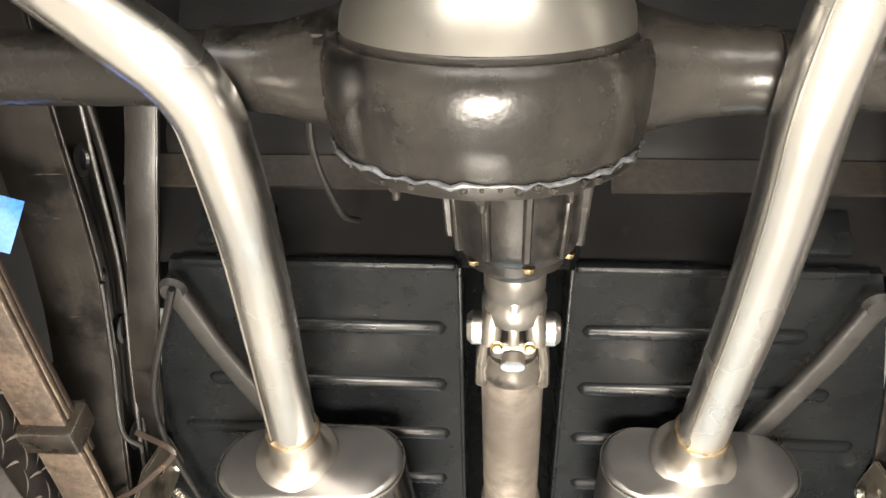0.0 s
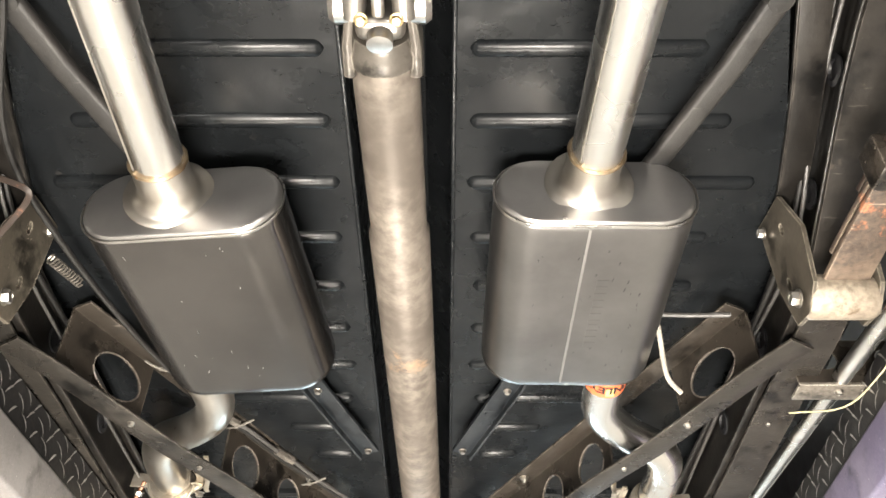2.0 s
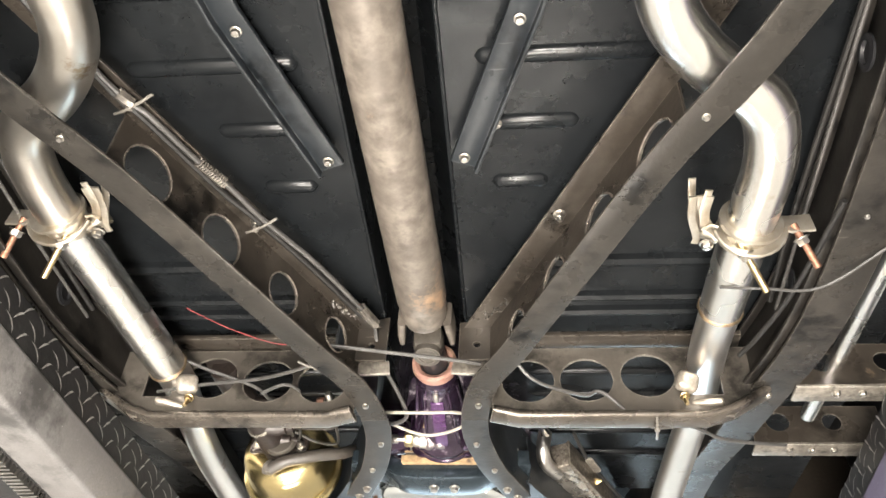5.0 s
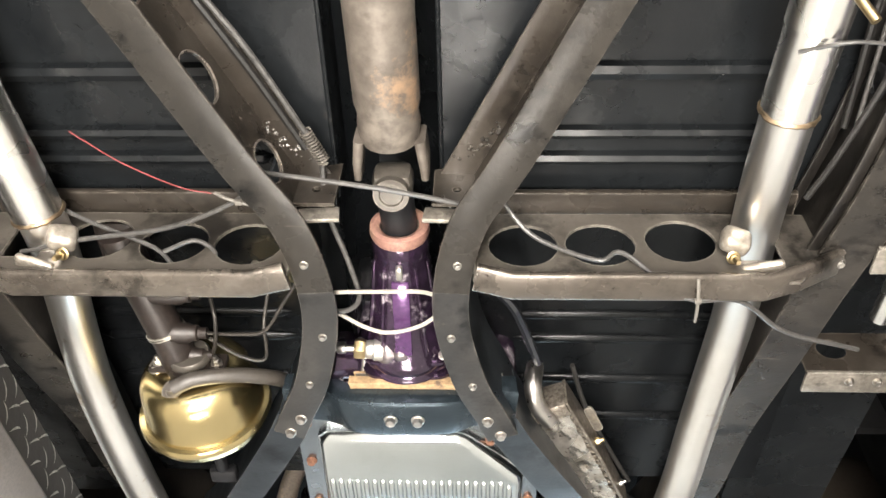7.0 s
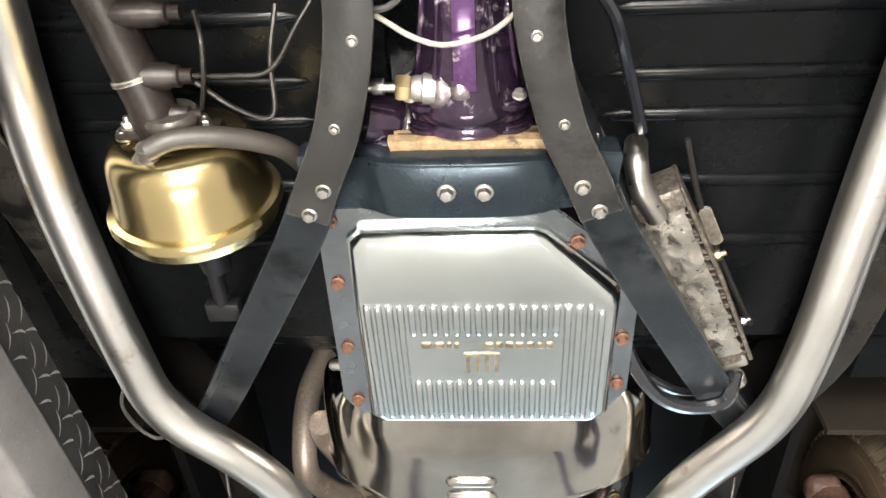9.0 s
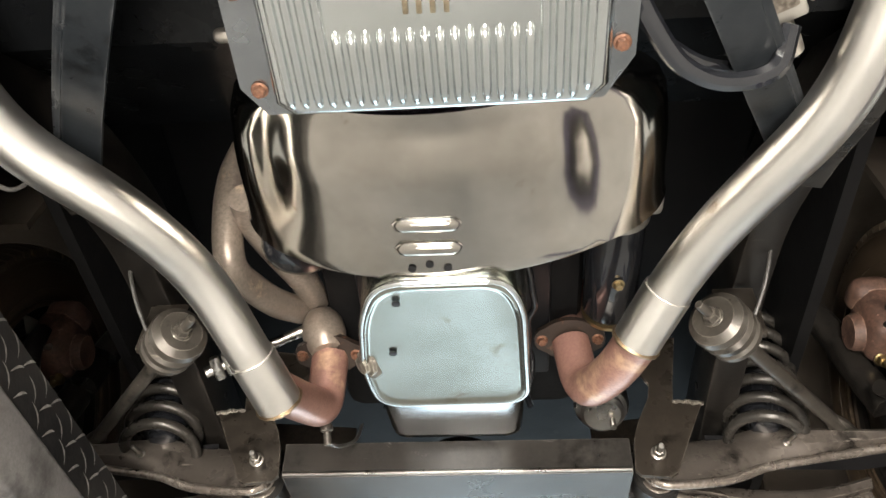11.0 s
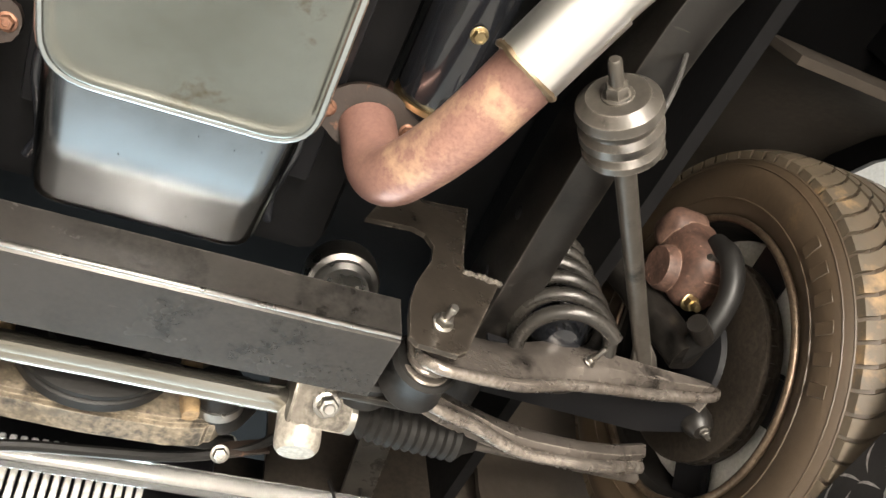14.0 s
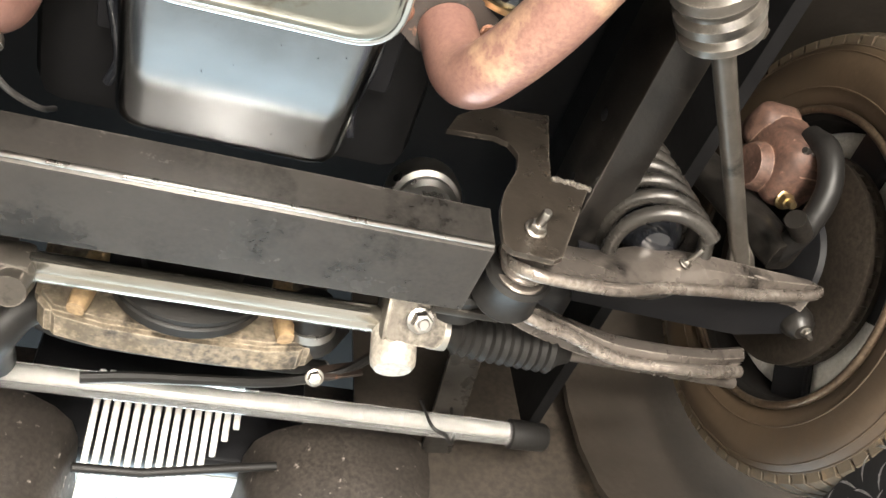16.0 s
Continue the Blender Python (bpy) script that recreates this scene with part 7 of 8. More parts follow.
# ---- front suspension ----
def axle_beam():
    t = thing("front_cross_member", "heavy black steel front cross member", "chassis frame")
    bm = BM()
    sweep(bm, [(-0.150, 3.640, 1.85), (0.420, 3.640, 1.85)], [(0.066, -0.006), (0.064, -0.014), (0.060, -0.058), (0.054, -0.063), (-0.046, -0.052), (-0.052, -0.046), (-0.052, -0.004), (0.058, -0.001)], True, fixed=True)
    bmesh.ops.bevel(bm, geom=[e for e in bm.edges if e.calc_face_angle(0) > 0.4], offset=0.004, segments=2, affect="EDGES")
    part("beam", bm, "beam", t)
    # steel strip on the ridge: bare wear plus the edge's highlight
    for a, b in (((-0.148, 3.5795, 1.7895), (0.418, 3.5795, 1.7895)),):
        bm = BM()
        sweep(bm, [a, b], rounded(0.0045, 0.006, 0.002, 2), True, fixed=True)
        part("worn_ridge", bm, "steel", t, "worn ridge of the beam with its highlight in bright steel")
    for s in (-1, 1):
        x = CX
        out = [(0.292, 1.838), (0.288, 1.812), (0.285, 1.776), (0.294, 1.766), (0.338, 1.762), (0.350, 1.770), (0.412, 1.903), (0.366, 1.910), (0.372, 1.95), (0.392, 2.05), (0.30, 2.035), (0.262, 2.00), (0.245, 1.965), (0.305, 1.972), (0.322, 1.965), (0.331, 1.945), (0.325, 1.915), (0.302, 1.868)]
        m = Matrix.Translation((CX, 3.562, 0)) @ Matrix(((s, 0, 0, 0), (0, 0, 1, 0), (0, 1, 0, 0), (0, 0, 0, 1)))
        bm = BM()
        plate(bm, out, [], 0.007, m)
        part("gusset_plate", bm, "frame", t)
        bm = BM()
        rnd = random.Random(7)
        for k in range(16):
            tb = bmesh.new()
            bmesh.ops.create_icosphere(tb, subdivisions=1, radius=rnd.uniform(0.003, 0.005))
            join(bm, tb, Matrix.Translation((CX + s * (0.367 + 0.003 * k), 3.561, 1.908 - 0.0004 * k + rnd.uniform(-0.002, 0.002))))
        part("weld", bm, "bushing", t)
        bolt(t, (CX + s * 0.325, 3.560, 1.805), (0, -1, -0.25), 0.0105, "bolt", 0.030)
        bm = BM()
        box(bm, (CX + s * 0.30, 3.70, 1.86), (0.09, 0.012, 0.11), 0.004)
        part("pivot_bracket", bm, "strap", t)
    return t


axle_beam()


def steering_rack():
    t = thing("steering_rack", "steering rack with alloy body and rubber bellows", "steering rack")
    bm = BM()
    tube(bm, [(-0.10, 3.765, 1.842), (0.37, 3.765, 1.842)], 0.017, 20)
    box(bm, (0.135, 3.752, 1.834), (0.43, 0.02, 0.016), 0.004)
    part("housing", bm, "rackbody", t, "polished rack housing with oily streaks")
    bm = BM()
    box(bm, (-0.055, 3.765, 1.835), (0.055, 0.05, 0.045), 0.012)
    lathe(bm, [(0, 0), (0.018, 0), (0.018, 0.03), (0, 0.03)], axis((-0.045, 3.765, 1.82), (0, -0.3, -1)), 16)
    part("pinion_box", bm, "bushing", t)
    for s in (-1, 1):
        x = CX + s * 0.243
        bm = BM()
        mm = Matrix.Translation((x, 3.728, 1.812)) @ Matrix.Rotation(radians(-30), 4, "X")
        tb = BM()
        plate(tb, [(a + s * 0.006, b) for a, b in rounded(0.070, 0.060, 0.012, 4)], [], 0.005, Matrix())
        box(tb, (-s * 0.030, 0, 0.028), (0.005, 0.056, 0.055), 0.0015)
        join(bm, tb, mm)
        part("mount_bracket", bm, "mountsteel", t, "folded grey mounting bracket")
        bm = BM()
        lathe(bm, [(0, -0.040), (0.022, -0.040), (0.0265, -0.034), (0.0275, -0.026), (0.0275, 0.02), (0, 0.02)], axis((x - s * 0.010, 3.772, 1.822), (0, -0.35, 1)), 26)
        part("mount_bush", bm, "mountpale", t, "pale round mounting bush")
        bolt(t, mm @ Vector((s * 0.008, -0.002, -0.001)), mm.to_3x3() @ Vector((0, 0, -1)), 0.0140, "rim", 0.018)
        bm = BM()
        lathe(bm, [(0.017, 0), (0.024, 0), (0.025, 0.004), (0.025, 0.022), (0.017, 0.024)], axis((CX + s * 0.278, 3.772, 1.846), (s, 0, 0)), 20)
        part("bellows_clip", bm, "aluminium", t)
        bm = BM()
        prof = [(0, 0), (0.016, 0), (0.016, 0.015)]
        for k in range(11):
            prof += [(0.020 + 0.006 * min(1, k / 3), 0.02 + 0.0125 * k), (0.027 + 0.003 * min(1, k / 3), 0.026 + 0.0125 * k)]
        prof += [(0.018, 0.165), (0.012, 0.18), (0, 0.18)]
        lathe(bm, prof, axis((CX + s * 0.288, 3.772, 1.846), (s, 0.02, -0.02)), 22)
        part("bellows", bm, "rubber", t, "black ribbed rubber bellows")
        bm = BM()
        tube(bm, [(CX + s * 0.44, 3.775, 1.843), (CX + s * 0.74, 3.80, 1.86)], 0.009, 12)
        part("tie_rod", bm, "arm", t)
    return t


steering_rack()


def control_arm(s):
    t = thing("lower_control_arm", "grey-brown pressed steel lower control arm", "control arm", "lower control arms")

    def q(p):
        return (CX + s * p[0], p[1], p[2])
    def pressed(name, rows, lip):
        """A pressed arm: a deep rear face that ends in a rolled lower lip."""
        xs = curve([(a, b, c) for a, b, c, d, e in rows], 4)
        ls = curve([(a, d, e) for a, b, c, d, e in rows], 4)
        bm, bl = BM(), BM()
        va, vl = [], []
        for u, l in zip(xs, ls):
            my, mz = (u.y + l.y) / 2, (u.z + l.z) / 2
            sec = [(u.y + 0.045, u.z + 0.002), (u.y + 0.006, u.z + 0.004), (u.y, u.z - 0.004), (my - 0.006, mz), (l.y + 0.001, l.z + 0.014), (l.y + 0.008, l.z + 0.010), (my + 0.004, mz), (u.y + 0.012, u.z - 0.008), (u.y + 0.045, u.z - 0.008)]
            va.append([bm.verts.new(q((u.x, y, z))) for y, z in sec])
            rl = lip * (0.9 + 0.07 * math.sin(u.x * 31))
            vl.append([bl.verts.new(q((l.x, l.y + rl * math.cos(a), l.z + rl * 0.9 + rl * math.sin(a)))) for a in (2 * math.pi * k / 10 for k in range(10))])
        for b_, v in ((bm, va), (bl, vl)):
            for r0, r1 in zip(v, v[1:]):
                for k in range(len(r0)):
                    b_.faces.new((r0[k], r0[(k + 1) % len(r0)], r1[(k + 1) % len(r0)], r1[k]))
            b_.faces.new(v[0])
            b_.faces.new(v[-1])
        part("rolled_edge", bl, "armedge", part(name, bm, "arm", t), "bright worn rolled edge")

    pressed("rear_arm", ((0.305, 3.602, 1.820, 3.598, 1.785), (0.318, 3.600, 1.842, 3.590, 1.765), (0.345, 3.606, 1.852, 3.588, 1.757), (0.425, 3.622, 1.872, 3.598, 1.769), (0.47, 3.620, 1.880, 3.606, 1.786),
                         (0.51, 3.608, 1.882, 3.612, 1.804), (0.585, 3.598, 1.874, 3.614, 1.818), (0.665, 3.600, 1.872, 3.620, 1.834), (0.735, 3.604, 1.874, 3.612, 1.842), (0.752, 3.606, 1.868, 3.610, 1.850)), 0.0085)
    pressed("front_arm", ((0.296, 3.655, 1.842, 3.652, 1.815), (0.305, 3.655, 1.850, 3.660, 1.803), (0.34, 3.672, 1.846, 3.675, 1.799), (0.385, 3.690, 1.840, 3.690, 1.794), (0.43, 3.705, 1.840, 3.706, 1.799),
                          (0.505, 3.718, 1.835, 3.730, 1.794), (0.595, 3.718, 1.832, 3.727, 1.792), (0.66, 3.728, 1.848, 3.744, 1.812), (0.72, 3.735, 1.868, 3.760, 1.836)), 0.0095)
    for k, (y, rr) in enumerate(((3.596, 0.030), (3.606, 0.026), (3.616, 0.031))):
        bm = BM()
        lathe(bm, [(0, 0), (rr - 0.002, 0), (rr, 0.002), (rr, 0.005), (rr - 0.002, 0.007), (0, 0.007)], axis(q((0.330, y, 1.800)), (0, 1, 0.1)), 28)
        part("washer", bm, "arm", t)
    bm = BM()
    plate(bm, [(0.42, 3.62), (0.70, 3.645), (0.77, 3.66), (0.78, 3.70), (0.70, 3.72), (0.45, 3.71)] if s > 0 else [(-x, y) for x, y in [(0.42, 3.62), (0.70, 3.645), (0.77, 3.66), (0.78, 3.70), (0.70, 3.72), (0.45, 3.71)]], [], 0.008, pose(CX, 0, 1.872))
    part("pan", bm, "black", t)
    for y, z, x in ((3.642, 1.808, 0.330), (3.694, 1.845, 0.29)):
        bm = BM()
        lathe(bm, [(0.012, -0.028), (0.036, -0.028), (0.040, -0.022), (0.037, -0.012), (0.037, 0.012), (0.040, 0.022), (0.036, 0.028), (0.012, 0.028)], axis(q((x, y, z)), (0, 1, 0.2)), 24)
        part("bush", bm, "rubber", t)
    bolt(t, q((0.545, 3.600, 1.848)), (0.15 * s, -1, -0.2), 0.0065, "bolt", 0.030)
    bm = BM()
    lathe(bm, [(0, 0), (0.012, 0), (0.019, 0.007), (0.023, 0.02), (0.021, 0.05), (0.014, 0.075), (0, 0.08)], axis(q((0.773, 3.678, 1.853)), (0, 0.1, 1)), 22)
    part("ball_joint", bm, "cast", t)
    bolt(t, q((0.776, 3.677, 1.854)), (0, -0.1, -1), 0.0065, "bolt", 0.014)
    return t


control_arm(-1)
control_arm(1)


def coil_over(s):
    t = thing("coil_spring", "dusty grey coil spring round a dark shock absorber", "coil spring", "front coil springs")
    a, b = Vector((CX + s * 0.512, 3.600, 1.842)), Vector((CX + s * 0.562, 3.645, 2.125))
    d, s0, u0 = frame_along(b - a)
    bm = BM()
    turns, n = 6.3, 220
    P = [a + (b - a) * (k / n) + (s0 * math.cos(2 * math.pi * turns * k / n) + u0 * math.sin(2 * math.pi * turns * k / n)) * (0.062 - 0.008 * k / n) for k in range(n + 1)]
    tube(bm, P, 0.0098, 10)
    part("coil", bm, "spring", t)
    bm = BM()
    lathe(bm, [(0, 0.03), (0.020, 0.035), (0.036, 0.06), (0.040, 0.09), (0.040, 0.14), (0.034, 0.145), (0.030, 0.25), (0, 0.25)], axis(a, d), 20)
    part("shock_body", bm, "gloss", t, "dark blue-black shock body")
    bm = BM()
    lathe(bm, [(0.02, 0), (0.05, 0), (0.055, 0.006), (0.05, 0.03), (0.03, 0.05), (0, 0.05)], axis(b, d), 22)
    part("top_cup", bm, "black", t)
    return t


coil_over(-1)
coil_over(1)


def strut_rod(s):
    t = thing("strut_rod", "grey strut rod with a stacked bush and nut", "strut rod", "strut rods")
    a, b = Vector((CX + s * 0.372, 3.262, 1.815)), Vector((CX + s * 0.650, 3.618, 1.885))
    d = (b - a).normalized()
    m = axis(a, d)
    bm = BM()
    tube(bm, [a, b], 0.0115, 16)
    sweep(bm, [b - d * 0.05, b - d * 0.02, b + d * 0.03], rounded(0.034, 0.014, 0.005, 2), True, [0.7, 1, 1], fixed=True)
    part("rod", bm, "bushing", t)
    bm = BM()
    lathe(bm, [(0.012, -0.004), (0.030, -0.006), (0.040, 0.002), (0.042, 0.012), (0.036, 0.020), (0.036, 0.024), (0.041, 0.030), (0.041, 0.040), (0.035, 0.046), (0.040, 0.052), (0.040, 0.060), (0.030, 0.066), (0.012, 0.066)], m, 30)
    part("bush", bm, "bushing", t)
    bolt(t, a - d * 0.004, -d, 0.013, "bushing", 0.04)
    bm = BM()
    box(bm, (CX + s * 0.42, 3.30, 1.86), (0.06, 0.012, 0.09), 0.003)
    part("bracket", bm, "frame", t)
    bm = BM()
    wire(bm, [(CX + s * 0.473, 3.206, 1.945), (CX + s * 0.455, 3.25, 1.88), (CX + s * 0.43, 3.30, 1.83)], 0.003)
    part("stay", bm, "wire", t)
    bolt(t, (CX + s * 0.473, 3.206, 1.943), (0, -0.3, -1), 0.007)
    return t


strut_rod(-1)
strut_rod(1)


def wheel(s):
    """Front wheel seen from inside: tyre with tread blocks, dark rim, rotor, caliper."""
    t = thing("wheel_assembly", "dusty black front tyre on a dark rim with brake rotor", "wheel", "front wheels")
    c = Vector((CX + s * 0.882, 3.652, 1.978))
    m = axis(c, (s, 0, 0))
    w = 0.10
    prof = [(0.208, -w + 0.014), (0.214, -w + 0.003), (0.232, -w - 0.005), (0.266, -w - 0.012), (0.290, -w - 0.008), (0.308, -w + 0.008), (0.318, -w + 0.020),
            (0.320, w - 0.022), (0.308, w - 0.01), (0.266, w + 0.012), (0.232, w), (0.226, w - 0.012)]
    bm = BM()
    lathe(bm, prof, m, 72)
    for f in [f for f in bm.faces if len(f.verts) > 4]:
        bm.faces.remove(f)
    tyre = part("tyre", bm, "tyre", t)
    # tread: shoulder blocks between curved grooves, two rows of slanted blocks, a centre rib
    bm = BM()
    nb = 70

    def block(a0, z0, z1, sweep0, share, r0, r1, drop):
        """One block, its sides bowed round the tyre."""
        lo, hi = [], []
        for j in range(5):
            u = j / 4
            z = z0 + (z1 - z0) * u
            q = a0 + sweep0 * u * u
            dr = drop * (1 - u) ** 2
            for e in (0.0, share):
                ang = q + e
                lo.append(bm.verts.new(m @ Vector(((r0 - dr) * math.cos(ang), (r0 - dr) * math.sin(ang), z))))
                hi.append(bm.verts.new(m @ Vector(((r1 - dr) * math.cos(ang), (r1 - dr) * math.sin(ang), z))))
        for j in range(4):
            i = 2 * j
            bm.faces.new((hi[i], hi[i + 1], hi[i + 3], hi[i + 2]))
            bm.faces.new((lo[i], hi[i], hi[i + 2], lo[i + 2]))
            bm.faces.new((lo[i + 1], lo[i + 3], hi[i + 3], hi[i + 1]))
        bm.faces.new((lo[0], lo[1], hi[1], hi[0]))
        bm.faces.new((lo[8], hi[8], hi[9], lo[9]))

    step = 2 * math.pi / nb
    for k in range(nb):
        a = step * k
        for g in (-1, 1):
            block(a, g * (w - 0.002), g * (w - 0.054), g * 1.15 * step, 0.80 * step, 0.311, 0.3265, 0.013)
            block(a + 0.35 * step, g * (w - 0.061), g * 0.020, g * 0.75 * step, 0.84 * step, 0.315, 0.3265, 0.0)
    lathe(bm, [(0.315, -0.014), (0.3265, -0.013), (0.3265, 0.013), (0.315, 0.014)], m, 72)
    tagged(part("tread", bm, "tread", t), kind="stuff")
    # raised sidewall marks, plain bars in letter-sized groups, and fine raised rings
    marks = {}
    for k in range(6):
        for dx, dy, sx, sy in ((0.0, 0.0, 0.028, 0.017),):
            if (sx, sy) not in marks:
                bm = BM()
                box(bm, (0, 0, 0), (sx, sy, 0.002), 0.0008, seg=1)
                ob = part("sidewall_bar", bm, "tyre", t)
                marks[(sx, sy)] = ob.data
            else:
                ob = new("sidewall_bar", marks[(sx, sy)])
                ob.parent = t
            a = radians((193 if s > 0 else -13) + 8.0 * (k if s > 0 else -k))
            ob.matrix_world = m @ Matrix.Rotation(a, 4, "Z") @ Matrix.Translation((0.266 + dx, dy, -w - 0.0114))
    for r, z in ((0.240, -w - 0.0072), (0.290, -w - 0.0075), (0.300, -w + 0.0008)):
        bm = BM()
        sweep(bm, [m @ Vector((r * math.cos(2 * math.pi * k / 72), r * math.sin(2 * math.pi * k / 72), z)) for k in range(74)], circle(0.0014, 6), False)
        part("sidewall_ring", bm, "tyre", t)
    bm = BM()
    lathe(bm, [(0.208, -w + 0.010), (0.199, -w + 0.016), (0.195, -w + 0.05), (0.191, -w + 0.06), (0.190, 0.05), (0.200, w - 0.01), (0.215, w)], m, 64)
    for f in [f for f in bm.faces if len(f.verts) > 4]:
        bm.faces.remove(f)
    part("rim_barrel", bm, "arch", t, "black dusty rim barrel")
    bm = BM()
    sweep(bm, [m @ Vector((0.2105 * math.cos(2 * math.pi * k / 64), 0.2105 * math.sin(2 * math.pi * k / 64), -w - 0.001)) for k in range(66)], circle(0.0058, 10), False)
    part("rim_lip", bm, "rotor", t, "rust-brown rim lip")
    # spokes, backed by a white ring that stands in for daylight outside
    for k in range(5):
        bm = BM()
        q = m @ Matrix.Rotation(2 * math.pi * k / 5 + 0.5, 4, "Z")
        tb = bmesh.new()
        bmesh.ops.create_cube(tb, size=1)
        bmesh.ops.scale(tb, vec=(0.15, 0.075, 0.014), verts=tb.verts[:])
        bmesh.ops.bevel(tb, geom=tb.edges[:], offset=0.006, segments=2, affect="EDGES")
        join(bm, tb, q @ Matrix.Translation((0.128, 0, -0.057)))
        part("spoke", bm, "black", t)
    bm = BM()
    lathe(bm, [(0.100, -0.040), (0.184, -0.046), (0.190, -0.042), (0.190, -0.034), (0.100, -0.030)], m, 56)
    for f in [f for f in bm.faces if len(f.verts) > 4]:
        bm.faces.remove(f)
    part("daylight_ring", bm, "white", t, "white ring imitating daylight between the spokes")
    bm = BM()
    lathe(bm, [(0, -0.062), (0.098, -0.062), (0.104, -0.056), (0.104, -0.010), (0, -0.010)], m, 48)
    part("hub_face", bm, "black", t)
    bm = BM()
    lathe(bm, [(0, -0.075), (0.035, -0.075), (0.05, -0.05), (0.05, -0.02), (0.085, -0.018), (0.085, 0.03), (0, 0.03)], m, 30)
    part("hub", bm, "rotordark", t)
    bm = BM()
    lathe(bm, [(0.08, -0.092), (0.149, -0.096), (0.154, -0.094), (0.154, -0.086), (0.148, -0.084), (0.148, -0.076), (0.154, -0.074), (0.154, -0.066), (0.149, -0.064), (0.08, -0.064)], m, 56)
    for k in range(40):
        a = 2 * math.pi * k / 40
        q = m @ Matrix.Rotation(a, 4, "Z")
        tb = bmesh.new()
        bmesh.ops.create_cube(tb, size=1)
        bmesh.ops.scale(tb, vec=(0.012, 0.005, 0.014), verts=tb.verts[:])
        join(bm, tb, q @ Matrix.Translation((0.146, 0, -0.080)))
    part("rotor", bm, "rotordark", t, "grimy brown iron brake rotor")
    bm = BM()
    lathe(bm, [(0, -0.098), (0.083, -0.098), (0.085, -0.100), (0.08, -0.106), (0.04, -0.11), (0, -0.11)], m, 40)
    part("dust_shield", bm, "black", t)
    return t


wheel(-1)
wheel(1)


def caliper(s):
    t = thing("brake_caliper", "rust-red brake caliper with bleed screw and hose", "brake caliper", "brake calipers")

    def q(x, y, z):
        return (CX + s * x, y, z)
    bm = BM()
    box(bm, q(0.755, 3.55, 2.06), (0.075, 0.10, 0.12), 0.026, (0, 0, 0), 4)
    box(bm, q(0.745, 3.53, 2.115), (0.07, 0.07, 0.05), 0.02, (20, 0, 0), 3)
    lathe(bm, [(0, 0), (0.030, 0.0), (0.034, 0.008), (0.036, 0.05), (0, 0.05)], axis(q(0.700, 3.565, 2.055), (s, 0, 0)), 24)
    part("body", bm, "caliper", t)
    bm = BM()
    tube(bm, curve([q(0.760, 3.50, 2.05), q(0.755, 3.49, 2.0), q(0.752, 3.52, 1.955), q(0.742, 3.575, 1.935), q(0.738, 3.625, 1.945)], 6), 0.0165, 16)
    part("brake_hose", bm, "rubber", t, "dark bent brake hose")
    bolt(t, q(0.742, 3.575, 2.0), (0, -0.3, -1), 0.012, "brass", 0.022)
    bolt(t, q(0.752, 3.512, 2.02), (-s, -0.5, -0.3), 0.011, "bolt", 0.02)
    bm = BM()
    sweep(bm, curve([q(0.74, 3.62, 1.93), q(0.72, 3.62, 2.0), q(0.70, 3.63, 2.12), q(0.66, 3.63, 2.2)], 5), rounded(0.045, 0.05, 0.012, 3), True, fixed=True)
    lathe(bm, [(0, 0), (0.014, 0), (0.014, 0.04), (0, 0.04)], axis(q(0.735, 3.575, 1.925), (-s, -0.8, -0.2)), 12)
    part("knuckle", bm, "cast", t)
    return t


caliper(-1)
caliper(1)


# ---- front end ----
def neon_tube():
    t = thing("under_car_light_tube", "unlit clear plastic light tube with black end caps", "light tube")
    a, b = Vector((-0.385, 4.052, 1.918)), Vector((0.650, 4.049, 1.919))
    d = (b - a).normalized()
    bm = BM()
    tube(bm, [a, b], 0.0185, 24)
    part("clear_tube", bm, "clear", t)
    bm = BM()
    tube(bm, [a + Vector((0, 0, 0.003)), b + Vector((0, 0, 0.003))], 0.0075, 12)
    part("inner_lamp", bm, "white", t)
    for p, e in ((a, -1), (b, 1)):
        bm = BM()
        lathe(bm, [(0, 0.054), (0.019, 0.054), (0.0225, 0.049), (0.0235, 0.0), (0.0235, -0.008), (0.019, -0.010), (0, -0.010)], axis(p, d * e), 20)
        part("end_cap", bm, "rubber", t)
    for x, k in ((-0.27, 1), (-0.17, -1), (0.53, 1)):
        bm = BM()
        wire(bm, [(x - 0.035 * k, 4.035, 1.95), (x - 0.022 * k, 4.032, 1.902), (x, 4.040, 1.896), (x + 0.02 * k, 4.065, 1.902), (x + 0.03 * k, 4.065, 1.99)], 0.0028)
        part("tie", bm, "rubber", t)
    return t


neon_tube()


def grille():
    t = thing("grille", "bright vertical grille bars behind the front panel", "grille")
    bm = BM()
    # the bars get shorter towards the rounded corner of the shell
    data = {}
    for k in range(15):
        L = (0.205, 0.175, 0.14, 0.115, 0.09, 0.07)[max(0, k - 9)]
        if L not in data:
            bm = BM()
            box(bm, (0, 0, -L / 2), (0.0102, 0.006, L), 0.002, seg=1)
            ob = part("bar", bm, "grille", t)
            data[L] = ob.data
        else:
            ob = new("bar", data[L])
        ob.parent = t
        ob.matrix_world = pose(0.028 + 0.0150 * k, 4.153, 2.030, 26, 0, 0)
    bm = BM()
    tube(bm, [(0.02, 4.145, 1.848), (0.111, 4.155, 1.856), (0.30, 4.16, 1.893)], 0.007, 10)
    part("lower_rod", bm, "rubber", t, "black rod across the bars")
    return t


grille()


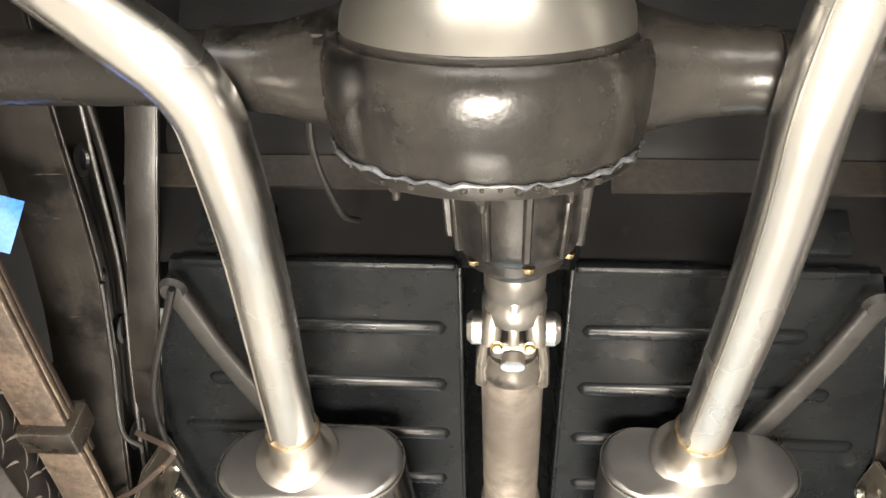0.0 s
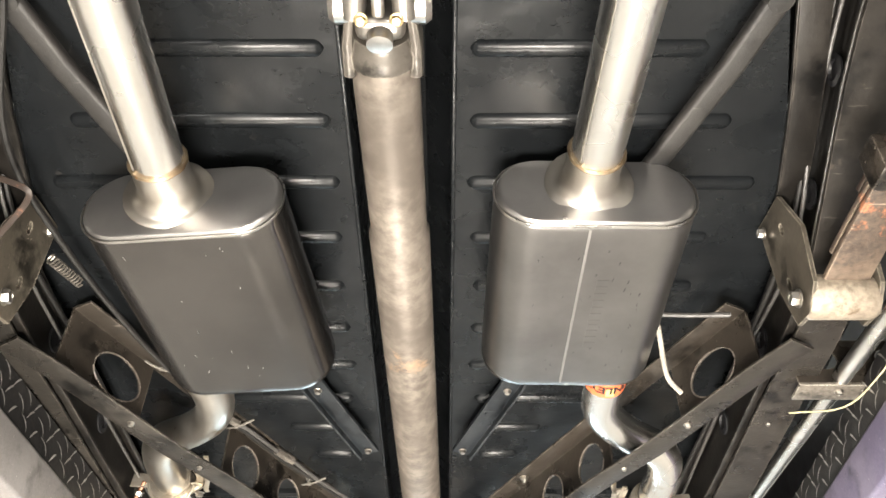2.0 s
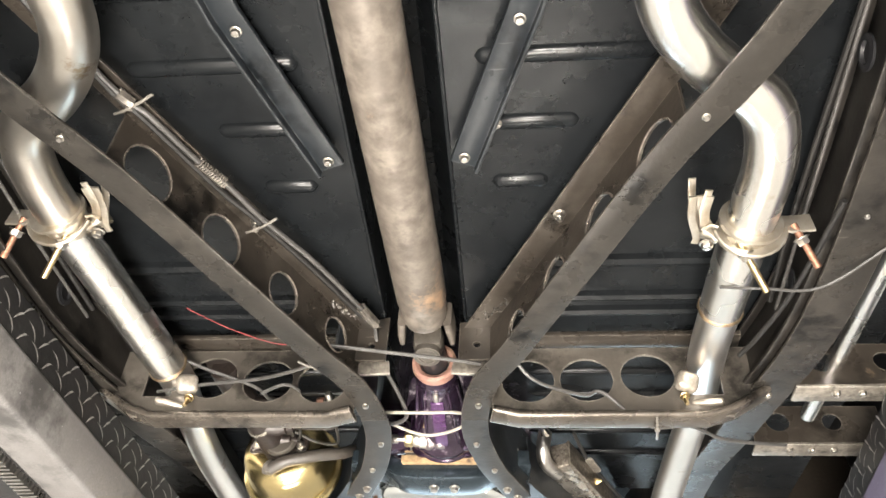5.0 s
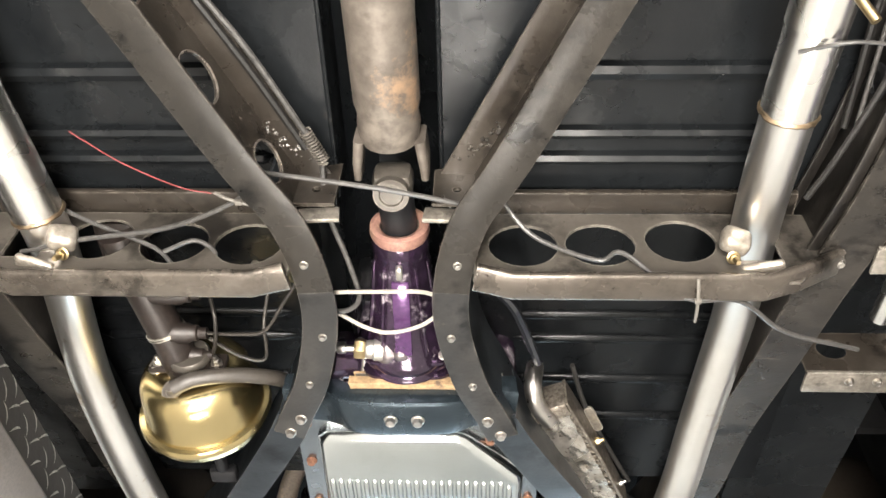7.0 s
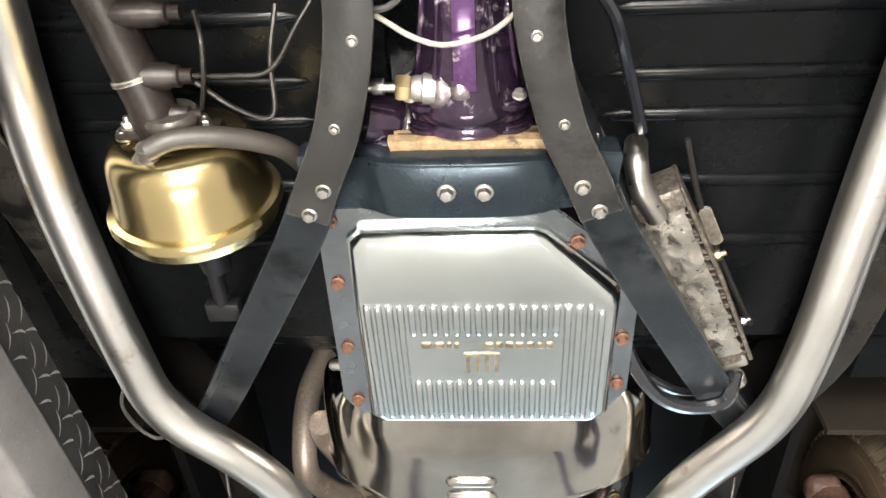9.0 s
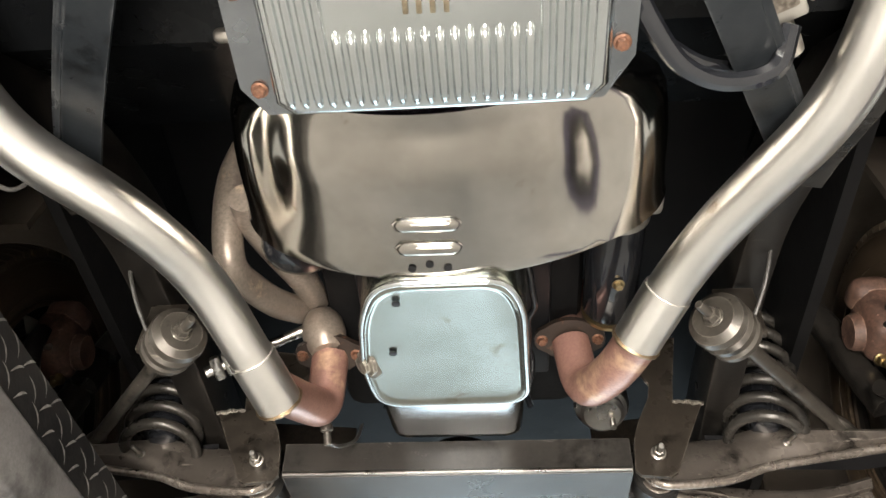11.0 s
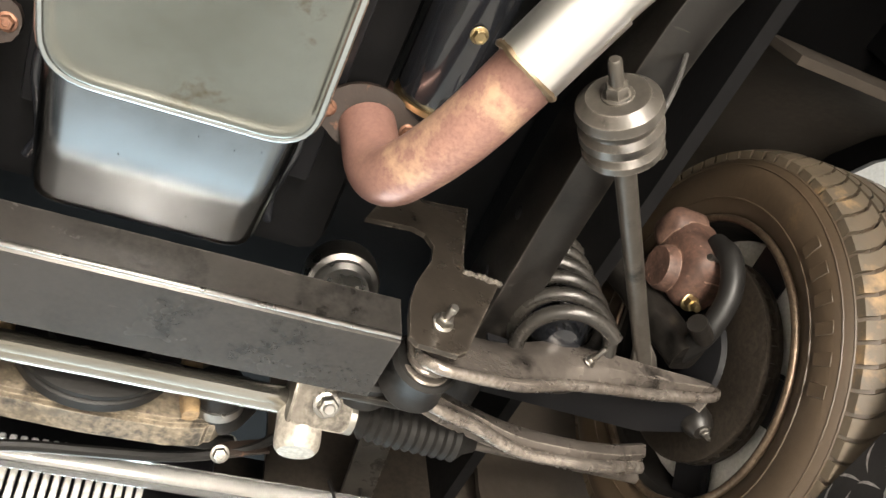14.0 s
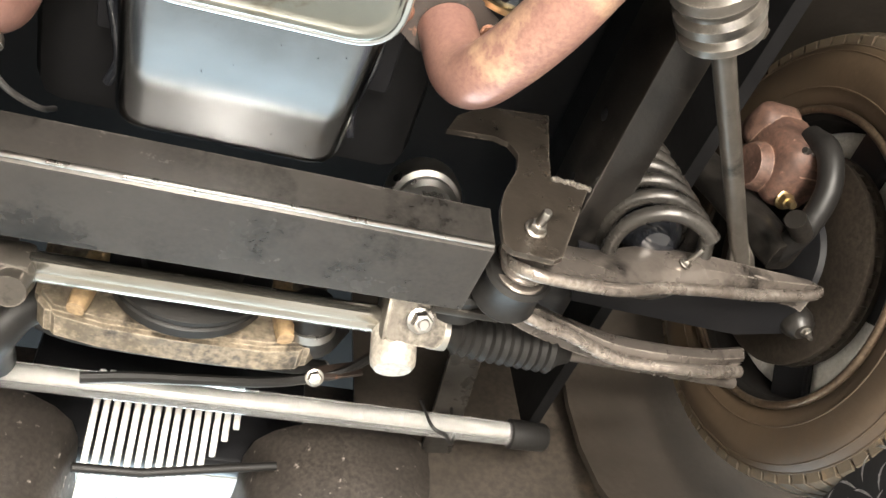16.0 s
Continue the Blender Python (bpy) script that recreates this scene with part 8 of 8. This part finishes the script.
def front_panels():
    t = thing("front_valance", "dusty dark front valance with brown side panels", "car body")
    for s in (-1, 1):
        bm = BM()
        box(bm, (CX + s * 0.40, 4.42, 2.02), (0.52, 0.03, 0.60), 0.006, (-12, 0, 0))
        part("panel", bm, "splash", t)
        bm = BM()
        sweep(bm, curve([(CX + s * 0.13, 4.30, 1.84), (CX + s * 0.16, 4.20, 1.88), (CX + s * 0.30, 4.16, 1.895), (CX + s * 0.42, 4.19, 1.87), (CX + s * 0.47, 4.30, 1.82)], 5), rounded(0.02, 0.19, 0.008, 2), True, fixed=True)
        part("duct", bm, "speckled", t, "grimy speckled air duct")
        bm = BM()
        a, b = Vector((CX + s * 0.400, 3.86, 1.990)), Vector((CX + s * 0.438, 4.24, 1.958))
        sweep(bm, [a, b - (b - a).normalized() * 0.025, b], rounded(0.052, 0.010, 0.003, 2), True, [1, 1, 0.62], fixed=True)
        part("bumper_iron", bm, "strap", t, "black bumper mounting bar")
    bm = BM()
    box(bm, (CX, 4.30, 2.14), (0.46, 0.05, 0.34), 0.01)
    part("radiator", bm, "black", t)
    return t


front_panels()


def cooling_hose():
    t = thing("cooling_hose", "thin black hose clipped below the engine front", "hose")
    bm = BM()
    wire(bm, [(0.02, 3.96, 1.855), (0.079, 3.96, 1.866), (0.155, 3.96, 1.874), (0.245, 3.96, 1.885), (0.312, 3.96, 1.904), (0.36, 3.955, 1.922), (0.42, 3.94, 1.97)], 0.0075)
    part("hose", bm, "rubber", t)
    bolt(t, (0.312, 3.952, 1.898), (0, -0.6, -0.8), 0.011, "bolt", 0.006)
    bm = BM()
    box(bm, (0.345, 3.955, 1.917), (0.07, 0.006, 0.024), 0.002, (0, -18, 0))
    part("clip_tab", bm, "brown", t, "rusty brown clip tab")
    return t


cooling_hose()


# ---- along the right sill ----
def jack_tube():
    t = thing("side_pipe_tube", "shiny steel tube with a black rubber cap along the sill", "tube")
    a, b = Vector((0.805, 1.00, 1.655)), Vector((0.80, 2.30, 1.74))
    bm = BM()
    tube(bm, [a, b], 0.0135, 20)
    part("tube", bm, "tube", t)
    bm = BM()
    lathe(bm, [(0, -0.03), (0.016, -0.03), (0.0185, -0.024), (0.0185, 0.03), (0, 0.03)], axis(a, b - a), 20)
    part("end_cap", bm, "rubber", t)
    return t


jack_tube()


def sill_brackets():
    for y, z, w in ((1.30, 1.66, 0.2), (2.14, 1.69, 0.22), (2.42, 1.75, 0.24)):
        t = thing("sill_bracket", "tan folded steel sill bracket with round holes", "bracket", "sill brackets")
        bm = BM()
        m = Matrix.Translation((0.735, y, z)) @ Matrix(((1, 0, 0, 0), (0, 0, 1, 0), (0, 1, 0, 0), (0, 0, 0, 1)))
        plate(bm, [(0, 0), (w, 0.01), (w, 0.085), (0, 0.085)], [oval(0.05, 0.05, 0.022, 0.02), oval(0.15, 0.05, 0.018, 0.018)], 0.003, m)
        part("web", bm, "frame", t)
        bm = BM()
        box(bm, (0.735 + w / 2, y + 0.020, z + 0.003), (w, 0.042, 0.006), 0.002)
        part("lip", bm, "mountsteel", t, "bright tan edge")
        for k in range(3):
            bolt(t, (0.80 + 0.04 * k, y + 0.016, z), (0, 0, -1), 0.006)


sill_brackets()


def connector():
    t = thing("connector_block", "white plastic connector block with stripped wires", "connector")
    bm = BM()
    box(bm, (0.84, 1.14, 1.60), (0.055, 0.035, 0.03), 0.004, (0, 10, 14))
    part("block", bm, "white", t)
    bm = BM()
    for x in (0.832, 0.852):
        lathe(bm, [(0.005, 0), (0.006, 0.001), (0, 0.001)], axis((x, 1.142, 1.584), (0, 0, -1)), 10)
    part("socket", bm, "black", t)
    bolt(t, (0.86, 1.165, 1.588), (0, 0, -1), 0.006, "brass")
    return t


connector()


def blue_tape():
    bm = BM()
    rows = []
    m = axis((-0.437, 0.560, 1.72), (0.55, -0.55, -0.63), 20)
    for i in range(6):
        u = -0.03 + 0.012 * i
        rows.append([bm.verts.new(m @ Vector((v, u, 0.004 * math.sin(70 * u + 40 * v)))) for v in (-0.020, -0.010, 0.0, 0.010, 0.020)])
    for r0, r1 in zip(rows, rows[1:]):
        for k in range(4):
            bm.faces.new((r0[k], r0[k + 1], r1[k + 1], r1[k]))
    ext = bmesh.ops.extrude_face_region(bm, geom=bm.faces[:])
    bmesh.ops.translate(bm, vec=m.to_3x3() @ Vector((0, 0, 0.0012)), verts=[g for g in ext["geom"] if isinstance(g, bmesh.types.BMVert)])
    tagged(part("tape_scrap", bm, "blue"), "scrap of bright blue tape by the frame", "tape")


blue_tape()


def hanging_straps():
    """Bent rusty straps and wires left hanging by the rear spring."""
    runs = ([(-0.541, 0.909, 1.7), (-0.508, 0.907, 1.7), (-0.472, 0.893, 1.7), (-0.45, 0.854, 1.71), (-0.432, 0.862, 1.72)],
            [(-0.421, 1.025, 1.68), (-0.385, 1.0, 1.68), (-0.328, 0.945, 1.69), (-0.312, 0.922, 1.69), (-0.335, 0.918, 1.7), (-0.378, 0.922, 1.72)],
            [(-0.514, 0.725, 1.74), (-0.49, 0.785, 1.72), (-0.461, 0.848, 1.7), (-0.452, 0.904, 1.68)],
            [(-0.397, 0.719, 1.8), (-0.404, 0.836, 1.77), (-0.411, 0.943, 1.74), (-0.393, 0.98, 1.74)])
    for k, pts in enumerate(runs):
        bm = BM()
        if k < 2:
            sweep(bm, fillet(pts, 0.012, 4), rounded(0.008, 0.003, 0.0012, 2), True)
        else:
            wire(bm, pts, 0.004)
        tagged(part("hanging_strap" if k < 2 else "cable", bm, "brown" if k < 2 else "rubber"), "bent rusty steel strap hanging by the spring" if k < 2 else "loose dark cable hanging by the rear spring", "strap" if k < 2 else "cable")


hanging_straps()
